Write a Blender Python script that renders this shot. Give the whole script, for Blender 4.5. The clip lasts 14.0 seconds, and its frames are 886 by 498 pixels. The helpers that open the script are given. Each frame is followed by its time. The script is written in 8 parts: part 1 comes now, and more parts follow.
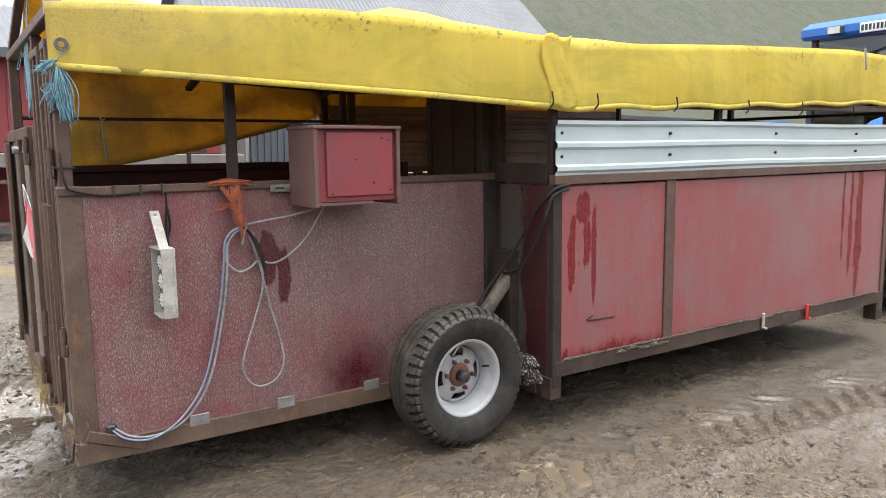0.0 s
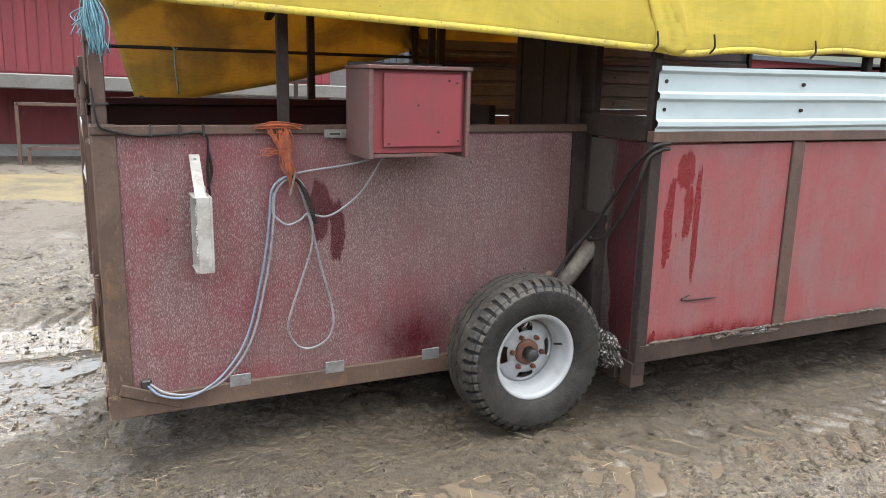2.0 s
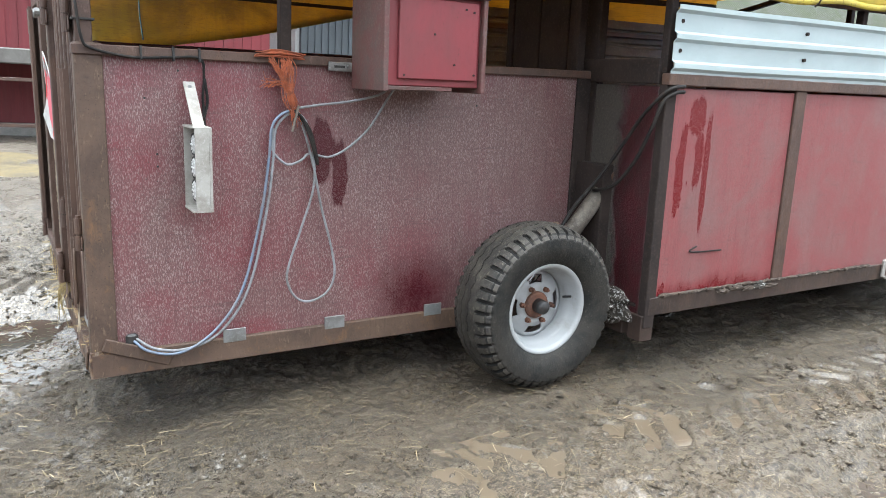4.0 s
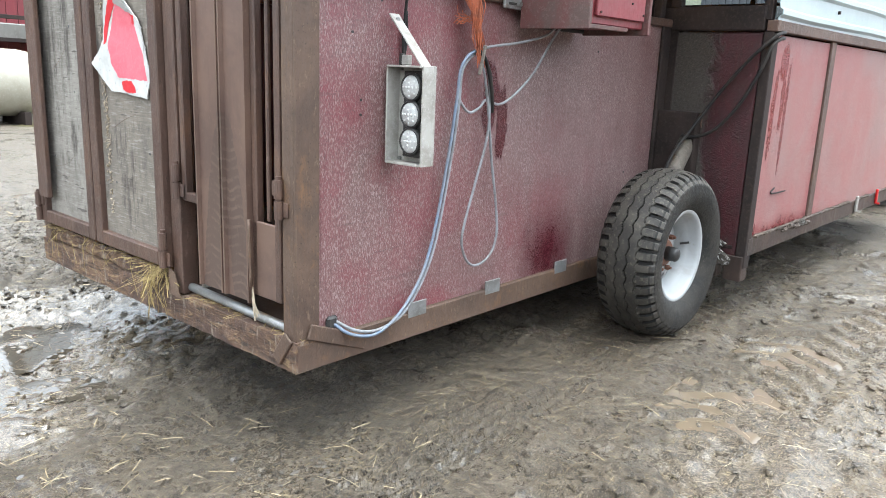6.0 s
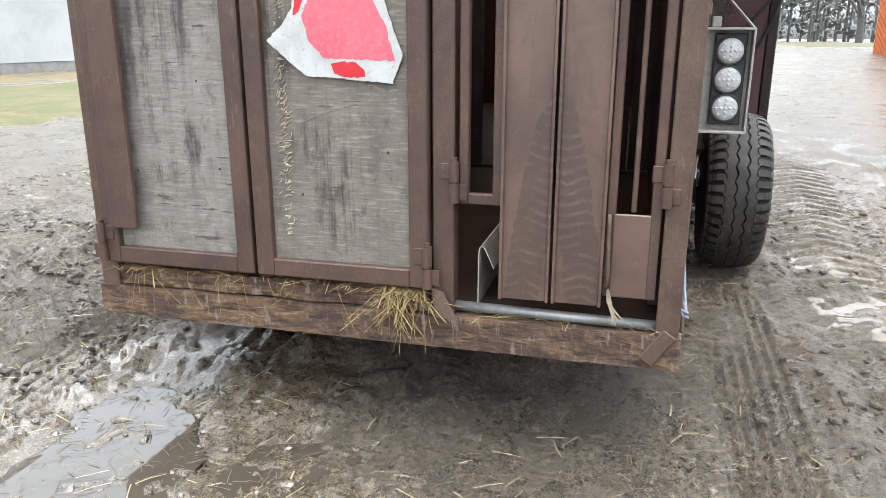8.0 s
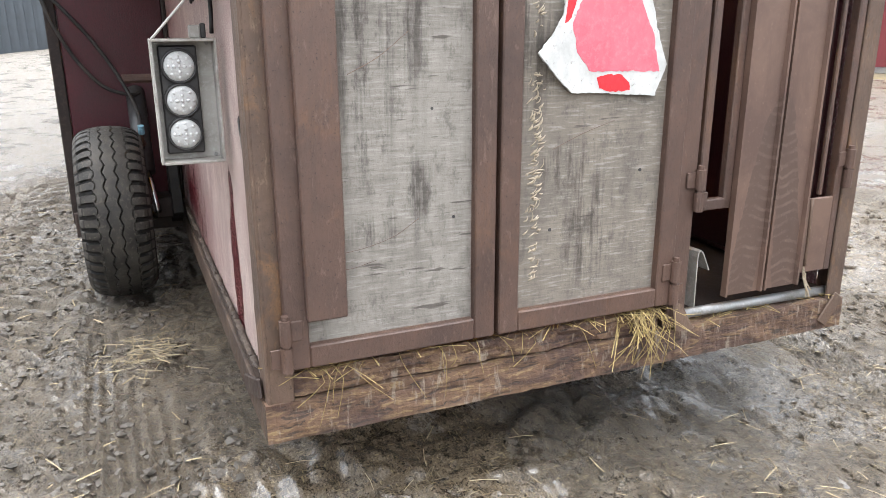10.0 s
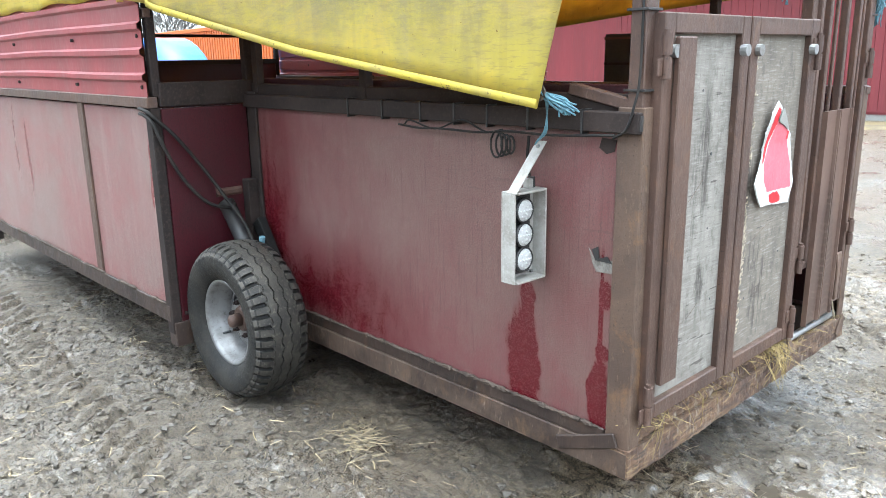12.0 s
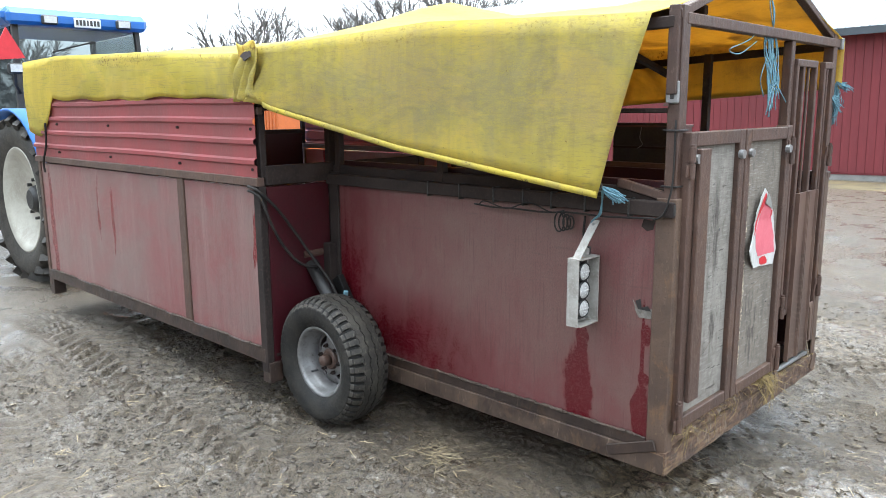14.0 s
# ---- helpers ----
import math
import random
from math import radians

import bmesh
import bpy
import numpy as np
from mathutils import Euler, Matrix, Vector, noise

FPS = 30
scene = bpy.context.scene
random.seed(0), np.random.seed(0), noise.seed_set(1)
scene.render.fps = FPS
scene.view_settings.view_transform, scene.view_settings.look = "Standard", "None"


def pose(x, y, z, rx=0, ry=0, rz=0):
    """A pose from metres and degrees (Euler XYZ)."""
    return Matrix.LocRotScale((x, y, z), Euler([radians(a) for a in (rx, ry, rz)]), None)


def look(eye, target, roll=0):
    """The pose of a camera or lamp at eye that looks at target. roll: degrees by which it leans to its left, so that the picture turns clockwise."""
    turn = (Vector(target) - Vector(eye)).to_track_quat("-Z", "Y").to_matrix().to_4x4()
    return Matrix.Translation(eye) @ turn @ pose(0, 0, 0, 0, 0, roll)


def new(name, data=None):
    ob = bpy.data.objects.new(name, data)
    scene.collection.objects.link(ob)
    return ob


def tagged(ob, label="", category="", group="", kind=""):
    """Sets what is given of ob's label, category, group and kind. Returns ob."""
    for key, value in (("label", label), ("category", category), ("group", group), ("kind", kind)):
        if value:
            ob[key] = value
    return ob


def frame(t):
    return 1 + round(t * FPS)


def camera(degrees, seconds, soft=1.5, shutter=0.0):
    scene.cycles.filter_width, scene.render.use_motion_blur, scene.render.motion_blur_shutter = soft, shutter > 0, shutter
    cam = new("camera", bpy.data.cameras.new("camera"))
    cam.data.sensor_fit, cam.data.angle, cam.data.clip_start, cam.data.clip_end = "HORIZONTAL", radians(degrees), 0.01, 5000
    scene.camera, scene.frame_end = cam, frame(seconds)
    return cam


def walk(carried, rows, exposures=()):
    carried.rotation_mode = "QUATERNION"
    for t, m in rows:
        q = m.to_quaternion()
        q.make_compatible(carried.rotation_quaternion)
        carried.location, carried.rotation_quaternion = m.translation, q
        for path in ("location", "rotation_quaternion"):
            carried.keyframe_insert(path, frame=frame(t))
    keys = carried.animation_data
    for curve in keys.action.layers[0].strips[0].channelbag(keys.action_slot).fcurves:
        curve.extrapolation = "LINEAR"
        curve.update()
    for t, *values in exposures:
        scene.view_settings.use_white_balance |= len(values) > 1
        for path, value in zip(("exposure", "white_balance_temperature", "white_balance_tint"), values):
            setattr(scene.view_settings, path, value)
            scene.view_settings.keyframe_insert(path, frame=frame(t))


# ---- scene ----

cam = camera(60.4, 14.0, soft=0.5)
PATH = [
    (0, (-0.546, -4.867, 1.532), (0.561, -3.219, 1.295), 0.15),
    (0.5, (-0.418, -4.749, 1.551), (0.64, -3.075, 1.271), 0.37),
    (1, (-0.218, -4.647, 1.588), (0.761, -2.936, 1.252), 0.79),
    (1.5, (-0.119, -4.567, 1.599), (0.79, -2.827, 1.217), 1.66),
    (2, (-0.09, -4.554, 1.595), (0.748, -2.784, 1.186), 2.20),
    (2.5, (-0.104, -4.517, 1.606), (0.712, -2.744, 1.17), 2.82),
    (2.7, (-0.111, -4.496, 1.603), (0.712, -2.727, 1.161), 3.06),
    (4.8, (-0.727, -3.877, 1.133), (0.459, -2.315, 0.735), 2.85),
    (5, (-0.856, -3.759, 1.124), (0.376, -2.238, 0.715), 2.97),
    (5.5, (-1.214, -3.408, 1.081), (0.133, -1.992, 0.655), 3.09),
    (6, (-1.544, -2.969, 1.067), (-0.078, -1.681, 0.632), 2.96),
    (6.5, (-1.876, -2.511, 1.066), (-0.282, -1.388, 0.621), 2.61),
    (7, (-2.092, -1.997, 1.055), (-0.387, -1.057, 0.597), 1.84),
    (7.5, (-2.316, -1.391, 1.052), (-0.508, -0.694, 0.556), 1.06),
    (7.7, (-2.347, -1.186, 1.060), (-0.52, -0.567, 0.546), 0.66),
    (9.8, (-1.963, 1.121, 1.10), (-0.156, 0.465, 0.556), -0.27),
    (10, (-1.881, 1.299, 1.112), (-0.108, 0.552, 0.567), -0.66),
    (10.5, (-1.669, 1.802, 1.216), (-0.013, 0.823, 0.669), -0.97),
    (11, (-1.544, 2.291, 1.313), (0.017, 1.153, 0.797), -1.32),
    (11.5, (-1.417, 2.723, 1.408), (0.07, 1.475, 0.927), -1.53),
    (12, (-1.415, 3.192, 1.545), (0.002, 1.859, 1.079), -1.60),
    (12.5, (-1.47, 3.618, 1.672), (-0.086, 2.248, 1.217), -1.85),
    (13, (-1.503, 3.978, 1.762), (-0.147, 2.576, 1.32), -1.77),
    (13.5, (-1.603, 4.115, 1.774), (-0.244, 2.699, 1.388), -1.53),
    (14, (-1.667, 4.184, 1.778), (-0.297, 2.767, 1.439), -1.17),
]
walk(cam, [(t, look(eye, target, roll)) for t, eye, target, roll in PATH], [(0, 2.2, 6500, 10), (1, 2.32, 6450, 10), (2.5, 2.46, 6180, 7), (5, 2.6, 5950, 4), (6, 2.72, 5950, 4), (7.5, 2.5, 6000, 5), (10, 2.72, 6250, 9), (11, 3.05, 6000, 5), (11.5, 3.18, 5900, 4), (12, 3.05, 5700, 2), (12.5, 2.92, 5550, 1), (13, 2.80, 5500, 0), (13.5, 2.70, 5550, 1), (14, 2.45, 5850, 4)])

# ---- sky and light: a bright overcast day ----
world = bpy.data.worlds.new("overcast_sky")
scene.world = world
world.use_nodes = True
wn, wl = world.node_tree.nodes, world.node_tree.links
sky = wn.new("ShaderNodeTexSky")
sky.sky_type = "NISHITA"
sky.sun_disc = False
sky.sun_elevation, sky.sun_rotation = radians(86), radians(150)
sky.dust_density, sky.ozone_density = 4.0, 1.0
grey = wn.new("ShaderNodeHueSaturation")
grey.inputs["Saturation"].default_value = 0.16
wl.new(sky.outputs[0], grey.inputs["Color"])
wl.new(grey.outputs[0], wn["Background"].inputs["Color"])
wn["Background"].inputs["Strength"].default_value = 0.15

sun = new("sun", bpy.data.lights.new("sun", "SUN"))
sun.data.energy, sun.data.angle, sun.data.color = 0.35, radians(75), (1.0, 0.97, 0.92)
sun.matrix_world = look((-1.5, -1.0, 22), (0, 0, 0))

# ---- materials ----


def nodes_of(name):
    m = bpy.data.materials.new(name)
    m.use_nodes = True
    return m, m.node_tree.nodes, m.node_tree.links, m.node_tree.nodes["Principled BSDF"]


def coords(n, l, scale=(1, 1, 1), kind="Object", turn=(0, 0, 0)):
    tc, mp = n.new("ShaderNodeTexCoord"), n.new("ShaderNodeMapping")
    mp.inputs["Scale"].default_value = scale
    mp.inputs["Rotation"].default_value = turn
    l.new(tc.outputs[kind], mp.inputs["Vector"])
    return mp.outputs["Vector"]


def noise_of(n, l, vec, scale, detail=4.0, rough=0.6, distortion=0.0):
    t = n.new("ShaderNodeTexNoise")
    t.inputs["Scale"].default_value, t.inputs["Detail"].default_value = scale, detail
    t.inputs["Roughness"].default_value, t.inputs["Distortion"].default_value = rough, distortion
    l.new(vec, t.inputs["Vector"])
    return t.outputs["Fac"]


def ramp(n, l, fac, lo, hi, a=0.0, b=1.0):
    r = n.new("ShaderNodeMapRange")
    r.inputs["From Min"].default_value, r.inputs["From Max"].default_value = lo, hi
    r.inputs["To Min"].default_value, r.inputs["To Max"].default_value = a, b
    l.new(fac, r.inputs["Value"])
    return r.outputs["Result"]


def maths(n, l, op, a, b):
    m = n.new("ShaderNodeMath")
    m.operation = op
    for k, v in enumerate((a, b)):
        if isinstance(v, (int, float)):
            m.inputs[k].default_value = v
        else:
            l.new(v, m.inputs[k])
    return m.outputs[0]


def mix(n, l, fac, a, b):
    m = n.new("ShaderNodeMix")
    m.data_type = "RGBA"
    for sock, v in ((m.inputs["Factor"], fac), (m.inputs["A"], a), (m.inputs["B"], b)):
        if isinstance(v, (int, float)):
            sock.default_value = v
        elif isinstance(v, tuple):
            sock.default_value = (*v, 1.0)
        else:
            l.new(v, sock)
    return m.outputs["Result"]


def bump(n, l, p, height, strength=0.3, distance=0.01):
    b = n.new("ShaderNodeBump")
    b.inputs["Strength"].default_value, b.inputs["Distance"].default_value = strength, distance
    l.new(height, b.inputs["Height"])
    l.new(b.outputs["Normal"], p.inputs["Normal"])


def surface(name, base, stain, grain, rough=(0.5, 0.85), scale=2.5, fine=45.0, stretch=(1, 1, 1), metal=0.0, relief=0.3,
            stain_at=(0.42, 0.62), grain_at=(0.5, 0.75), vary=0.0, gloss=0.5):
    """A painted, stained or raw surface: large stains and fine grain over a base colour."""
    m, n, l, p = nodes_of(name)
    v = coords(n, l, stretch)
    big = noise_of(n, l, v, scale, 6.0, 0.65, 0.4)
    small = noise_of(n, l, v, fine, 5.0, 0.7)
    c = mix(n, l, ramp(n, l, big, *stain_at), base, stain)
    c = mix(n, l, ramp(n, l, small, *grain_at), c, grain)
    if vary:
        info = n.new("ShaderNodeObjectInfo")
        hs = n.new("ShaderNodeHueSaturation")
        l.new(ramp(n, l, info.outputs["Random"], 0, 1, 1 - vary, 1 + vary), hs.inputs["Value"])
        l.new(c, hs.inputs["Color"])
        c = hs.outputs[0]
    l.new(c, p.inputs["Base Color"])
    l.new(ramp(n, l, small, 0.3, 0.7, *rough), p.inputs["Roughness"])
    p.inputs["Metallic"].default_value = metal
    p.inputs["Specular IOR Level"].default_value = gloss
    bump(n, l, p, maths(n, l, "ADD", small, big), relief, 0.004)
    return m


def blob(n, l, centre, size, wobble, edge=0.25):
    """A mask of 1 inside a ragged oval patch on a side wall (x and z)."""
    v = coords(n, l)
    sep = n.new("ShaderNodeSeparateXYZ")
    l.new(v, sep.inputs[0])
    ragged = noise_of(n, l, coords(n, l, (1, 1, 0.5)), 13.0, 3.0, 0.55)
    fingers = noise_of(n, l, coords(n, l, (1, 1, 0.03)), 15.0, 3.0, 0.6)
    dx = maths(n, l, "DIVIDE", maths(n, l, "SUBTRACT", sep.outputs["X"], centre[0]), size[0])
    dz = maths(n, l, "DIVIDE", maths(n, l, "SUBTRACT", sep.outputs["Z"], centre[1]), size[1])
    dx = maths(n, l, "ADD", maths(n, l, "ABSOLUTE", dx, 0), maths(n, l, "MULTIPLY", maths(n, l, "SUBTRACT", ragged, 0.5), wobble * 2.6))
    dz = maths(n, l, "ADD", maths(n, l, "ABSOLUTE", dz, 0), maths(n, l, "MULTIPLY", maths(n, l, "SUBTRACT", fingers, 0.5), wobble * 2.2))
    d = maths(n, l, "MAXIMUM", maths(n, l, "MAXIMUM", dx, dz), maths(n, l, "MULTIPLY", maths(n, l, "ADD", dx, dz), 0.68))
    return ramp(n, l, d, 1.0 + edge, 1.0 - edge)


def painted_board(name, paint, film, film_amount, flecks, fleck_colour, wet, wet_colour, streaks=0.0, films=(), sheen=0.20, ior=1.6):
    """Painted plywood with a dried mud film, pale upright flecks, and patches that rain has washed clean."""
    m, n, l, p = nodes_of(name)
    v = coords(n, l)
    up = coords(n, l, (1, 1, 0.28))
    long_ = coords(n, l, (1, 1, 0.05))
    big = noise_of(n, l, v, 1.35, 6.0, 0.62, 0.5)
    blotch = noise_of(n, l, coords(n, l, (1, 1, 0.6)), 5.5, 5.0, 0.7, 0.6)
    streak = noise_of(n, l, long_, 11.0, 6.0, 0.72, 0.2)
    fleck = noise_of(n, l, up, 250.0, 3.0, 0.6, 0.6)
    fine = noise_of(n, l, v, 210.0, 3.0, 0.7)
    c = mix(n, l, ramp(n, l, big, 0.62 - film_amount, 0.82 - film_amount, 0.15, 0.9), paint, film)
    c = mix(n, l, maths(n, l, "MULTIPLY", ramp(n, l, blotch, 0.45, 0.7), 0.55), c, film)
    for centre, size, wobble in films:
        c = mix(n, l, maths(n, l, "MULTIPLY", blob(n, l, centre, size, wobble, 0.7), 0.65), c, film)
    c = mix(n, l, maths(n, l, "MULTIPLY", ramp(n, l, streak, 0.48, 0.72), streaks), c, fleck_colour)
    f = maths(n, l, "MULTIPLY", ramp(n, l, fleck, 0.51, 0.60), ramp(n, l, big, 0.3, 0.6, 0.3, 1.0))
    f = maths(n, l, "MULTIPLY", f, ramp(n, l, blotch, 0.3, 0.55, 0.4, 1.0))
    c = mix(n, l, maths(n, l, "MULTIPLY", f, flecks), c, fleck_colour)
    c = mix(n, l, maths(n, l, "MULTIPLY", ramp(n, l, fine, 0.5, 0.75), 0.35), c, film)
    grain = noise_of(n, l, coords(n, l, (1, 1, 0.035)), 75.0, 4.0, 0.75, 0.1)
    c = mix(n, l, ramp(n, l, grain, 0.53, 0.66, 0.0, 0.38), c, tuple(k * 0.45 for k in paint))
    cracks = noise_of(n, l, coords(n, l, (0.06, 1, 1)), 55.0, 4.0, 0.75, 0.3)
    c = mix(n, l, ramp(n, l, cracks, 0.60, 0.68, 0.0, 0.35), c, tuple(k * 0.4 for k in film))
    pores = noise_of(n, l, up, 330.0, 2.0, 0.6, 0.4)
    c = mix(n, l, ramp(n, l, pores, 0.56, 0.64, 0.0, 0.55), c, tuple(k * 0.35 for k in film))
    specks = noise_of(n, l, v, 95.0, 3.0, 0.65)
    c = mix(n, l, ramp(n, l, specks, 0.67, 0.71, 0.0, 0.7), c, (0.020, 0.012, 0.011))
    wetness = None
    for centre, size, wobble in wet:
        b = blob(n, l, centre, size, wobble, 0.70 if size[0] > 0.15 else 0.10)
        wetness = b if wetness is None else maths(n, l, "MAXIMUM", wetness, b)
    r = ramp(n, l, fine, 0.3, 0.7, 0.30, 0.52)
    if wetness is not None:
        c = mix(n, l, maths(n, l, "MULTIPLY", wetness, 0.92), c, wet_colour)
        r = maths(n, l, "SUBTRACT", r, maths(n, l, "MULTIPLY", wetness, 0.16))
    l.new(c, p.inputs["Base Color"])
    p.inputs["IOR"].default_value = ior
    # the dusty film that shows at a low angle: uneven, and gone where rain has washed it off
    dusty = maths(n, l, "MULTIPLY", maths(n, l, "MULTIPLY", ramp(n, l, streak, 0.35, 0.65, 1.25, 0.6), ramp(n, l, blotch, 0.35, 0.65, 0.7, 1.25)), sheen)
    if wetness is not None:
        dusty = maths(n, l, "MULTIPLY", dusty, maths(n, l, "SUBTRACT", 1.0, wetness))
    l.new(dusty, p.inputs["Sheen Weight"])
    p.inputs["Sheen Roughness"].default_value = 0.42
    p.inputs["Sheen Tint"].default_value = (1.0, 0.88, 0.80, 1)
    l.new(r, p.inputs["Roughness"])
    bump(n, l, p, maths(n, l, "ADD", fleck, fine), 0.35, 0.003)
    return m


def worn_steel(name, base, dark, light, ochre, rough=(0.38, 0.72), rusty=0.5, gloss=0.5):
    """Old painted steel: clouded paint, rust blooms, runs down the face, dark pits and pale scuffs."""
    m, n, l, p = nodes_of(name)
    v = coords(n, l)
    cloud = noise_of(n, l, v, 3.2, 6.0, 0.68, 0.5)
    bloom = noise_of(n, l, coords(n, l, (1, 1, 0.6)), 7.5, 6.0, 0.75, 0.6)
    runs = noise_of(n, l, coords(n, l, (1, 1, 0.05)), 38.0, 4.0, 0.7, 0.1)
    pits = noise_of(n, l, v, 120.0, 3.0, 0.7)
    scuff = noise_of(n, l, coords(n, l, (1, 1, 0.35)), 46.0, 5.0, 0.78, 0.3)
    c = mix(n, l, ramp(n, l, cloud, 0.38, 0.64), base, dark)
    c = mix(n, l, maths(n, l, "MULTIPLY", ramp(n, l, bloom, 0.54, 0.68), rusty), c, ochre)
    c = mix(n, l, ramp(n, l, runs, 0.54, 0.68, 0.0, 0.45), c, dark)
    c = mix(n, l, ramp(n, l, scuff, 0.57, 0.68, 0.0, 0.65), c, light)
    c = mix(n, l, ramp(n, l, pits, 0.60, 0.68, 0.0, 0.7), c, tuple(k * 0.4 for k in dark))
    l.new(c, p.inputs["Base Color"])
    l.new(ramp(n, l, scuff, 0.3, 0.7, *rough), p.inputs["Roughness"])
    p.inputs["Specular IOR Level"].default_value = gloss
    bump(n, l, p, maths(n, l, "ADD", maths(n, l, "MULTIPLY", pits, 0.6), scuff), 0.55, 0.004)
    return m


M = {}
M["ply_a"] = painted_board("red_board_weathered", (0.140, 0.016, 0.027), (0.128, 0.078, 0.073), 0.12, 0.90, (0.31, 0.235, 0.23),
                           [((1.42, 0.25), (0.16, 0.17), 0.5), ((0.94, 0.98), (0.05, 0.13), 0.7), ((1.02, 0.88), (0.04, 0.14), 0.9)], (0.050, 0.004, 0.009), 0.0,
                           [((1.75, 1.15), (0.75, 0.25), 0.8), ((1.6, 0.85), (0.6, 0.3), 0.9), ((2.1, 0.7), (0.35, 0.5), 0.8)], 0.36)
M["ply_b"] = painted_board("red_board_muddy", (0.112, 0.012, 0.019), (0.122, 0.066, 0.056), 0.14, 0.30, (0.170, 0.105, 0.092),
                           [((1.85, 0.36), (0.55, 0.22), 0.6), ((2.30, 0.62), (0.20, 0.50), 0.6), ((0.46, 0.34), (0.085, 0.26), 0.55), ((0.44, 0.58), (0.04, 0.14), 0.8), ((0.10, 0.55), (0.011, 0.34), 0.35), ((0.085, 0.74), (0.03, 0.05), 0.6), ((0.09, 0.52), (0.03, 0.03), 0.6), ((0.10, 0.33), (0.045, 0.15), 0.8), ((0.05, 0.27), (0.03, 0.10), 0.5)],
                           (0.078, 0.002, 0.007), 0.25, [((1.05, 0.95), (0.65, 0.40), 0.7)], 0.55, 1.6)
M["front_a"] = painted_board("faded_red_board", (0.215, 0.030, 0.036), (0.165, 0.085, 0.083), 0.15, 0.22, (0.26, 0.165, 0.162),
                             [((2.80, 0.88), (0.022, 0.34), 0.5), ((2.70, 1.19), (0.055, 0.10), 0.9), ((2.74, 0.98), (0.03, 0.14), 1.2), ((2.62, 0.92), (0.035, 0.20), 2.1), ((2.58, 0.3), (0.03, 0.10), 1.5), ((2.95, 0.285), (0.45, 0.045), 1.6), ((5.85, 0.85), (0.05, 0.5), 0.9), ((5.72, 0.9), (0.025, 0.42), 0.9), ((5.6, 1.0), (0.02, 0.3), 1.2)],
                             (0.120, 0.004, 0.008), 0.18, sheen=0.12)
M["front_b"] = painted_board("faded_red_board_streaked", (0.185, 0.036, 0.040), (0.150, 0.094, 0.084), 0.19, 0.32, (0.27, 0.18, 0.165),
                             [((2.55, 1.0), (0.03, 0.22), 1.3), ((6.08, 0.7), (0.05, 0.55), 1.0), ((5.0, 0.95), (0.03, 0.25), 1.5), ((4.7, 0.85), (0.025, 0.3), 1.5)], (0.14, 0.010, 0.014), 0.55, sheen=0.10)
# red lowered for enclosed, unlit boards: their shade is in the colour
M["shaded_red"] = painted_board("shade_darkened_inner_board", (0.034, 0.004, 0.008), (0.024, 0.011, 0.011), 0.1, 0.3, (0.065, 0.035, 0.033), [], (0, 0, 0), sheen=0.0, ior=1.4)
# far step wall: the shade of its recess is put into this red
M["shaded_step_red"] = painted_board("shade_darkened_step_board", (0.050, 0.004, 0.009), (0.030, 0.010, 0.012), 0.10, 0.2, (0.065, 0.030, 0.030), [], (0, 0, 0), sheen=0.0, ior=1.38)
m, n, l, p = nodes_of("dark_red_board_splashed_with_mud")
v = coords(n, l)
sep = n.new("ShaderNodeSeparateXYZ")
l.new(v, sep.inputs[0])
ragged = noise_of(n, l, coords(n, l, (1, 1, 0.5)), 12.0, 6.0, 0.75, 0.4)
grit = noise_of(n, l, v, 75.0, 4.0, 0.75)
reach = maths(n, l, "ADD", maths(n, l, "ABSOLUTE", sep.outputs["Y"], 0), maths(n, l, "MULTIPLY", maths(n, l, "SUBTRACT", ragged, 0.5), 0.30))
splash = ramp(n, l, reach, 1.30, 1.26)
# red and mud tones kept darker than on the open panels
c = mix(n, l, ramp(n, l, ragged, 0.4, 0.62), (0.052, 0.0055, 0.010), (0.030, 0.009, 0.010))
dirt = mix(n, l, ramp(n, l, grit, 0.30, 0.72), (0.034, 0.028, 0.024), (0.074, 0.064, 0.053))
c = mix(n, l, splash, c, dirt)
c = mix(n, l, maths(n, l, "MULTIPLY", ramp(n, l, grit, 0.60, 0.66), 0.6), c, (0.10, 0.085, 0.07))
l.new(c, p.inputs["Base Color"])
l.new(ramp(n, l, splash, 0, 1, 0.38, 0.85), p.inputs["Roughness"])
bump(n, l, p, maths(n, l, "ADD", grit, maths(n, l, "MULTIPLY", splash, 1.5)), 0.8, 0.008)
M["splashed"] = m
M["rust"] = worn_steel("brown_painted_steel", (0.088, 0.050, 0.036), (0.052, 0.030, 0.023), (0.150, 0.102, 0.080), (0.135, 0.068, 0.034), rusty=0.45)
M["rail"] = worn_steel("muddy_steel_rail", (0.112, 0.070, 0.047), (0.062, 0.038, 0.027), (0.185, 0.135, 0.092), (0.190, 0.098, 0.038), (0.5, 0.85), 0.6)
M["rail_pale"] = worn_steel("rail_caked_with_pale_mud", (0.098, 0.067, 0.049), (0.036, 0.024, 0.019), (0.215, 0.168, 0.128), (0.165, 0.100, 0.055), (0.5, 0.85), 0.5, 0.3)
M["rail_dark"] = worn_steel("dark_wet_steel_rail", (0.050, 0.031, 0.023), (0.018, 0.011, 0.009), (0.135, 0.102, 0.078), (0.095, 0.052, 0.028), (0.35, 0.75), 0.6)
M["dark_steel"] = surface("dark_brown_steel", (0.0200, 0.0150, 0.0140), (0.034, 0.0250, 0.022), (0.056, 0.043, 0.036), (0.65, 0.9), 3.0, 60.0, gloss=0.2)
m, n, l, p = nodes_of("mud_caked_sill")
v = coords(n, l)
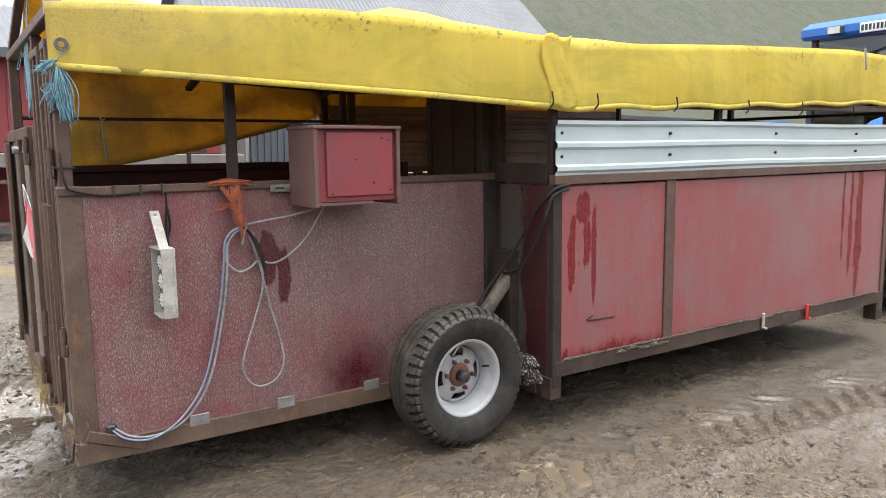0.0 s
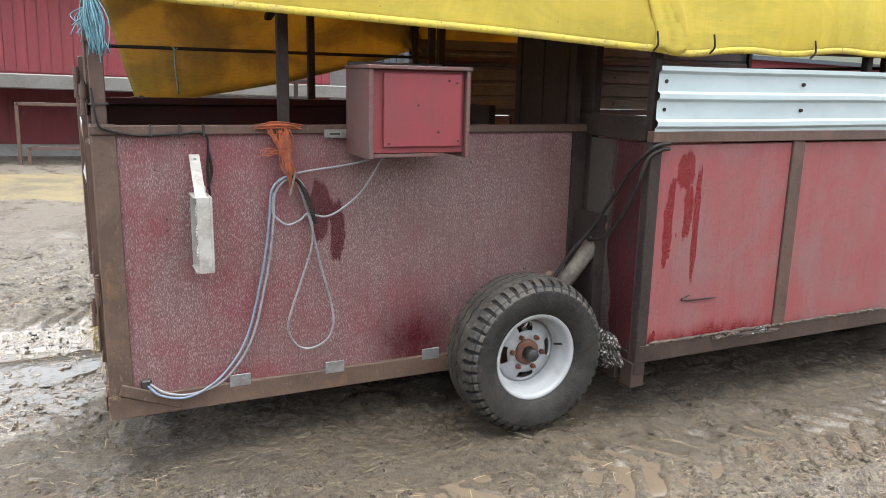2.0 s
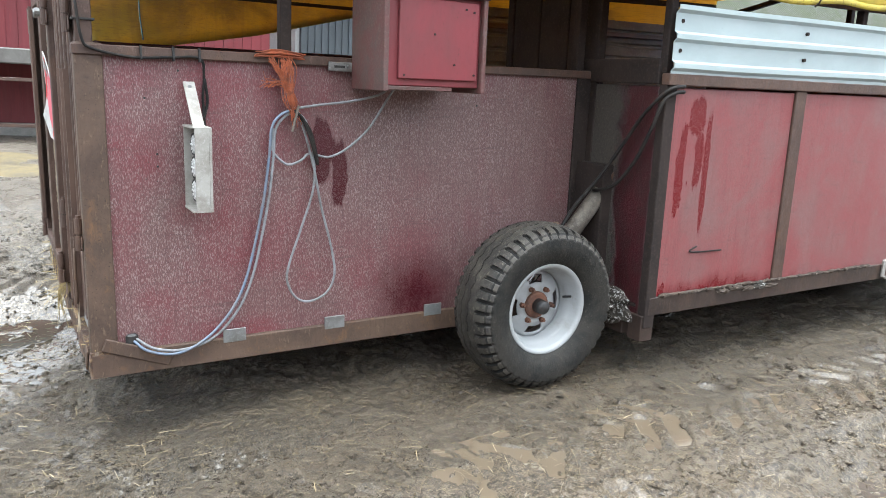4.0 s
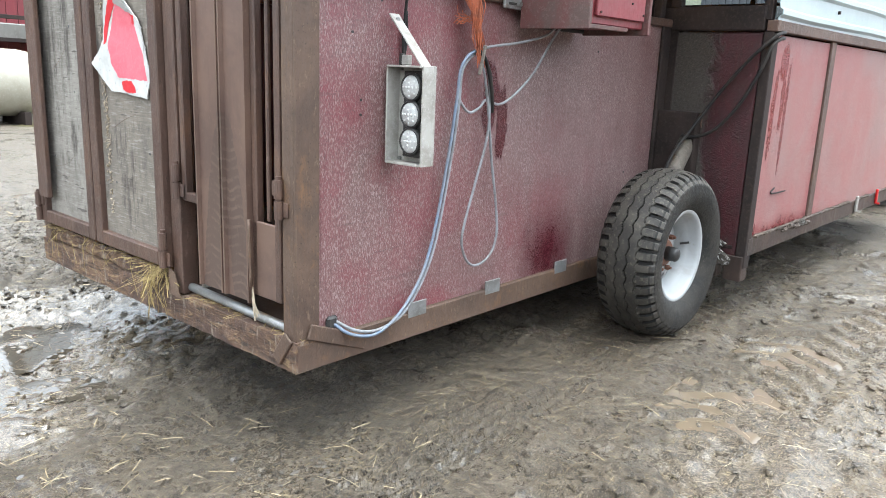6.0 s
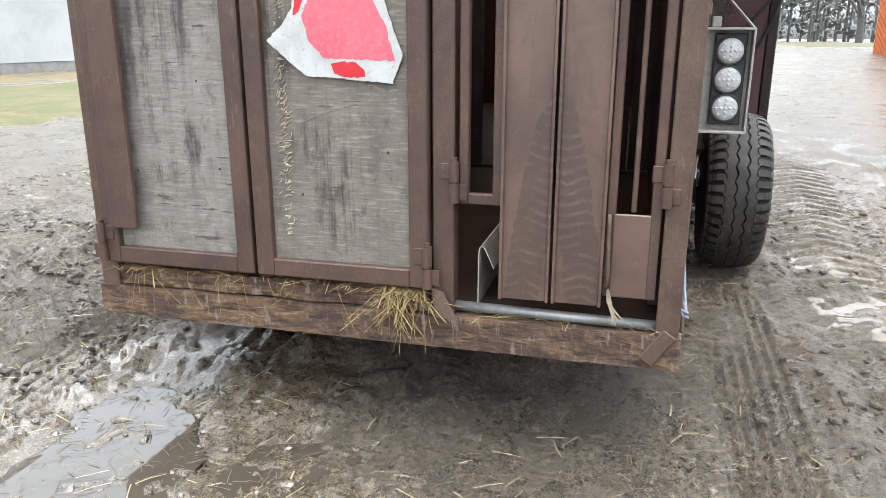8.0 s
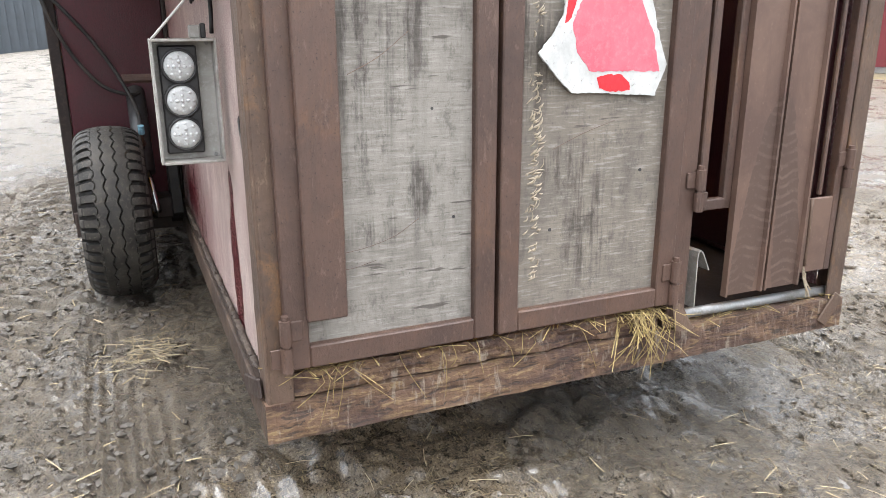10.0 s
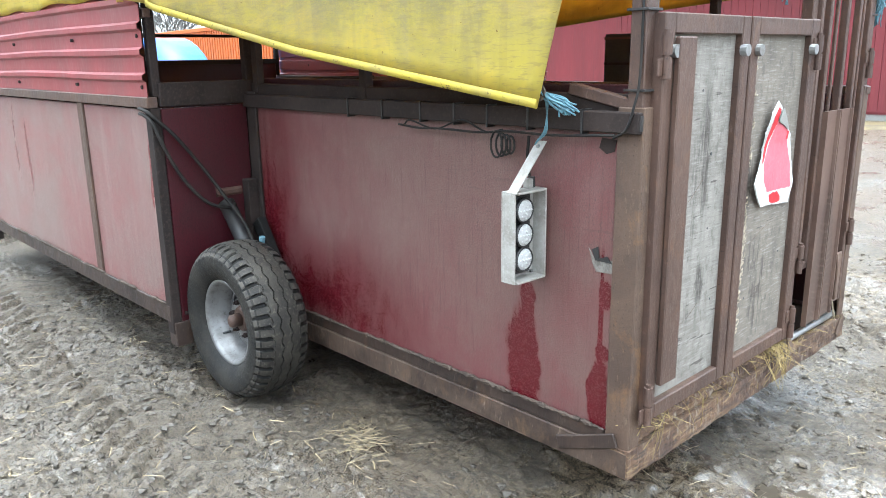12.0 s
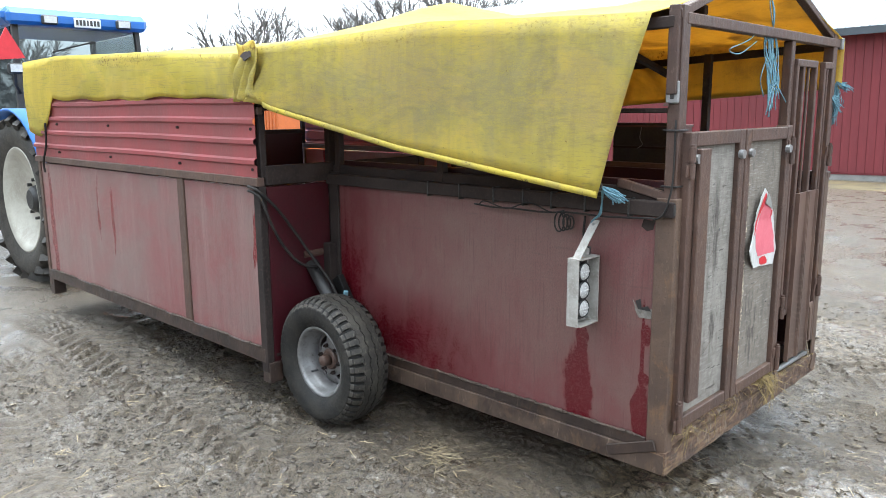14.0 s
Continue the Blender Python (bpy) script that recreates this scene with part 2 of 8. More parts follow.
lumps = noise_of(n, l, coords(n, l, (1, 0.5, 1)), 8.0, 6.0, 0.68, 0.5)
strands = noise_of(n, l, coords(n, l, (1, 0.2, 1)), 60.0, 4.0, 0.7, 0.8)
drips = noise_of(n, l, coords(n, l, (1, 1, 0.2)), 40.0, 4.0, 0.7)
c = mix(n, l, ramp(n, l, lumps, 0.42, 0.58), (0.062, 0.034, 0.025), (0.125, 0.072, 0.042))
c = mix(n, l, maths(n, l, "MULTIPLY", ramp(n, l, strands, 0.53, 0.62), ramp(n, l, lumps, 0.40, 0.60, 0.1, 0.75)), c, (0.25, 0.175, 0.085))
c = mix(n, l, ramp(n, l, strands, 0.45, 0.38, 0.0, 0.8), c, (0.026, 0.019, 0.014))
c = mix(n, l, ramp(n, l, drips, 0.56, 0.66, 0.0, 0.65), c, (0.24, 0.20, 0.155))
l.new(c, p.inputs["Base Color"])
p.inputs["Roughness"].default_value = 0.8
bump(n, l, p, maths(n, l, "ADD", strands, lumps), 0.9, 0.008)
M["mud_wood"] = m
m, n, l, p = nodes_of("weathered_grey_board")
v = coords(n, l)
cloud = noise_of(n, l, v, 5.0, 6.0, 0.70, 0.3)
blotch = noise_of(n, l, coords(n, l, (1, 1, 0.55)), 26.0, 5.0, 0.75)
runs = noise_of(n, l, coords(n, l, (1, 1, 0.045)), 26.0, 5.0, 0.72)
veins = noise_of(n, l, coords(n, l, (1, 0.10, 1)), 130.0, 3.0, 0.7)
checks = noise_of(n, l, coords(n, l, (1, 0.09, 1)), 48.0, 3.0, 0.6)
spots = noise_of(n, l, v, 75.0, 3.0, 0.7)
where = n.new("ShaderNodeSeparateXYZ")
l.new(v, where.inputs[0])
older = ramp(n, l, maths(n, l, "ADD", where.outputs["Y"], maths(n, l, "MULTIPLY", cloud, 0.1)), 0.42, 0.36)
c = mix(n, l, older, (0.232, 0.214, 0.188), (0.190, 0.165, 0.136))
c = mix(n, l, ramp(n, l, cloud, 0.42, 0.66, 0.0, 0.65), c, (0.108, 0.095, 0.082))
c = mix(n, l, ramp(n, l, veins, 0.54, 0.66, 0.0, 0.45), c, (0.330, 0.312, 0.284))
c = mix(n, l, ramp(n, l, veins, 0.44, 0.34, 0.0, 0.40), c, (0.105, 0.092, 0.080))
c = mix(n, l, ramp(n, l, blotch, 0.53, 0.66, 0.0, 0.55), c, (0.088, 0.078, 0.068))
# dark damp smears that run down from old fixings
smear = None
for cy, cz, ry, rz in ((0.08, 0.58, 0.11, 0.20), (0.14, 0.74, 0.10, 0.10), (0.62, 1.22, 0.06, 0.26), (0.74, 1.05, 0.10, 0.28), (0.60, 0.72, 0.05, 0.10), (0.70, 0.62, 0.10, 0.05), (0.30, 1.05, 0.12, 0.20)):
    dy = maths(n, l, "DIVIDE", maths(n, l, "SUBTRACT", where.outputs["Y"], cy), ry)
    dz = maths(n, l, "DIVIDE", maths(n, l, "SUBTRACT", where.outputs["Z"], cz), rz)
    d = maths(n, l, "ADD", maths(n, l, "MULTIPLY", dy, dy), maths(n, l, "MULTIPLY", dz, dz))
    w = ramp(n, l, d, 1.2, 0.2)
    smear = w if smear is None else maths(n, l, "MAXIMUM", smear, w)
damp = maths(n, l, "MULTIPLY", maths(n, l, "ADD", smear, 0.22), ramp(n, l, maths(n, l, "ADD", runs, maths(n, l, "MULTIPLY", maths(n, l, "SUBTRACT", blotch, 0.5), 0.5)), 0.44, 0.62))
c = mix(n, l, maths(n, l, "MULTIPLY", damp, 0.65), c, (0.040, 0.034, 0.029))
c = mix(n, l, ramp(n, l, checks, 0.66, 0.70, 0.0, 0.75), c, (0.050, 0.042, 0.036))
c = mix(n, l, ramp(n, l, spots, 0.66, 0.72, 0.0, 0.6), c, (0.075, 0.065, 0.055))
l.new(c, p.inputs["Base Color"])
p.inputs["Roughness"].default_value = 0.78
p.inputs["Specular IOR Level"].default_value = 0.3
bump(n, l, p, maths(n, l, "ADD", maths(n, l, "ADD", veins, checks), blotch), 0.45, 0.003)
M["grey_wood"] = m
M["galv"] = surface("galvanised_steel", (0.28, 0.285, 0.285), (0.19, 0.185, 0.175), (0.36, 0.36, 0.36), (0.35, 0.6), 8.0, 60.0, metal=0.6)
M["chrome"] = surface("polished_steel_rod", (0.62, 0.63, 0.64), (0.52, 0.53, 0.54), (0.70, 0.71, 0.72), (0.08, 0.18), 9.0, 60.0, metal=1.0, relief=0.02)
M["white_sheet"] = surface("white_profiled_sheet", (0.365, 0.430, 0.440), (0.325, 0.385, 0.395), (0.24, 0.265, 0.27), (0.3, 0.45), 2.0, 60.0, (1, 1, 2), relief=0.03, grain_at=(0.66, 0.8))
M["sheet_back"] = surface("dull_sheet_back", (0.145, 0.135, 0.120), (0.10, 0.092, 0.082), (0.20, 0.19, 0.172), (0.5, 0.75), 3.0, 50.0)
M["hem"] = surface("yellow_hem", (0.44, 0.345, 0.050), (0.31, 0.25, 0.065), (0.105, 0.082, 0.035), (0.55, 0.75), 5.0, 60.0, grain_at=(0.57, 0.68), gloss=0.2)
M["red_sheet"] = surface("red_profiled_sheet", (0.25, 0.048, 0.052), (0.20, 0.052, 0.053), (0.30, 0.10, 0.098), (0.35, 0.55), 2.5, 50.0, (1, 1, 0.3), relief=0.08, grain_at=(0.56, 0.76))
M["box_red"] = surface("red_painted_box", (0.19, 0.026, 0.034), (0.145, 0.030, 0.034), (0.10, 0.03, 0.03), (0.35, 0.6), 3.0, 70.0, (1, 1, 0.5), relief=0.12, grain_at=(0.62, 0.74))
M["box_edge"] = surface("worn_red_brown_edge", (0.100, 0.036, 0.034), (0.080, 0.050, 0.044), (0.15, 0.105, 0.092), (0.5, 0.8), 9.0, 70.0)
M["lamp_grey"] = surface("grey_painted_lamp_box", (0.335, 0.322, 0.295), (0.23, 0.215, 0.19), (0.40, 0.39, 0.37), (0.4, 0.7), 9.0, 70.0)
M["black"] = surface("black_plastic", (0.015, 0.015, 0.016), (0.03, 0.028, 0.026), (0.045, 0.042, 0.04), (0.35, 0.6), 6.0, 60.0)
M["lens"] = surface("clear_lamp_lens", (0.47, 0.48, 0.47), (0.40, 0.40, 0.39), (0.55, 0.55, 0.54), (0.12, 0.3), 30.0, 120.0, relief=0.4)
M["led"] = surface("pale_lamp_reflector", (0.56, 0.57, 0.56), (0.48, 0.48, 0.47), (0.62, 0.62, 0.62), (0.1, 0.25), 30.0, 120.0, relief=0.2)
M["rubber"] = surface("muddy_tyre_rubber", (0.012, 0.012, 0.0115), (0.027, 0.0245, 0.021), (0.060, 0.053, 0.045), (0.5, 0.85), 9.0, 70.0, relief=0.8, grain_at=(0.56, 0.72), gloss=0.25)
M["tread"] = surface("muddy_tyre_tread", (0.024, 0.022, 0.0195), (0.048, 0.043, 0.036), (0.105, 0.093, 0.077), (0.35, 0.75), 9.0, 60.0, relief=0.8, grain_at=(0.54, 0.72), gloss=0.25)
# near-black that paints shade into the tread gaps; also on the ram channel
M["shade_black"] = surface("near_black_recess_shade", (0.006, 0.006, 0.006), (0.012, 0.011, 0.010), (0.025, 0.022, 0.018), (0.5, 0.9), 12.0, 60.0, relief=0.5, gloss=0.2)
M["tyre_mud"] = surface("mud_on_tyre_shoulder", (0.060, 0.052, 0.043), (0.018, 0.017, 0.016), (0.085, 0.075, 0.062), (0.6, 0.9), 14.0, 60.0, relief=0.6)
M["rim"] = surface("white_painted_rim", (0.30, 0.31, 0.315), (0.22, 0.215, 0.20), (0.17, 0.13, 0.10), (0.35, 0.6), 7.0, 40.0, grain_at=(0.66, 0.80), stain_at=(0.5, 0.75))
M["rust_red"] = surface("rusty_hub", (0.13, 0.055, 0.032), (0.08, 0.04, 0.028), (0.20, 0.10, 0.06), (0.6, 0.9), 12.0, 70.0)
M["wheel_silver"] = surface("silver_grey_rim", (0.20, 0.20, 0.20), (0.13, 0.125, 0.12), (0.07, 0.060, 0.05), (0.3, 0.55), 9.0, 40.0, metal=0.35, grain_at=(0.57, 0.75))
M["cable_grey"] = surface("grey_cable", (0.235, 0.245, 0.26), (0.15, 0.15, 0.15), (0.29, 0.30, 0.32), (0.4, 0.6), 9.0, 80.0)
M["cable_blue"] = surface("blue_grey_cable", (0.135, 0.180, 0.25), (0.17, 0.185, 0.21), (0.21, 0.24, 0.29), (0.4, 0.6), 7.0, 80.0)
M["hose"] = surface("dark_muddy_hose", (0.012, 0.0115, 0.0115), (0.030, 0.026, 0.023), (0.030, 0.027, 0.025), (0.45, 0.75), 9.0, 80.0, gloss=0.2)
M["twine_orange"] = surface("orange_twine", (0.33, 0.085, 0.035), (0.20, 0.06, 0.032), (0.42, 0.15, 0.075), (0.7, 0.9), 20.0, 120.0)
M["rope_blue"] = surface("faded_blue_rope", (0.12, 0.26, 0.32), (0.08, 0.16, 0.20), (0.24, 0.36, 0.40), (0.7, 0.9), 30.0, 160.0)
M["sign_white"] = surface("peeling_white_sign", (0.50, 0.50, 0.485), (0.40, 0.40, 0.385), (0.24, 0.225, 0.205), (0.5, 0.7), 9.0, 60.0, grain_at=(0.60, 0.70))
M["sign_pink"] = surface("faded_pink_sign", (0.57, 0.125, 0.160), (0.53, 0.095, 0.13), (0.61, 0.18, 0.21), (0.5, 0.7), 9.0, 60.0)
M["sign_red"] = surface("bright_red_sign", (0.52, 0.015, 0.025), (0.45, 0.012, 0.02), (0.55, 0.03, 0.04), (0.4, 0.6), 9.0, 60.0)
M["straw"] = surface("straw", (0.31, 0.25, 0.15), (0.21, 0.165, 0.095), (0.40, 0.335, 0.215), (0.6, 0.9), 9.0, 60.0, vary=0.2)
M["straw_old"] = surface("wet_straw", (0.115, 0.085, 0.048), (0.050, 0.036, 0.022), (0.22, 0.175, 0.10), (0.5, 0.8), 3.0, 30.0)
M["ram_mud"] = surface("grey_mud_on_steel", (0.125, 0.108, 0.088), (0.062, 0.050, 0.040), (0.19, 0.17, 0.145), (0.6, 0.9), 12.0, 60.0, relief=0.9)
M["crumb"] = surface("crumbled_mud", (0.066, 0.056, 0.045), (0.040, 0.033, 0.026), (0.125, 0.108, 0.086), (0.45, 0.75), 9.0, 90.0, relief=0.6)
M["crust"] = surface("dark_dried_mud", (0.040, 0.028, 0.021), (0.075, 0.054, 0.039), (0.14, 0.11, 0.08), (0.7, 0.95), 14.0, 70.0, relief=1.0, grain_at=(0.62, 0.72))
M["tuft"] = surface("golden_straw", (0.28, 0.205, 0.075), (0.16, 0.11, 0.045), (0.36, 0.28, 0.12), (0.6, 0.9), 30.0, 90.0)
M["straw_mat"] = surface("trodden_straw", (0.120, 0.092, 0.042), (0.060, 0.048, 0.030), (0.19, 0.150, 0.075), (0.7, 0.95), 1.6, 14.0, relief=0.8, stain_at=(0.45, 0.6))
M["barn_red"] = surface("red_barn_boards", (0.155, 0.020, 0.026), (0.12, 0.018, 0.022), (0.19, 0.035, 0.04), (0.6, 0.85), 1.0, 12.0, (1, 1, 0.1), relief=0.1, vary=0.08)
M["white_wall"] = surface("white_rendered_wall", (0.42, 0.43, 0.425), (0.34, 0.35, 0.345), (0.46, 0.47, 0.465), (0.7, 0.9), 0.7, 20.0, relief=0.15)
M["plinth"] = surface("grey_concrete_plinth", (0.240, 0.232, 0.216), (0.176, 0.168, 0.160), (0.288, 0.280, 0.264), (0.7, 0.9), 2.0, 30.0)
M["ledge_grey"] = surface("grey_weathered_concrete", (0.125, 0.118, 0.110), (0.085, 0.076, 0.068), (0.165, 0.157, 0.147), (0.7, 0.9), 1.5, 20.0)
M["dark_sheet"] = surface("dark_grey_corrugated", (0.045, 0.055, 0.065), (0.035, 0.042, 0.05), (0.06, 0.07, 0.08), (0.4, 0.6), 1.0, 20.0)
M["roof_grey"] = surface("grey_roof_sheets", (0.085, 0.092, 0.102), (0.065, 0.070, 0.077), (0.110, 0.117, 0.125), (0.5, 0.7), 0.6, 10.0)
M["roof_metal"] = surface("pale_metal_roof", (0.153, 0.173, 0.189), (0.135, 0.153, 0.167), (0.180, 0.198, 0.211), (0.4, 0.6), 0.5, 10.0)
M["roof_moss"] = surface("mossy_grey_roof", (0.048, 0.052, 0.036), (0.032, 0.042, 0.015), (0.084, 0.084, 0.076), (0.8, 0.95), 1.1, 9.0, relief=0.5)
M["blue"] = surface("blue_tractor_paint", (0.010, 0.105, 0.40), (0.012, 0.095, 0.34), (0.02, 0.12, 0.40), (0.38, 0.5), 2.0, 40.0, relief=0.02)
M["cream"] = surface("cream_wheel_paint", (0.40, 0.385, 0.33), (0.30, 0.28, 0.235), (0.43, 0.415, 0.36), (0.35, 0.6), 4.0, 40.0)
M["plate"] = surface("pale_number_plate", (0.62, 0.64, 0.66), (0.55, 0.56, 0.58), (0.68, 0.7, 0.72), (0.3, 0.5), 10.0, 60.0)
M["car_white"] = surface("white_car_paint", (0.72, 0.74, 0.76), (0.68, 0.70, 0.72), (0.76, 0.78, 0.8), (0.12, 0.2), 2.0, 60.0, relief=0.01)
# bark lightened to grey: distance haze is mixed into its colour
M["hazed_bark"] = surface("haze_paled_bark", (0.105, 0.098, 0.092), (0.080, 0.075, 0.070), (0.13, 0.124, 0.118), (0.8, 0.95), 3.0, 20.0)
M["tank"] = surface("beige_plastic", (0.33, 0.31, 0.25), (0.27, 0.25, 0.20), (0.36, 0.34, 0.29), (0.4, 0.6), 2.0, 30.0, relief=0.05)
M["orange"] = surface("orange_corrugated_steel", (0.50, 0.13, 0.03), (0.42, 0.11, 0.03), (0.55, 0.17, 0.05), (0.4, 0.6), 2.0, 30.0)
# far woods, with the haze likewise in the colour
M["conifer"] = surface("hazy_winter_wood", (0.095, 0.105, 0.095), (0.125, 0.13, 0.12), (0.07, 0.075, 0.07), (0.8, 0.95), 2.0, 12.0)
M["splinter"] = surface("pale_splintered_wood", (0.36, 0.30, 0.22), (0.25, 0.20, 0.14), (0.44, 0.39, 0.31), (0.7, 0.9), 9.0, 60.0)
M["grass"] = surface("winter_grass", (0.066, 0.072, 0.022), (0.120, 0.096, 0.040), (0.046, 0.040, 0.026), (0.8, 0.95), 0.9, 9.0, relief=0.8)

m, n, l, p = nodes_of("dark_glass")
p.inputs["Base Color"].default_value = (0.03, 0.04, 0.045, 1)
p.inputs["Roughness"].default_value = 0.04
M["glass"] = m
m, n, l, p = nodes_of("dimmed_cab_glass")
# dark tint stands in for the dim inside of the cab
p.inputs["Base Color"].default_value = (0.27, 0.31, 0.32, 1)
p.inputs["Roughness"].default_value = 0.02
p.inputs["Transmission Weight"].default_value = 1.0
p.inputs["IOR"].default_value = 1.45
M["cab_glass"] = m

# brown sheet on which dried runs have left two columns of scale-like rows under an arch
m, n, l, p = nodes_of("brown_sheet_with_dried_runs")
v = coords(n, l)
sep = n.new("ShaderNodeSeparateXYZ")
l.new(v, sep.inputs[0])
cloud = noise_of(n, l, v, 5.0, 5.0, 0.65, 0.4)
ragged = noise_of(n, l, v, 14.0, 4.0, 0.6)
u = maths(n, l, "DIVIDE", maths(n, l, "ABSOLUTE", maths(n, l, "ADD", sep.outputs["Y"], 0.632), 0), 0.125)
u = maths(n, l, "ADD", u, maths(n, l, "MULTIPLY", maths(n, l, "SUBTRACT", ragged, 0.5), 0.35))
top = maths(n, l, "SUBTRACT", 0.93, maths(n, l, "MULTIPLY", maths(n, l, "MULTIPLY", u, u), 0.42))
inside = ramp(n, l, maths(n, l, "SUBTRACT", top, sep.outputs["Z"]), 0.0, 0.012)
core = ramp(n, l, maths(n, l, "SUBTRACT", maths(n, l, "SUBTRACT", 0.60, maths(n, l, "MULTIPLY", u, 0.9)), sep.outputs["Z"]), -0.01, 0.02)
band = maths(n, l, "MULTIPLY", inside, maths(n, l, "SUBTRACT", 1.0, core))
arcs = maths(n, l, "ADD", maths(n, l, "MULTIPLY", sep.outputs["Z"], 185.0), maths(n, l, "ADD", maths(n, l, "MULTIPLY", maths(n, l, "SINE", maths(n, l, "MULTIPLY", u, 6.5), 0), 1.6), maths(n, l, "MULTIPLY", ragged, 9.0)))
scales = ramp(n, l, maths(n, l, "SINE", arcs, 0), 0.15, 0.85)
c = mix(n, l, ramp(n, l, cloud, 0.4, 0.65), (0.128, 0.080, 0.060), (0.086, 0.053, 0.042))
c = mix(n, l, ramp(n, l, noise_of(n, l, coords(n, l, (1, 1, 0.12)), 26.0, 4.0, 0.7), 0.52, 0.66, 0.0, 0.35), c, (0.075, 0.045, 0.036))
c = mix(n, l, maths(n, l, "MULTIPLY", band, 0.75), c, (0.062, 0.040, 0.032))
c = mix(n, l, maths(n, l, "MULTIPLY", maths(n, l, "MULTIPLY", band, scales), ramp(n, l, ragged, 0.38, 0.62, 0.0, 0.50)), c, (0.160, 0.112, 0.088))
c = mix(n, l, ramp(n, l, noise_of(n, l, v, 80.0, 4.0, 0.7), 0.6, 0.72, 0.0, 0.5), c, (0.18, 0.13, 0.10))
l.new(c, p.inputs["Base Color"])
p.inputs["Roughness"].default_value = 0.42
bump(n, l, p, cloud, 0.3, 0.004)
M["run_sheet"] = m
m, n, l, p = nodes_of("red_lamp_glass")
p.inputs["Base Color"].default_value = (0.45, 0.02, 0.02, 1)
p.inputs["Roughness"].default_value = 0.15
M["lamp_red"] = m

# yellow tarpaulin: woven plastic, grimy in patches, lets some light through
m, n, l, p = nodes_of("yellow_tarpaulin")
v = coords(n, l)
grime = noise_of(n, l, v, 1.3, 6.0, 0.62, 0.5)
weave = noise_of(n, l, coords(n, l, (0.05, 1, 1)), 70.0, 4.0, 0.75)
spots = noise_of(n, l, v, 45.0, 3.0, 0.6)
sep = n.new("ShaderNodeSeparateXYZ")
l.new(v, sep.inputs[0])
weather_side = ramp(n, l, sep.outputs["Y"], 0.3, 0.6)
g1 = maths(n, l, "MULTIPLY", blob(n, l, (1.05, 1.90), (1.25, 0.27), 0.9, 0.6), weather_side)
threads = noise_of(n, l, coords(n, l, (0.6, 1, 1)), 170.0, 3.0, 0.75)
crease_shade = noise_of(n, l, coords(n, l, (1, 1, 0.12)), 7.0, 3.0, 0.6, 1.2)
c = mix(n, l, maths(n, l, "MULTIPLY", ramp(n, l, grime, 0.40, 0.70, 0.0, 0.6), ramp(n, l, weather_side, 0, 1, 0.4, 1.0)), (0.64, 0.525, 0.075), (0.47, 0.39, 0.13))
c = mix(n, l, maths(n, l, "MULTIPLY", maths(n, l, "MULTIPLY", g1, ramp(n, l, maths(n, l, "MULTIPLY", maths(n, l, "ADD", weave, threads), 0.5), 0.40, 0.56, 0.35, 1.0)), 0.95), c, (0.26, 0.24, 0.16))
# fold shading in the colour: each crease dark one side, pale the other
c = mix(n, l, ramp(n, l, crease_shade, 0.505, 0.515, 0.0, 0.14), c, (0.30, 0.23, 0.05))
c = mix(n, l, ramp(n, l, crease_shade, 0.525, 0.515, 0.0, 0.14), c, (0.60, 0.48, 0.09))
c = mix(n, l, ramp(n, l, weave, 0.4, 0.75, 0.0, 0.25), c, (0.58, 0.49, 0.16))
lines = noise_of(n, l, coords(n, l, (0.03, 1, 1)), 95.0, 3.0, 0.7)
c = mix(n, l, maths(n, l, "MULTIPLY", ramp(n, l, lines, 0.53, 0.62), ramp(n, l, weather_side, 0, 1, 0.12, 0.55)), c, (0.30, 0.255, 0.11))
g2 = maths(n, l, "MULTIPLY", blob(n, l, (0.15, 2.12), (0.55, 0.16), 0.9, 0.7), maths(n, l, "SUBTRACT", 1.0, weather_side))
c = mix(n, l, maths(n, l, "MULTIPLY", g2, ramp(n, l, threads, 0.42, 0.58, 0.2, 0.75)), c, (0.30, 0.24, 0.12))
c = mix(n, l, ramp(n, l, spots, 0.71, 0.74), c, (0.07, 0.05, 0.02))
g3 = blob(n, l, (3.2, 2.19), (4.0, 0.05), 0.8, 0.5)
c = mix(n, l, maths(n, l, "MULTIPLY", maths(n, l, "MULTIPLY", ramp(n, l, spots, 0.56, 0.62), ramp(n, l, grime, 0.42, 0.58)), g3), c, (0.085, 0.055, 0.02))
l.new(c, p.inputs["Base Color"])
p.inputs["Roughness"].default_value = 0.62
p.inputs["Specular IOR Level"].default_value = 0.2
bump(n, l, p, maths(n, l, "ADD", weave, grime), 0.15, 0.004)
tr, mx = n.new("ShaderNodeBsdfTranslucent"), n.new("ShaderNodeMixShader")
stain = noise_of(n, l, coords(n, l, (0.5, 1, 1)), 2.6, 5.0, 0.65, 0.8)
l.new(mix(n, l, ramp(n, l, stain, 0.46, 0.58, 0.0, 0.85), (0.74, 0.47, 0.09), (0.30, 0.16, 0.045)), tr.inputs["Color"])
mx.inputs[0].default_value = 0.38
l.new(p.outputs[0], mx.inputs[1])
l.new(tr.outputs[0], mx.inputs[2])
l.new(mx.outputs[0], n["Material Output"].inputs["Surface"])
M["tarp"] = m

# wet mud of the yard: trodden and churned, glossy where a film of water stands on it
m, n, l, p = nodes_of("wet_mud")
v = coords(n, l)
big = noise_of(n, l, v, 0.55, 6.0, 0.62, 0.6)
film = noise_of(n, l, v, 2.2, 5.0, 0.65, 0.4)
mid = noise_of(n, l, v, 9.0, 6.0, 0.75, 0.6)
fine = noise_of(n, l, v, 36.0, 6.0, 0.80, 0.4)
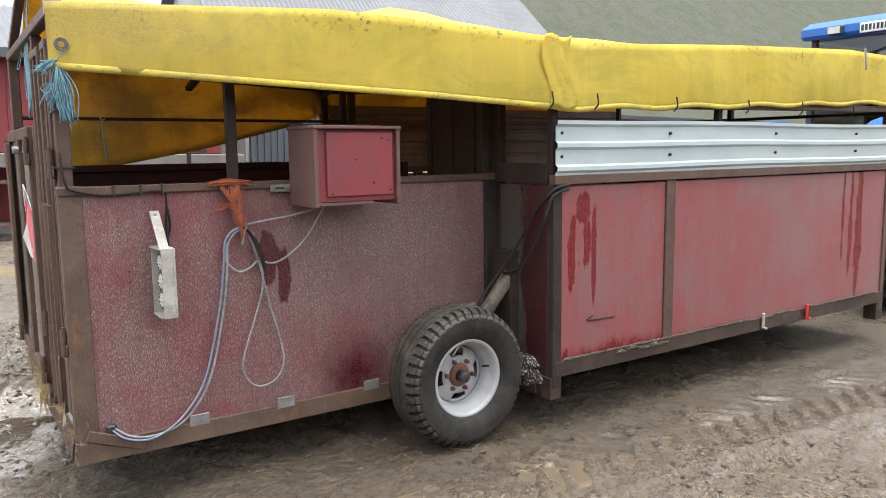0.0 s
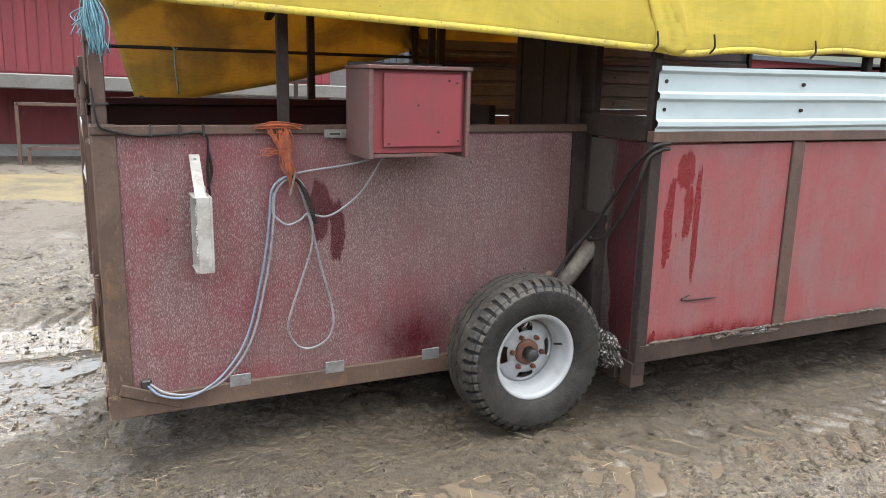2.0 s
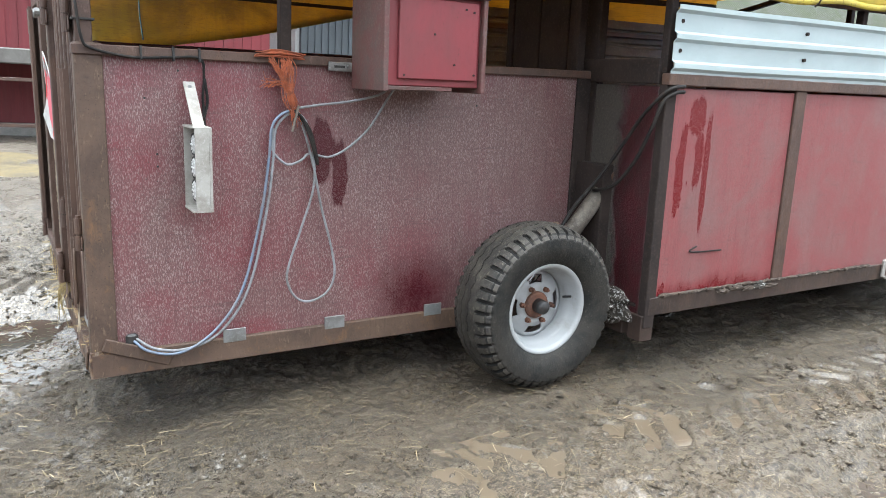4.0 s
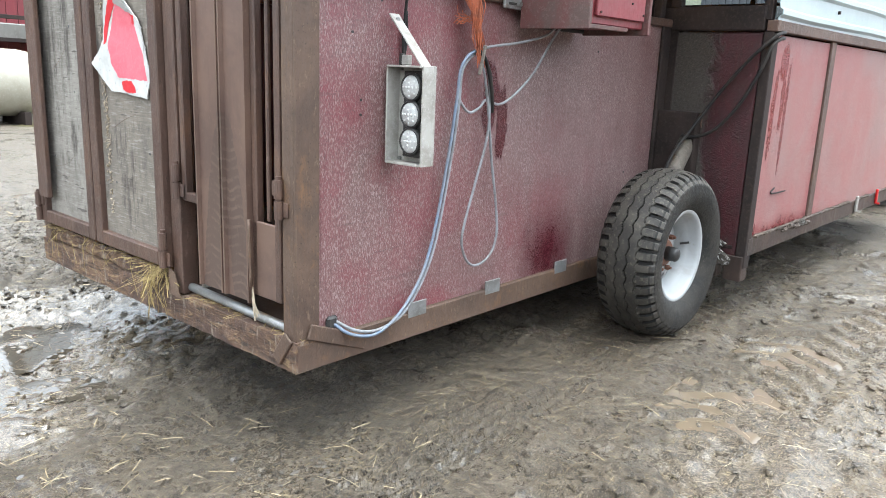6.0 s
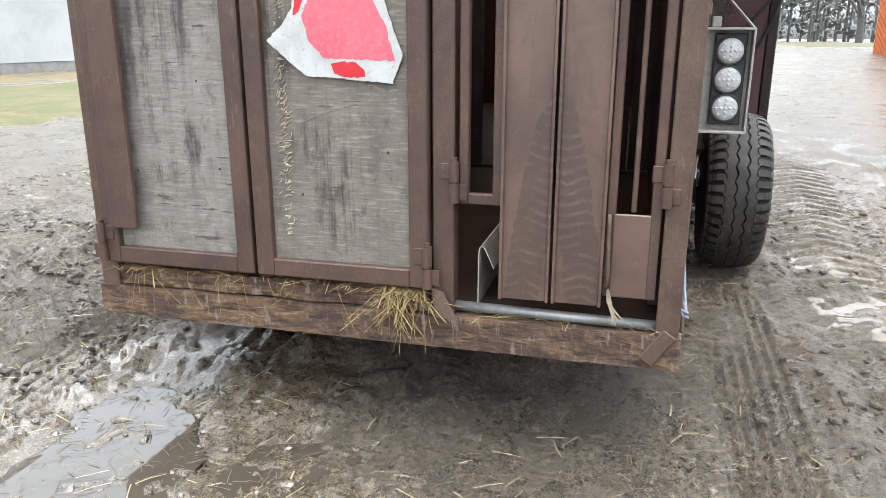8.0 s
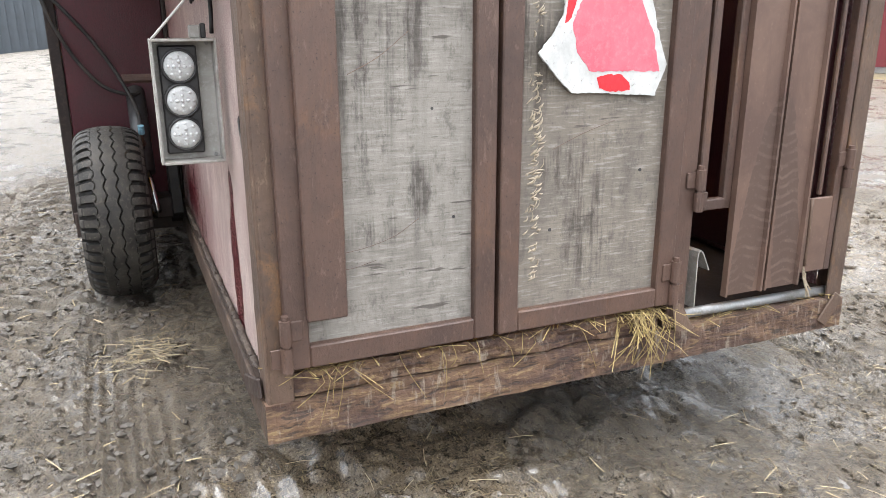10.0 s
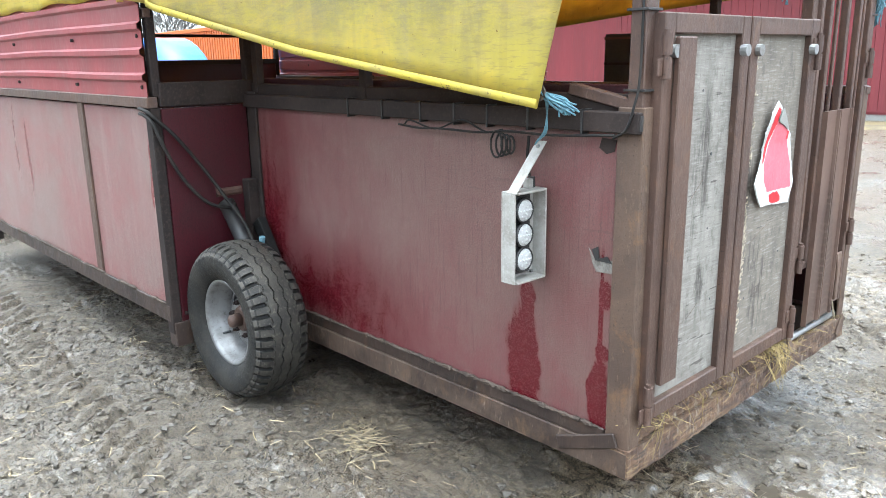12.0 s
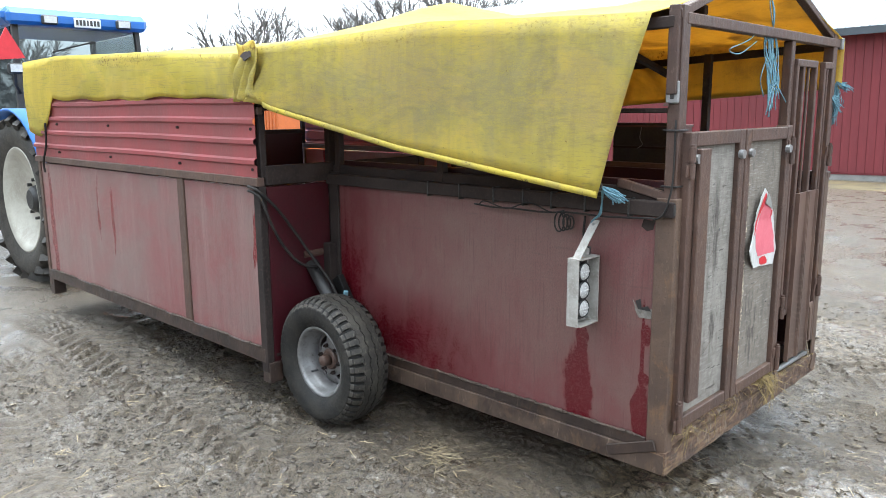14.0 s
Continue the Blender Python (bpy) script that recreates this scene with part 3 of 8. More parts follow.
grit = noise_of(n, l, v, 150.0, 3.0, 0.7)
fibre = noise_of(n, l, coords(n, l, (1, 0.14, 1), turn=(0, 0, 0.6)), 115.0, 2.0, 0.6)
fibre2 = noise_of(n, l, coords(n, l, (0.14, 1, 1), turn=(0, 0, 0.3)), 115.0, 2.0, 0.6)
c = mix(n, l, ramp(n, l, big, 0.38, 0.62), (0.108, 0.080, 0.050), (0.096, 0.077, 0.055))
place_ = n.new("ShaderNodeSeparateXYZ")
l.new(v, place_.inputs[0])
drier = ramp(n, l, maths(n, l, "ADD", place_.outputs["Y"], maths(n, l, "MULTIPLY", film, 1.6)), 1.9, 3.2)
c = mix(n, l, drier, c, (0.172, 0.148, 0.120))
c = mix(n, l, ramp(n, l, mid, 0.45, 0.60, 0.0, 0.55), c, (0.044, 0.034, 0.024))
c = mix(n, l, ramp(n, l, fine, 0.52, 0.60, 0.0, 0.55), c, (0.165, 0.133, 0.095))
c = mix(n, l, ramp(n, l, fine, 0.475, 0.41, 0.0, 0.85), c, (0.022, 0.017, 0.012))
c = mix(n, l, ramp(n, l, grit, 0.56, 0.63, 0.0, 0.75), c, (0.20, 0.17, 0.13))
c = mix(n, l, ramp(n, l, grit, 0.44, 0.38, 0.0, 0.8), c, (0.018, 0.014, 0.010))
c = mix(n, l, ramp(n, l, maths(n, l, "MAXIMUM", fibre, fibre2), 0.66, 0.69, 0.0, 0.8), c, (0.25, 0.20, 0.115))
l.new(c, p.inputs["Base Color"])
l.new(maths(n, l, "ADD", ramp(n, l, film, 0.38, 0.56, 0.15, 0.38), ramp(n, l, fine, 0.40, 0.62, -0.04, 0.16)), p.inputs["Roughness"])
p.inputs["IOR"].default_value = 1.5
sep = n.new("ShaderNodeSeparateXYZ")
l.new(v, sep.inputs[0])
soak = None
for cx, cy, rx, ry in ((-0.75, 0.7, 1.25, 1.0), (2.2, -2.7, 3.2, 0.8)):
    dx = maths(n, l, "DIVIDE", maths(n, l, "SUBTRACT", sep.outputs["X"], cx), rx)
    dy = maths(n, l, "DIVIDE", maths(n, l, "SUBTRACT", sep.outputs["Y"], cy), ry)
    d = maths(n, l, "ADD", maths(n, l, "ADD", maths(n, l, "MULTIPLY", dx, dx), maths(n, l, "MULTIPLY", dy, dy)), maths(n, l, "MULTIPLY", maths(n, l, "SUBTRACT", film, 0.5), 2.5))
    w = ramp(n, l, d, 1.15, 0.7)
    rear_soak = w if soak is None else rear_soak
    soak = w if soak is None else maths(n, l, "MAXIMUM", soak, maths(n, l, "MULTIPLY", w, 0.5))
dry = p.inputs["Roughness"].links[0].from_socket
l.new(maths(n, l, "MAXIMUM", 0.07, maths(n, l, "SUBTRACT", dry, maths(n, l, "MULTIPLY", soak, 0.24))), p.inputs["Roughness"])
bump(n, l, p, maths(n, l, "ADD", maths(n, l, "ADD", fine, maths(n, l, "MULTIPLY", grit, 0.4)), maths(n, l, "MULTIPLY", mid, 0.8)), 0.9, 0.024)
# a thin film of water over the soaked mud
l.new(maths(n, l, "MAXIMUM", maths(n, l, "MULTIPLY", rear_soak, 0.7), ramp(n, l, film, 0.52, 0.40, 0.0, 0.32)), p.inputs["Coat Weight"])
p.inputs["Coat Roughness"].default_value = 0.12
p.inputs["Coat IOR"].default_value = 1.6
for k in n:
    if k.bl_idname == "ShaderNodeBump":
        l.new(maths(n, l, "SUBTRACT", 0.95, maths(n, l, "MULTIPLY", soak, 0.62)), k.inputs["Strength"])
M["mud"] = m

m, n, l, p = nodes_of("muddy_water")
w = noise_of(n, l, coords(n, l), 1.5, 3.0)
l.new(mix(n, l, w, (0.098, 0.076, 0.052), (0.135, 0.106, 0.075)), p.inputs["Base Color"])
p.inputs["Roughness"].default_value = 0.05
p.inputs["IOR"].default_value = 1.5
M["water"] = m

m, n, l, p = nodes_of("clear_rain_water")
w = noise_of(n, l, coords(n, l), 3.0, 3.0)
l.new(mix(n, l, w, (0.045, 0.038, 0.029), (0.075, 0.062, 0.047)), p.inputs["Base Color"])
p.inputs["Roughness"].default_value = 0.04
p.inputs["IOR"].default_value = 1.7
ripple = noise_of(n, l, coords(n, l), 22.0, 2.0)
bump(n, l, p, ripple, 0.05, 0.004)
M["clear_water"] = m

# ---- builders ----


def box(bm, x0, x1, y0, y1, z0, z1, bevel=0.004, m=None):
    g = bmesh.ops.create_cube(bm, size=1.0)
    vs = g["verts"]
    bmesh.ops.scale(bm, vec=(x1 - x0, y1 - y0, z1 - z0), verts=vs)
    bmesh.ops.translate(bm, vec=((x0 + x1) / 2, (y0 + y1) / 2, (z0 + z1) / 2), verts=vs)
    if bevel:
        es = list({e for q in vs for e in q.link_edges})
        r = bmesh.ops.bevel(bm, geom=es, offset=bevel, segments=1, affect="EDGES", profile=0.5)
        vs = list({q for f in r["faces"] for q in f.verts})
    if m is not None:
        bmesh.ops.transform(bm, matrix=m, verts=vs)
    return bm


def beam(bm, a, b, w, h, bevel=0.004, up=(0, 0, 1)):
    """A square bar from a to b, w wide and h high."""
    a, b = Vector(a), Vector(b)
    d = (b - a)
    z = d.normalized()
    u = Vector(up)
    if abs(z.dot(u)) > 0.98:
        u = Vector((1, 0, 0))
    x = u.cross(z).normalized()
    y = z.cross(x)
    m = Matrix((x, y, z)).transposed().to_4x4()
    m.translation = a
    return box(bm, -w / 2, w / 2, -h / 2, h / 2, 0, d.length, bevel, m)


def smooth_line(pts, steps=6):
    """A Catmull-Rom line through the points."""
    ps = [Vector(q) for q in pts]
    ps = [ps[0] * 2 - ps[1]] + ps + [ps[-1] * 2 - ps[-2]]
    out = []
    for i in range(1, len(ps) - 2):
        a, b, c, d = ps[i - 1:i + 3]
        for k in range(steps):
            t = k / steps
            out.append(0.5 * ((2 * b) + (c - a) * t + (2 * a - 5 * b + 4 * c - d) * t * t + (3 * b - a - 3 * c + d) * t ** 3))
    out.append(ps[-2])
    return out


def tube(bm, pts, r, sides=8, steps=6):
    ps = smooth_line(pts, steps) if steps else [Vector(q) for q in pts]
    rings, up = [], Vector((0.3, 0.2, 1)).normalized()
    for i, q in enumerate(ps):
        d = (ps[min(i + 1, len(ps) - 1)] - ps[max(i - 1, 0)]).normalized()
        x = d.cross(up)
        x = x.normalized() if x.length > 1e-4 else Vector((1, 0, 0))
        y = d.cross(x)
        rr = r(i / (len(ps) - 1)) if callable(r) else r
        rings.append([bm.verts.new(q + rr * (math.cos(t) * x + math.sin(t) * y)) for t in (2 * math.pi * k / sides for k in range(sides))])
    for a, b in zip(rings, rings[1:]):
        for k in range(sides):
            bm.faces.new((a[k], a[(k + 1) % sides], b[(k + 1) % sides], b[k]))
    bm.faces.new(rings[0][::-1])
    bm.faces.new(rings[-1])
    return bm


def revolve(bm, profile, segments=48, m=None, wave=None):
    """Turns (radius, y) pairs round the y axis. wave(i, k, r, y) may shift a vertex of ring point i at step k."""
    rings = []
    for k in range(segments):
        a = 2 * math.pi * k / segments
        ring = []
        for i, (r, y) in enumerate(profile):
            if wave:
                r, y = wave(i, k, r, y)
            q = Vector((r * math.cos(a), y, r * math.sin(a)))
            ring.append(bm.verts.new(m @ q if m else q))
        rings.append(ring)
    for k in range(segments):
        a, b = rings[k], rings[(k + 1) % segments]
        for i in range(len(profile) - 1):
            bm.faces.new((a[i], b[i], b[i + 1], a[i + 1]))
    return bm


def part(name, bm, material, parent=None, label="", smooth=False, modifier=None):
    me = bpy.data.meshes.new(name)
    bmesh.ops.recalc_face_normals(bm, faces=bm.faces[:])
    bm.to_mesh(me)
    bm.free()
    me.materials.append(M[material] if isinstance(material, str) else material)
    if smooth:
        for f in me.polygons:
            f.use_smooth = True
    ob = new(name, me)
    ob.parent = parent
    if label:
        ob["label"] = label
    return ob


def boxed(name, dims, material, parent=None, label="", bevel=0.004):
    return part(name, box(bmesh.new(), *dims, bevel), material, parent, label)


def barred(name, a, b, w, h, material, parent=None, label="", bevel=0.004):
    return part(name, beam(bmesh.new(), a, b, w, h, bevel), material, parent, label)


def empty(name, m, label, category, group="", kind=""):
    e = new(name)
    e.matrix_world = m
    return tagged(e, label, category, group, kind)


def lattice(x, y, seed):
    """Smooth value noise on arrays."""
    xi, yi = np.floor(x).astype(int), np.floor(y).astype(int)
    fx, fy = x - xi, y - yi
    fx, fy = fx * fx * (3 - 2 * fx), fy * fy * (3 - 2 * fy)

    def h(a, b):
        q = (a * 374761393 + b * 668265263 + seed * 1442695041) & 0xFFFFFFFF
        q = ((q ^ (q >> 13)) * 1274126177) & 0xFFFFFFFF
        return ((q ^ (q >> 16)) & 0xFFFF) / 65535.0

    return (h(xi, yi) * (1 - fx) + h(xi + 1, yi) * fx) * (1 - fy) + (h(xi, yi + 1) * (1 - fx) + h(xi + 1, yi + 1) * fx) * fy


def step(a, lo, hi):
    t = np.clip((a - lo) / (hi - lo), 0, 1)
    return t * t * (3 - 2 * t)


# ---- ground: one sheet of rutted mud ----


# hollows where rain water stands between the clods: centre, half sizes, water level against the mean of the mud
HOLLOWS = [(-0.48, 0.74, 0.66, 0.32, 0.003), (-0.35, 0.10, 0.40, 0.28, -0.006), (-1.2, 2.4, 0.7, 0.5, -0.010), (-0.5, -0.45, 0.55, 0.5, -0.016),
           (-0.9, -2.6, 0.5, 0.9, -0.012), (2.6, -2.75, 1.0, 0.25, -0.010), (1.6, -3.6, 1.3, 0.40, -0.012), (4.2, -3.2, 1.1, 0.5, -0.010), (-0.7, 3.0, 0.6, 0.4, -0.030),
           (-1.4, -5.5, 1.6, 1.2, -0.006), (-3.6, 2.0, 1.2, 2.2, -0.006), (-3.6, -1.5, 1.0, 1.4, -0.008), (3.4, -6.5, 2.2, 1.1, -0.006)]
HOLLOW_Z = -0.034


def clods(x, y, cell):
    """Churned mud: lumps with creases, sharp crumbs and hoof-sized dents; each scale ends where the mesh is too coarse for it."""
    wx, wy = x + 0.05 * lattice(x * 6, y * 6, 41), y + 0.05 * lattice(x * 6, y * 6, 42)
    b1 = np.abs(2 * lattice(wx * 3.6, wy * 4.4, 5) - 1)
    b2 = 1 - np.abs(2 * lattice(wx * 8.5 + 3, wy * 10, 6) - 1)
    b3 = np.abs(2 * lattice(wx * 19, wy * 22, 7) - 1)
    b4 = 1 - np.abs(2 * lattice(x * 34, y * 31, 8) - 1)
    b5 = lattice(x * 55, y * 55, 9)

    def kept(f):
        return np.clip(2.0 - 4.0 * cell * f, 0.0, 1.0)

    return (0.030 * (b1 - 0.4) * kept(4) + 0.026 * (b2 - 0.6) * kept(9) + 0.014 * (b3 - 0.4) * kept(20) + 0.013 * (b4 - 0.6) * kept(30) + 0.011 * (b5 - 0.5) * kept(40))


def base_height(x, y):
    """The lie of the yard: it falls away towards the trailer's rear."""
    out = np.hypot(np.maximum(np.abs(x - 2.0) - 4.8, 0.0), np.maximum(np.abs(y) - 3.2, 0.0))
    fall = np.clip((8.0 - x) / 6.1, 0.0, 1.33) * 0.125
    dip = 0.09 * step(0.8 - x, 0.0, 1.1) * step(2.6 - y, 0.0, 1.9) * step(y, -3.0, -1.2) * step(x, -6.0, -2.6)
    return -(1 - step(out, 0.0, 5.0)) * (fall + dip)


def hollow_q(cx, cy, rx, ry, X, Y):
    return np.sqrt(((X - cx) / rx) ** 2 + ((Y - cy) / ry) ** 2) + 0.8 * (lattice(X * 1.9, Y * 1.9, 21) - 0.5) + 0.5 * (lattice(X * 5.5, Y * 5.5, 22) - 0.5)


def water_bed(cx, cy, rx, ry):
    """The height of a hollow's bed: under the lowest ground round it."""
    return HOLLOW_Z + min(float(base_height(np.array(cx + 1.1 * rx * math.cos(t)), np.array(cy + 1.1 * ry * math.sin(t)))) for t in (k * math.pi / 8 for k in range(16)))


def ground_height(x, y, cell):
    base = base_height(x, y)
    z = base + 0.045 * (lattice(x * 0.35, y * 0.35, 3) - 0.45)
    wet = np.zeros_like(z)
    for cx, cy, rx, ry, _ in HOLLOWS:
        q = hollow_q(cx, cy, rx, ry, x, y)
        w = step(1.45 - q, 0.0, 0.7)
        z = z * (1 - w) + water_bed(cx, cy, rx, ry) * w
        wet = np.maximum(wet, w)
    trodden = step(y + 0.3 * x, 0.4, 1.6)
    smooth_band = step(y, -2.9, -2.2) * step(-y, 0.8, 1.1)
    rough = (0.55 + 0.45 * trodden) + (0.70 + 0.70 * trodden) * step(lattice(x * 0.9 + 5, y * 0.9, 11), 0.3, 0.75)
    rough = rough * (1 - 0.25 * smooth_band)
    rough = rough * (1 - 0.40 * step(1.8 - np.hypot((x + 0.9) / 1.0, (y - 1.3) / 1.1), 0.0, 0.6))
    prints = np.zeros_like(z)
    for s in (-1, 1):
        prints = np.maximum(prints, step(0.17 - np.abs(y - s * 1.36 - 0.03 * np.sin(x * 1.3)), 0.0, 0.05) * step(1.6 - x, 0, 0.3) * step(x, -3.5, -2.0))
    prints = prints * step(lattice(x * 0.9, y * 0.9, 51), 0.05, 0.3)
    z = z + clods(x, y, cell) * rough * (1 - 0.2 * wet) * (1 - 0.8 * prints)
    # ruts and lug prints of tractor tyres along the trailer
    for yc, slope, depth in ((-2.02, -0.02, 0.034), (-3.3, -0.06, 0.020), (1.82, 0.0, 0.040), (2.75, 0.05, 0.030)):
        d = y - (yc + slope * x + 0.12 * np.sin(x * 0.8))
        inside = step(0.10 - cell, 0.0, 0.05) * step(0.30 - np.abs(d), 0.0, 0.1) * (0.4 + 0.6 * step(lattice(x * 1.1, y * 1.1, 31), 0.3, 0.6))
        lug = np.sin(2 * math.pi * (x + 0.75 * np.abs(d) + 0.05 * lattice(x * 5, y * 5, 33)) / 0.17) + 0.8 * (lattice(x * 9, y * 9, 34) - 0.5)
        z = z + 0.022 * np.exp(-((np.abs(d) - 0.37) / 0.07) ** 2) * step(0.10 - cell, 0.0, 0.05) * step(x, -0.6, 0.4)
        z = z * (1 - 0.6 * inside) + inside * (0.6 * base - depth * 0.6 + depth * step(lug, -0.3, 0.5))
    # prints of the trailer's own tyres behind its wheels
    for s in (-1, 1):
        d = y - s * 1.36 - 0.03 * np.sin(x * 1.3)
        rib = np.abs(((d + 0.012 * np.abs(((x * 14) % 1.0) * 2 - 1)) / 0.048) % 1.0 - 0.5)
        z = z + prints * (np.abs(d) < 0.2) * (-0.026 + 0.026 * step(rib, 0.28, 0.42))
    near = step(-np.hypot(x - 1, y), -40.0, -14.0)
    z = z * near + 0.76 * step(x, 14.0, 30.0) * step(-y, -12.0, 0.0)
    return z


def graded(lo, hi, d, far, growth):
    """Even steps from lo to hi, then ever longer ones out to far on both sides."""
    mid = list(np.arange(lo, hi, d))
    out, s, a, b = [], d, [lo], [mid[-1]]
    while a[-1] > -far:
        s *= growth
        a.append(a[-1] - s)
    s = d
    while b[-1] < far:
        s *= growth
        b.append(b[-1] + s)
    return np.array(a[:0:-1] + mid + b[1:])


gx, gy = graded(-1.7, 5.0, 0.0120, 600.0, 1.06), graded(-3.4, 3.7, 0.0115, 600.0, 1.06)
XX, YY = np.meshgrid(gx, gy, indexing="ij")
ZZ = ground_height(XX, YY, np.maximum(np.gradient(gx)[:, None], np.gradient(gy)[None, :]))
me = bpy.data.meshes.new("ground")
nx, ny = len(gx), len(gy)
ids = np.arange(nx * ny).reshape(nx, ny)
quads = np.stack([ids[:-1, :-1], ids[1:, :-1], ids[1:, 1:], ids[:-1, 1:]], -1).reshape(-1, 4)
me.vertices.add(nx * ny)
me.vertices.foreach_set("co", np.stack([XX, YY, ZZ], -1).ravel())
me.loops.add(quads.size)
me.loops.foreach_set("vertex_index", quads.ravel())
me.polygons.add(len(quads))
me.polygons.foreach_set("loop_start", np.arange(len(quads)) * 4)
me.polygons.foreach_set("use_smooth", np.ones(len(quads), dtype=bool))
me.update()
me.validate()
me.materials.append(M["mud"])
ground = tagged(new("ground", me), "wet churned brown farmyard mud with ruts and straw", "ground", kind="structure")


def z_at(x, y):
    i = min(max(int(np.searchsorted(gx, x)) - 1, 0), nx - 2)
    j = min(max(int(np.searchsorted(gy, y)) - 1, 0), ny - 2)
    a, b = (x - gx[i]) / (gx[i + 1] - gx[i]), (y - gy[j]) / (gy[j + 1] - gy[j])
    return float((ZZ[i, j] * (1 - a) + ZZ[i + 1, j] * a) * (1 - b) + (ZZ[i, j + 1] * (1 - a) + ZZ[i + 1, j + 1] * a) * b)


def puddle(k):
    """A level sheet of water that ends under the rising mud of its hollow, or where the next sheet begins."""
    cx, cy, rx, ry, level = HOLLOWS[k]
    step_ = max(0.02, 0.025 * max(rx, ry))
    xs, ys = np.arange(cx - 1.9 * rx, cx + 1.9 * rx, step_), np.arange(cy - 1.9 * ry, cy + 1.9 * ry, step_)
    X, Y = np.meshgrid(xs, ys, indexing="ij")
    inside = hollow_q(cx, cy, rx, ry, X, Y) < 1.0
    for later in HOLLOWS[k + 1:]:
        inside &= ~(hollow_q(*later[:4], X, Y) < 1.0)
    z = water_bed(cx, cy, rx, ry) + level + 0.004
    bm, corner = bmesh.new(), {}

    def at(i, j):
        if (i, j) not in corner:
            rim = float(step(np.array(hollow_q(cx, cy, rx, ry, np.array(xs[i]), np.array(ys[j]))), 0.72, 1.0))
            corner[i, j] = bm.verts.new((xs[i], ys[j], z - 0.05 * rim))
        return corner[i, j]

    for i in range(len(xs) - 1):
        for j in range(len(ys) - 1):
            if inside[i, j]:
                bm.faces.new((at(i, j), at(i + 1, j), at(i + 1, j + 1), at(i, j + 1)))
    tagged(part("puddle", bm, "clear_water"), "shallow rain water standing between the clods of mud", "puddle", kind="structure")


for k in range(len(HOLLOWS)):
    puddle(k)

# water standing in the lug prints of one rut; it sinks under the mud along its rims


def rut_y(x):
    return -2.02 - 0.02 * x + 0.12 * math.sin(x * 0.8)


def rut_pool(x0, x1, share):
    """Tan water over the lowest share of the rut's bed between x0 and x1."""
    xs, ds = np.arange(x0, x1 + 0.001, 0.02), np.arange(-0.34, 0.341, 0.02)
    lie = [[float(base_height(np.array(x), np.array(rut_y(x) + d))) for d in ds] for x in xs]
    bed = sorted(z_at(x, rut_y(x) + d) - lie[i][k] for i, x in enumerate(xs) for k, d in enumerate(ds) if abs(d) < 0.26)
    level = bed[int(len(bed) * share)]
    bm = bmesh.new()
    rows_ = []
    for i, x in enumerate(xs):
        ends = float(step(np.array(min(x - x0, x1 - x)), 0.0, 0.16))
        rows_.append([bm.verts.new((x, rut_y(x) + d, lie[i][k] + level - 0.05 * (1 - ends) - 0.05 * float(step(np.array(abs(d)), 0.20, 0.32)))) for k, d in enumerate(ds)])
    for a, b in zip(rows_, rows_[1:]):
        for k in range(len(ds) - 1):
            bm.faces.new((a[k], b[k], b[k + 1], a[k + 1]))
    tagged(part("puddle", bm, "water", None, "", True), "tan rain water standing in tractor tyre prints", "puddle", kind="structure")


for x0, x1, share in ((0.95, 1.85, 0.34), (1.80, 2.75, 0.40), (2.7, 3.6, 0.28)):
    rut_pool(x0, x1, share)

# ---- the trailer ----
trailer = empty("livestock_trailer", pose(0, 0, 0, 0, -1.03, 0), "old home-built livestock trailer in red board and brown steel", "trailer")

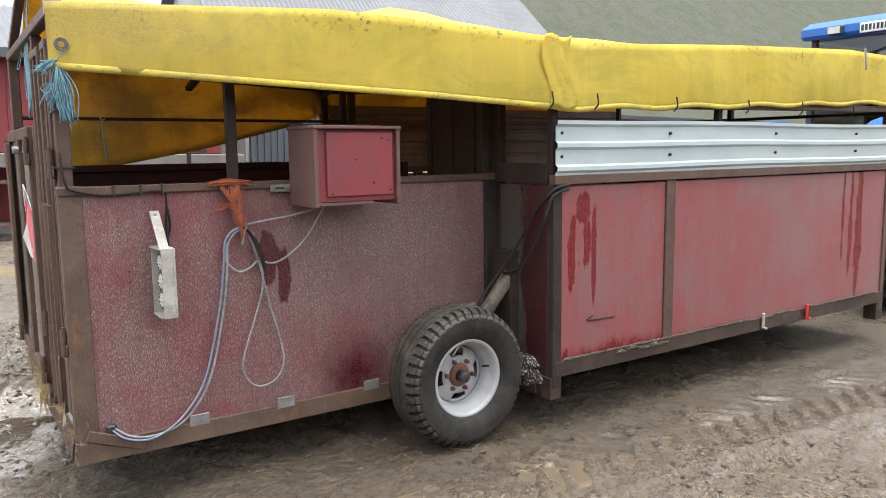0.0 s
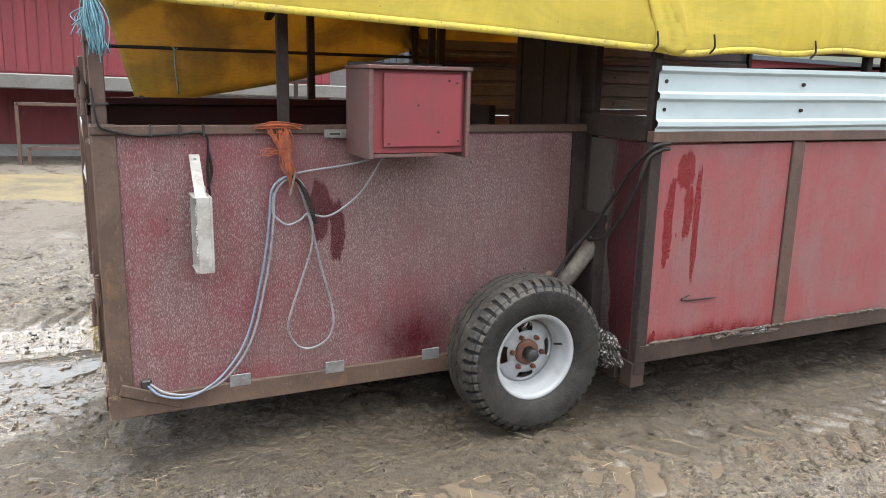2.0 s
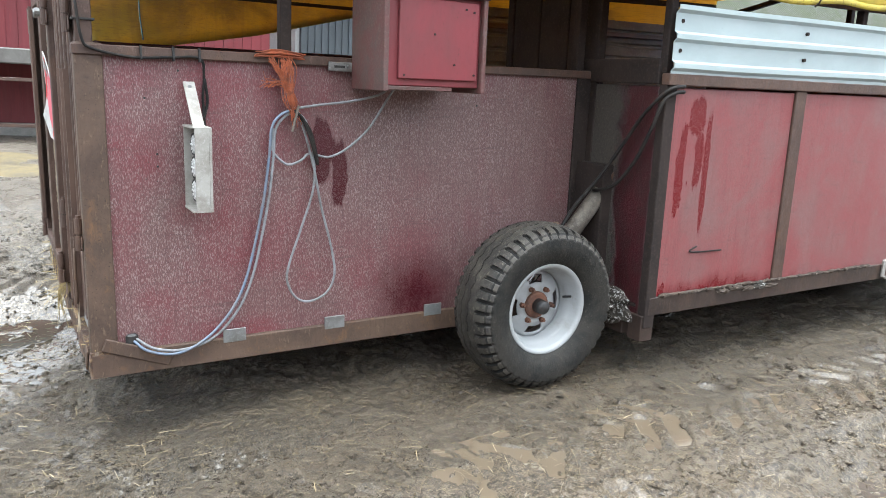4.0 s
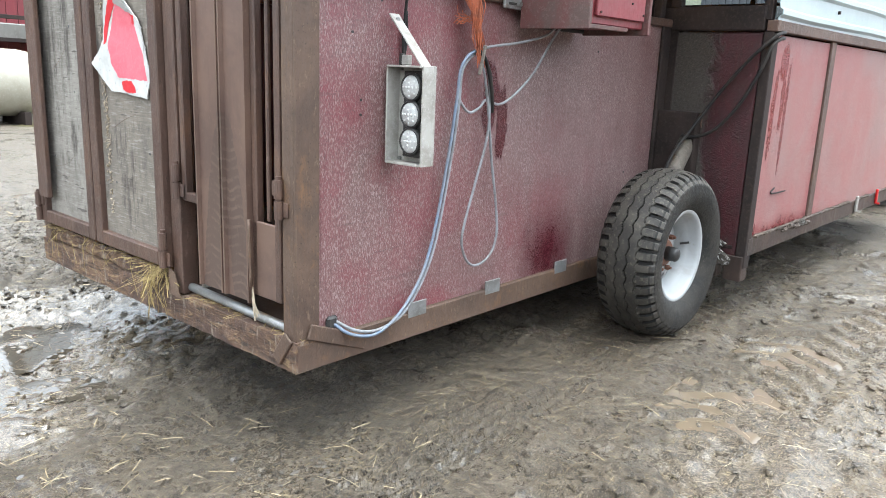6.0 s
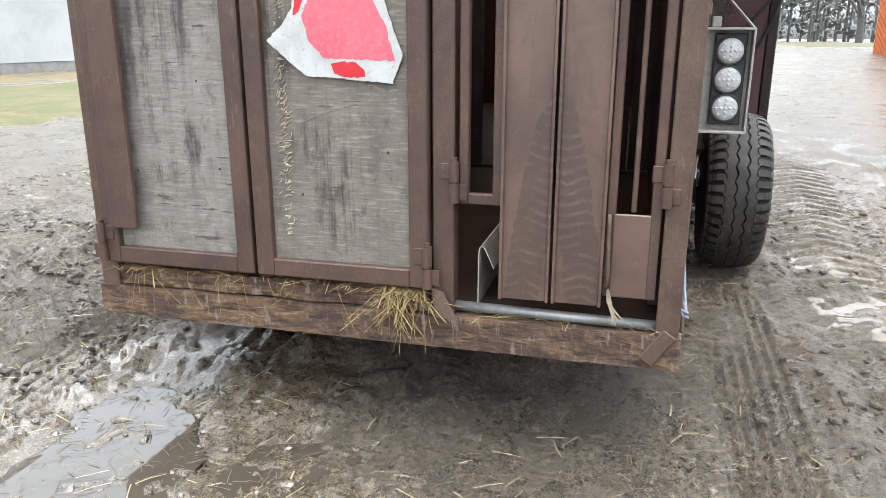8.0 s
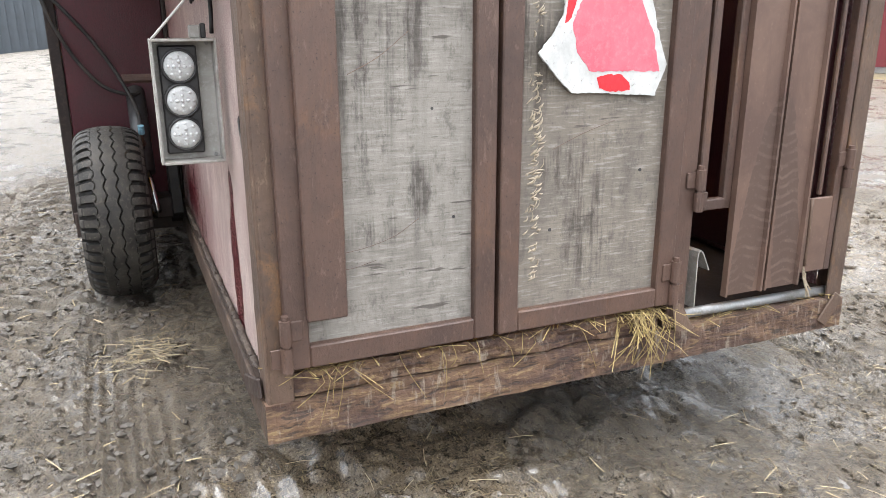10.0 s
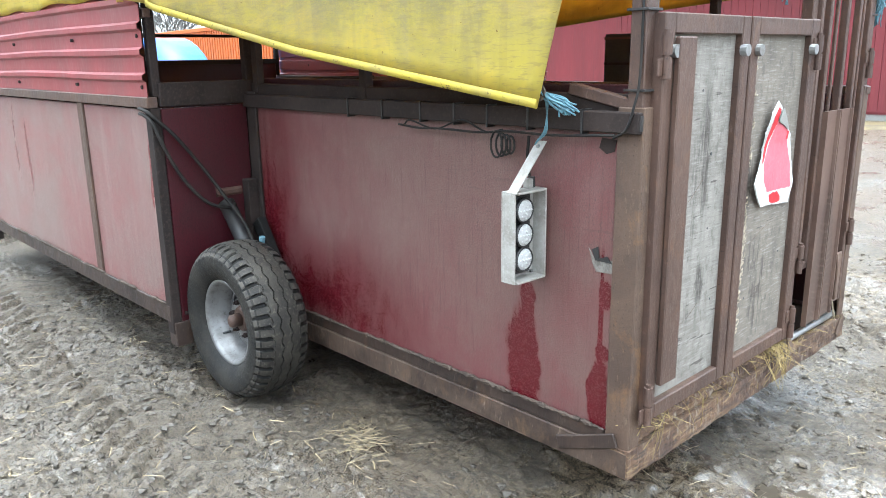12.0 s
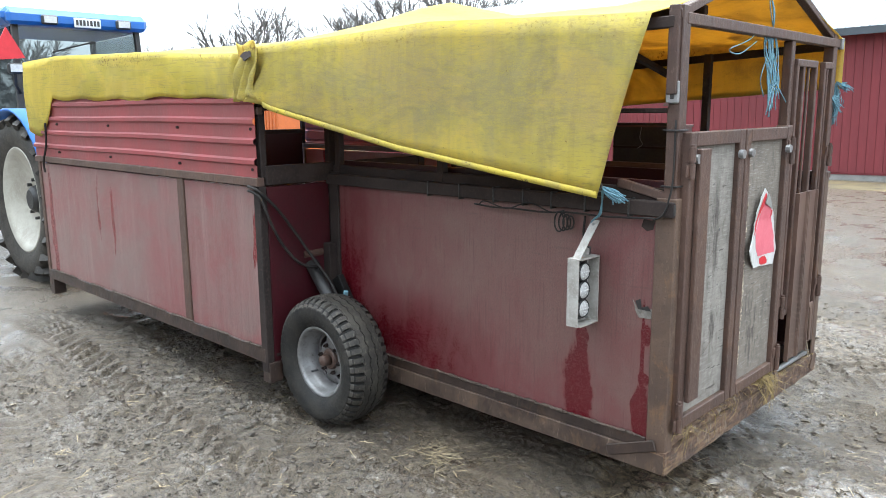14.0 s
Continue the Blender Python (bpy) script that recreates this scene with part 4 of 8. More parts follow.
for s, ply, side in ((-1, "ply_a", "a"), (1, "ply_b", "b")):
    y = s * 1.02
    boxed("side_panel", (0.05, 2.44, *sorted((s * 1.012, s * 0.99)), 0.17, 1.37), ply, trailer)
    # bottom rail with its upstanding flange
    boxed("bottom_rail", (-0.047, 2.46, *sorted((s * 1.034, s * 0.96)), 0.074, 0.175), "rail" if s < 0 else "rail_pale", trailer)
    if s > 0:
        boxed("flange", (0.06, 2.44, 1.014, 1.026, 0.176, 0.235), "rail_dark", trailer)
    # rear corner post, an angle
    bm = bmesh.new()
    box(bm, -0.045, 0.055, *sorted((s * 1.026, s * 1.014)), 0.10, 1.40)
    box(bm, -0.046, -0.034, *sorted((s * 1.02, s * 0.955)), 0.18, 1.40)
    part("corner_angle", bm, "rail", trailer)
    part("rear_post", beam(bmesh.new(), (-0.005, s * 0.985, 1.38), (-0.005, s * 0.985, 2.24), 0.07, 0.06), "rust", trailer)
    # seam at the front end of the rear body
    boxed("front_angle", (2.37, 2.46, *sorted((s * 1.03, s * 1.013)), 0.16, 1.40), "dark_steel", trailer)
    # swing arm, wheel carrier and hydraulic ram
    part("ram_barrel", tube(bmesh.new(), [(2.46, s * 1.20, 0.80), (2.13, s * 1.20, 0.43)], 0.046, 14, 0), "ram_mud" if s < 0 else "black", trailer, "muddy hydraulic ram barrel" if s < 0 else "black hydraulic ram barrel", True)
    part("ram_rod", tube(bmesh.new(), [(2.16, s * 1.20, 0.47), (1.98, s * 1.17, 0.26)], 0.018, 10, 0), "chrome", trailer, "bright steel ram rod", True)
    bm = beam(bmesh.new(), (2.52, s * 1.13, 0.20), (1.92 if s < 0 else 2.06, s * 1.13, 0.26), 0.08, 0.10)
    part("swing_arm", bm, "dark_steel", trailer)
    bm = bmesh.new()
    box(bm, 2.40, 2.47, *sorted((s * 1.03, s * (1.25 if s < 0 else 1.09))), 0.10, 0.92)
    part("ram_bracket", bm, "dark_steel", trailer)
    part("pivot_bolt", tube(bmesh.new(), [(2.48, s * 1.10, 0.86), (2.48, s * 1.255, 0.86)], 0.028, 10, 0), "rust", trailer)

# leaning channel that guides the ram of the far wheel
part("ram_channel", beam(bmesh.new(), (2.34, 1.075, 0.70), (2.02, 1.075, 0.22), 0.05, 0.08), "shade_black", trailer, "black leaning steel channel")

# top rails
boxed("top_rail", (-0.05, 2.47, -1.035, -0.98, 1.355, 1.395), "rust", trailer)
boxed("top_rail", (-0.04, 2.47, 1.0, 1.05, 1.315, 1.385), "dark_steel", trailer)
boxed("top_board", (0.02, 2.47, 0.965, 0.998, 1.28, 1.44), "dark_steel", trailer)
# inner boards wear the red with the inside's shade mixed in
boxed("inner_board", (0.05, 2.40, 0.925, 0.96, 0.25, 1.42), "shaded_red", trailer)
boxed("inner_board", (0.05, 2.40, -0.96, -0.925, 0.25, 1.36), "shaded_red", trailer)
boxed("inner_rail", (0.05, 2.42, 0.90, 0.935, 1.42, 1.468), "shaded_red", trailer)
boxed("floor_plate", (0.0, 6.28, -0.98, 0.98, 0.19, 0.215), "dark_steel", trailer)

# posts and bars of the cage
for s in (-1, 1):
    for x in ((0.78, 2.40) if s < 0 else (1.45, 2.40)):
        barred("cage_post", (x, s * 0.98, 1.36), (x, s * 0.98, 2.16), 0.045, 0.05, "dark_steel", trailer)
    if s > 0:
        barred("cage_bar", (0.0, 0.97, 1.79), (2.42, 0.97, 1.79), 0.022, 0.022, "dark_steel", trailer)
    barred("eave_beam", (0.0, s * 1.02, 2.17), (2.44, s * 1.50, 2.10), 0.05, 0.05, "dark_steel", trailer)
    barred("eave_beam", (2.44, s * 1.50, 2.08), (6.25, s * 1.50, 2.18), 0.05, 0.05, "dark_steel", trailer)
    barred("rafter", (-0.005, s * 1.03, 2.20), (-0.005, 0.0, 2.545), 0.05, 0.04, "rust", trailer)
    for x in (1.2, 2.46, 4.4, 6.2):
        w = 1.04 + 0.5 * min(1.0, max(0.0, x / 2.44))
        barred("rafter", (x, s * (w - 0.06), 2.04), (x, 0.0, 2.47 if x == 2.46 else 2.33), 0.05, 0.04, "dark_steel", trailer)
barred("ridge_beam", (0.35, 0, 2.335), (6.2, 0, 2.31), 0.05, 0.05, "dark_steel", trailer)
barred("rear_top_bar", (-0.012, 0.985, 2.185), (-0.012, -1.06, 2.185), 0.055, 0.05, "rust", trailer)
barred("rear_post", (-0.005, -0.30, 1.38), (-0.005, -0.30, 2.16), 0.05, 0.05, "rust", trailer)

# ---- rear end ----


def lumpy_bar(x0, x1, y0, y1, z0, z1, amount, seed):
    """A bar along y whose faces are caked with mud."""
    bm = bmesh.new()
    ring, n_y = [], int((y1 - y0) / 0.012)
    prof = [(x0, z0), (x0, z0 * 0.75 + z1 * 0.25), (x0, (z0 + z1) / 2), (x0, z0 * 0.25 + z1 * 0.75), (x0, z1), ((x0 + x1) / 2, z1), (x1, z1), (x1, z0)]
    for k in range(n_y + 1):
        y = y0 + (y1 - y0) * k / n_y
        row = []
        for i, (x, z) in enumerate(prof):
            d = amount * (noise.noise(Vector((y * 7, i * 0.9, seed))) + 0.6 * noise.noise(Vector((y * 23, i * 1.7, seed + 3))) + 0.4 * noise.noise(Vector((y * 60, i * 2.9, seed + 7))))
            row.append(bm.verts.new((x - (d if i < 5 else 0), y, z + (d if 3 < i < 7 else 0))))
        ring.append(row)
    for a, b in zip(ring, ring[1:]):
        for i in range(8):
            bm.faces.new((a[i], a[(i + 1) % 8], b[(i + 1) % 8], b[i]))
    bm.faces.new(ring[0])
    bm.faces.new(ring[-1][::-1])
    return bm


part("rear_sill", lumpy_bar(-0.052, 0.03, -1.033, 1.033, 0.075, 0.185, 0.007, 2.0), "mud_wood", trailer, "rear sill caked with dried mud")
part("sill_board", lumpy_bar(-0.036, 0.06, -0.22, 0.985, 0.192, 0.258, 0.014, 9.0), "mud_wood", trailer, "mud and manure caked on the sill board")
part("sill_pipe", tube(bmesh.new(), [(-0.012, -0.31, 0.215), (-0.012, -0.98, 0.205)], 0.017, 10, 0), "galv", trailer, "galvanised pipe", True)
for s in (-1, 1):
    barred("brace_strip", (0.0, s * 1.036, 0.215), (0.26, s * 1.036, 0.115), 0.012, 0.055, "rail" if s < 0 else "rail_dark", trailer)
barred("brace_strip", (-0.058, -0.93, 0.10), (-0.058, -1.0, 0.20), 0.008, 0.05, "rail", trailer)

boxed("mid_post", (-0.05, 0.02, -0.315, -0.245, 0.19, 1.70), "rust", trailer)


def hinge(parent, x, y, z, h=0.07, flip=1):
    """A pin hinge: two knuckles, a pin that stands proud and two leaves."""
    bm = bmesh.new()
    tube(bm, [(x, y, z - h), (x, y, z - 0.004)], 0.016, 12, 0)
    tube(bm, [(x, y, z + 0.004), (x, y, z + h)], 0.016, 12, 0)
    tube(bm, [(x, y, z - 0.01), (x, y, z + h + 0.012)], 0.010, 10, 0)
    box(bm, x + 0.004, x + 0.010, *sorted((y, y + flip * 0.045)), z + 0.008, z + h - 0.008, 0.002)
    box(bm, x + 0.004, x + 0.010, *sorted((y, y - flip * 0.040)), z - h + 0.008, z - 0.008, 0.002)
    return part("hinge", bm, "rust", parent)


def rear_door(y0, y1, flap):
    """A framed door leaf with a weathered board in it."""
    lo, hi = min(y0, y1), max(y0, y1)
    d = part("rear_door", box(bmesh.new(), -0.048, -0.030, lo + 0.05, hi - 0.05, 0.33, 1.635, 0.002), "grey_wood", trailer, "weathered grey board leaf in brown steel frame")
    for a, b, z0, z1 in ((lo, lo + 0.062, 0.285, 1.695), (hi - 0.062, hi, 0.285, 1.695), (lo + 0.062, hi - 0.062, 0.285, 0.345), (lo + 0.062, hi - 0.062, 1.63, 1.695)):
        boxed("door_frame", (-0.075, -0.025, a, b, z0, z1), "rust", d)
    for z in (0.36, 1.56):
        y = hi if flap else lo
        hinge(d, -0.084, y, z, 0.07, -1 if flap else 1)
    if flap:
        boxed("cover_strip", (-0.10, -0.076, hi - 0.16, hi - 0.055, 0.42, 1.62), "rust", d)
    for y in (lo + 0.05, hi - 0.05):
        part("latch_ear", tube(bmesh.new(), [(-0.095, y, 1.575), (-0.07, y, 1.575)], 0.022, 10, 0), "galv", d)
    return d


rear_door(0.385, 0.975, True)
rear_door(-0.235, 0.372, False)

# narrow gates beside the doors
gate = part("narrow_gate", beam(bmesh.new(), (-0.03, -0.345, 0.57), (-0.03, -0.345, 2.04), 0.03, 0.035), "rust", trailer, "tall narrow gate of brown steel bars")
barred("gate_bar", (-0.03, -0.45, 0.57), (-0.03, -0.45, 2.04), 0.03, 0.03, "rust", gate)
barred("gate_bar", (-0.03, -0.33, 0.585), (-0.03, -0.465, 0.585), 0.03, 0.035, "rust", gate)
barred("gate_bar", (-0.03, -0.33, 2.045), (-0.03, -0.66, 2.045), 0.035, 0.04, "rust", gate)
barred("gate_bar", (-0.03, -0.645, 1.28), (-0.03, -0.645, 2.03), 0.03, 0.035, "rust", gate)
barred("gate_bar", (-0.03, -0.545, 1.28), (-0.03, -0.545, 2.03), 0.016, 0.016, "rust", gate)
for a, b in ((-0.465, -0.622), (-0.632, -0.785)):
    bm = bmesh.new()
    out = [(-0.066, a), (-0.066, a - 0.008), (-0.052, a - 0.012), (-0.052, b + 0.012), (-0.066, b + 0.008), (-0.066, b), (-0.042, b), (-0.042, a)]
    ends = [[bm.verts.new((x, y, z)) for x, y in out] for z in (0.27, 1.30)]
    for i in range(8):
        bm.faces.new((ends[0][i], ends[0][(i + 1) % 8], ends[1][(i + 1) % 8], ends[1][i]))
    bm.faces.new(ends[0])
    bm.faces.new(ends[1][::-1])
    part("gate_sheet", bm, "run_sheet", gate, "folded brown sheet steel with dried runs")
gate2 = part("narrow_gate", beam(bmesh.new(), (-0.03, -0.80, 0.30), (-0.03, -0.80, 2.04), 0.028, 0.03), "rust", trailer, "tall narrow gate of brown steel bars")
barred("gate_bar", (-0.03, -0.93, 0.30), (-0.03, -0.93, 2.04), 0.03, 0.035, "rust", gate2)
barred("gate_bar", (-0.03, -0.785, 2.045), (-0.03, -0.945, 2.045), 0.035, 0.04, "rust", gate2)
barred("gate_bar", (-0.03, -0.865, 0.57), (-0.03, -0.865, 2.03), 0.016, 0.016, "rust", gate2)
boxed("gate_sheet", (-0.045, -0.035, -0.93, -0.79, 0.30, 0.565), "run_sheet", gate2)
for z in (0.66, 1.5):
    hinge(gate2, -0.058, -0.955, z, 0.065)
for z in (0.64,):
    hinge(gate, -0.062, -0.318, z, 0.065)

# ---- front section ----
FX0, FX1, FY = 2.46, 6.30, 1.56
for s, board, sheet in ((-1, "front_a", "white_sheet"), (1, "front_b", "red_sheet")):
    y0, y1 = sorted((s * FY, s * (FY - 0.02)))
    for a, b in ((FX0 + 0.06, 3.44), (3.53, FX1 - 0.05)):
        boxed("front_panel", (a, b, y0, y1, 0.275, 1.325), board, trailer)
    yo, yi = s * (FY + 0.012), s * (FY - 0.04)
    ys = sorted((yo, yi))
    boxed("corner_post", (FX0, FX0 + 0.07, *ys, 0.12, 1.335), "dark_steel", trailer)
    boxed("corner_post", (FX1 - 0.06, FX1, *ys, 0.12, 1.335), "rust", trailer)
    boxed("panel_strip", (3.44, 3.53, *ys, 0.275, 1.335), "rust", trailer)
    boxed("side_sill", (FX0 + 0.02, FX1, *sorted((s * (FY + 0.014), s * (FY - 0.05))), 0.185, 0.28), "rail_dark", trailer)
    boxed("mid_rail", (FX0, FX1 + 0.03, *sorted((s * (FY + 0.025), s * (FY - 0.03))), 1.335, 1.39), "rust", trailer)
    boxed("leg", (FX0 - 0.01, FX0 + 0.075, *sorted((s * (FY + 0.005), s * (FY - 0.09))), 0.05, 0.185), "rail_dark", trailer)
    boxed("leg", (FX1 - 0.1, FX1, *sorted((s * (FY + 0.01), s * (FY - 0.1))), 0.03, 0.185), "rail_dark", trailer)
    for x in (FX0 + 0.03, 4.0, FX1 - 0.03):
        barred("upright", (x, s * (FY - 0.035), 1.39), (x, s * (FY - 0.035), 2.14), 0.045, 0.045, "dark_steel", trailer)
    barred("top_bar", (FX0, s * (FY - 0.02), 1.80), (FX1, s * (FY - 0.02), 1.84), 0.04, 0.045, "rust", trailer)
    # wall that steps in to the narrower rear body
    # far wall's board colour includes the recess shade; near wall is mud-splashed
    boxed("step_wall", (FX0 + 0.005, FX0 + 0.03, *sorted((s * 1.03, s * (FY - 0.045))), 0.13, 1.33), "splashed" if s < 0 else "shaded_step_red", trailer)
    boxed("step_beam", (FX0 - 0.01, FX0 + 0.04, *sorted((s * 0.98, s * (FY - 0.04))), 1.34, 1.46), "dark_steel", trailer)
    boxed("step_sill", (FX0 - 0.02, FX0 + 0.05, *sorted((s * 1.03, s * (FY - 0.12))), 0.06, 0.13), "rail_dark", trailer)
    # profiled sheet
    if s < 0:
        prof = [(1.385 + dz, dy) for dz, dy in ((0.0, 0.0), (0.02, 0.0), (0.035, 0.018), (0.055, 0.018), (0.068, 0.0), (0.155, 0.0), (0.170, 0.018), (0.190, 0.018), (0.203, 0.0), (0.288, 0.0), (0.303, 0.018), (0.323, 0.018))]
    else:
        prof = [(1.39 + 0.125 * k + dz, dy) for k in range(5) for dz, dy in ((0.0, 0.0), (0.075, 0.0), (0.088, 0.018), (0.112, 0.018)) if k < 4 or dz < 0.08]
    bm = bmesh.new()
    cols = []
    steps_x = 40
    for k in range(steps_x + 1):
        x = FX0 + 0.005 + (FX1 - FX0) * k / steps_x
        dent = 0.004 * math.sin(x * 3.1) + 0.003 * math.sin(x * 7.7 + 1)
        cols.append([bm.verts.new((x, s * (FY + 0.012 + dy + dent), zz + 0.004 * math.sin(x * 2.3 + zz * 3))) for zz, dy in prof])
    for a, b in zip(cols, cols[1:]):
        for i in range(len(prof) - 1):
            bm.faces.new((a[i], b[i], b[i + 1], a[i + 1]))
    ob = part("side_sheet", bm, sheet, trailer, "white profiled metal sheet" if s < 0 else "red profiled metal sheet")
    sol = ob.modifiers.new("thickness", "SOLIDIFY")
    sol.thickness = 0.003
    ob.data.materials.append(M["red_sheet" if s < 0 else "sheet_back"])
    sol.material_offset = 1
    sol.offset = -1 if s > 0 else 1
    for x in (2.51, 3.45, 4.6, 5.7):
        for z in ((1.497, 1.632) if s < 0 else (1.44, 1.69)):
            part("screw", tube(bmesh.new(), [(x, s * (FY + 0.008), z), (x, s * (FY + 0.026), z)], 0.010, 8, 0), "dark_steel", trailer)
boxed("front_floor", (FX0, FX1, -1.5, 1.5, 0.216, 0.236), "dark_steel", trailer)
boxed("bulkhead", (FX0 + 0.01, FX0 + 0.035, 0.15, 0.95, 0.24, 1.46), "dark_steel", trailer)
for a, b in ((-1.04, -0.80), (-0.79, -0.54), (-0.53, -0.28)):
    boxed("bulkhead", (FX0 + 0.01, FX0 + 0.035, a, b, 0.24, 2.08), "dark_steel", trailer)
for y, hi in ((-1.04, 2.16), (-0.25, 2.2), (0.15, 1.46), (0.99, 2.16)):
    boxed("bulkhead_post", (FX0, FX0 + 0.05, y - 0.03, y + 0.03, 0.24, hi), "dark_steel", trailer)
# front board in the same shade-darkened red
boxed("front_board", (FX1 - 0.05, FX1 - 0.02, -1.5, 1.5, 0.24, 1.52), "shaded_red", trailer)
barred("front_rail", (FX1 - 0.035, -1.52, 1.545), (FX1 - 0.035, 1.52, 1.545), 0.05, 0.05, "dark_steel", trailer)
barred("front_rail", (FX1 - 0.035, -1.52, 1.81), (FX1 - 0.035, 1.52, 1.81), 0.03, 0.03, "dark_steel", trailer)
barred("front_upright", (FX1 - 0.035, 0.0, 1.50), (FX1 - 0.035, 0.0, 2.25), 0.05, 0.05, "dark_steel", trailer)
# drawbar to the tractor
for s in (-1, 1):
    barred("drawbar", (6.3, s * 0.6, 0.30), (7.75, 0.0, 0.42), 0.10, 0.10, "rust", trailer)

# ---- wheels ----


def trailer_wheel(s, rim_mat, turn):
    R, W = 0.408, 0.29
    hub = (1.92 if s < 0 else 2.06, s * 1.355, 0.258 if s < 0 else 0.262)
    place = Matrix.Translation(hub) @ Matrix.Rotation(turn, 4, "Y") @ Matrix.Diagonal((1, -s, 1, 1))
    # tyre: outer side at negative y before mirroring; zigzag grooves and slotted shoulders
    side_ = [(0.218, -0.095), (0.226, -0.110), (0.240, -0.124), (0.262, -0.137), (0.285, -0.146), (0.308, -0.1505), (0.328, -0.1515), (0.342, -0.1495), (0.348, -0.1505), (0.356, -0.147),
             (0.364, -0.142), (0.372, -0.1355), (0.379, -0.129), (0.385, -0.122), (0.3895, -0.116)]
    half = [(0.410 - 0.0175 * abs(y / 0.11) ** 2.2, y) for y in (-0.111 + 0.003 * k for k in range(75))]
    full = side_ + half + [(r, -y) for r, y in side_[::-1]]
    n0, n1, SEG, LUGS = len(side_), len(side_) + len(half), 540, 45

    def wave(i, k, r, y):
        q = k / SEG
        tri_ = abs(((q * 36) % 1.0) * 2 - 1) * 2 - 1
        u = (q * LUGS + (0.5 if y > 0 else 0.0)) % 1.0
        gap = u < 0.27
        from_mid = abs(u - 0.635) / 0.365
        wear = 0.7 + 0.3 * noise.noise(Vector((math.cos(6.28 * q) * 3, math.sin(6.28 * q) * 3, y * 20)))
        if n0 <= i < n1:
            for yc in (-0.030, 0.022):
                if abs(y - yc - 0.007 * tri_) < 0.0026:
                    return r - 0.012 * wear, y
            inner = 0.070 + 0.010 * max(0.0, from_mid - 0.45)
            if abs(y) > inner and gap:
                return r - 0.015 * wear, y
            if not gap and abs(abs(y) - inner) < 0.002:
                return r - 0.007 * wear, y
        elif 8 <= i < n0 or n1 <= i < len(full) - 8:
            if gap:
                fade = min(1.0, (i - 7) / 5 if i < n0 else (len(full) - 8 - i) / 5)
                return r - 0.013 * fade * wear, y * (1 - 0.035 * fade)
        return r, y

    wheel = empty("wheel", Matrix.Identity(4), "", "")
    for key in ("label", "category"):
        if key in wheel:
            del wheel[key]
    wheel.parent = trailer
    bm = bmesh.new()
    revolve(bm, full, SEG, place, wave)
    ty = part("tyre", bm, "rubber", wheel, "worn muddy black tyre with zigzag tread", True)
    ty.data.materials.append(M["tread"])
    ty.data.materials.append(M["tyre_mud"])
    per = len(full) - 1
    ty.data.materials.append(M["shade_black"])
    flat = Vector(hub)
    for f in ty.data.polygons:
        i = f.index % per
        dx, dz = f.center.x - flat.x, f.center.z - flat.z
        # faces sunk below the tread take the colour that stands for their shade
        if i >= 9 and i < per - 9 and math.hypot(dx, dz) < (full[i][0] + full[i + 1][0]) / 2 - 0.0045:
            f.material_index = 3
            f.use_smooth = False
            continue
        if 12 <= i < per - 12:
            f.material_index = 1
            f.use_smooth = False
        elif i in (9, 10, per - 10, per - 11):
            f.material_index = 2
    # rim: dished, with the disc set inwards
    bm = bmesh.new()
    revolve(bm, [(0.212, -0.088), (0.222, -0.100), (0.228, -0.108), (0.222, -0.112), (0.206, -0.106), (0.199, -0.088), (0.192, -0.060), (0.186, -0.050), (0.178, -0.040), (0.172, 0.000), (0.168, 0.03),
                 (0.176, 0.09), (0.215, 0.10), (0.212, 0.088)], 64, place)
    part("rim", bm, rim_mat, wheel, "painted steel rim, chipped" , True)
    bm = bmesh.new()
    segs = 72
    radii = [0.040, 0.085, 0.112, 0.130, 0.150, 0.1725]
    ys = [-0.012, -0.014, -0.012, -0.004, 0.006, 0.012]
    grid = [[bm.verts.new(place @ Vector((r * math.cos(2 * math.pi * k / segs), y, r * math.sin(2 * math.pi * k / segs)))) for r, y in zip(radii, ys)] for k in range(segs)]
    for k in range(segs):
        a, b = grid[k], grid[(k + 1) % segs]
        for i in range(5):
            if i in (2, 3) and k % 18 < 8:
                continue
            bm.faces.new((a[i], b[i], b[i + 1], a[i + 1]))
    disc = part("disc", bm, rim_mat, wheel, "", True)
    sm = disc.modifiers.new("thickness", "SOLIDIFY")
    sm.thickness = 0.006
    part("hub", revolve(bmesh.new(), [(0.0, -0.034), (0.058, -0.034), (0.066, -0.026), (0.068, 0.0), (0.0, 0.0)], 28, place), "rust_red" if s < 0 else "rust", wheel, "rusty hub" if s < 0 else "brown rusty hub", False)
    cap = [(0.0, -0.092), (0.026, -0.090), (0.034, -0.082), (0.036, -0.034), (0.0, -0.034)]
    part("hub_cap", revolve(bmesh.new(), cap, 24, place), "black" if s < 0 else "rust", wheel, "", True)
    for k in range(6):
        a = 2 * math.pi * (k + 0.2) / 6
        q = Vector((0.088 * math.cos(a), 0, 0.088 * math.sin(a)))
        bm = bmesh.new()
        tube(bm, [place @ (q + Vector((0, -0.016, 0))), place @ (q + Vector((0, -0.034, 0)))], 0.0135, 6, 0)
        tube(bm, [place @ (q + Vector((0, -0.034, 0))), place @ (q + Vector((0, -0.046, 0)))], 0.007, 8, 0)
        part("wheel_nut", bm, "rust_red" if s < 0 else "dark_steel", wheel)
    part("valve", tube(bmesh.new(), [place @ Vector((0.15, -0.02, 0.07)), place @ Vector((0.165, -0.06, 0.085))], 0.006, 8, 0), "black", wheel)


trailer_wheel(-1, "rim", 0.3)
trailer_wheel(1, "wheel_silver", 1.1)

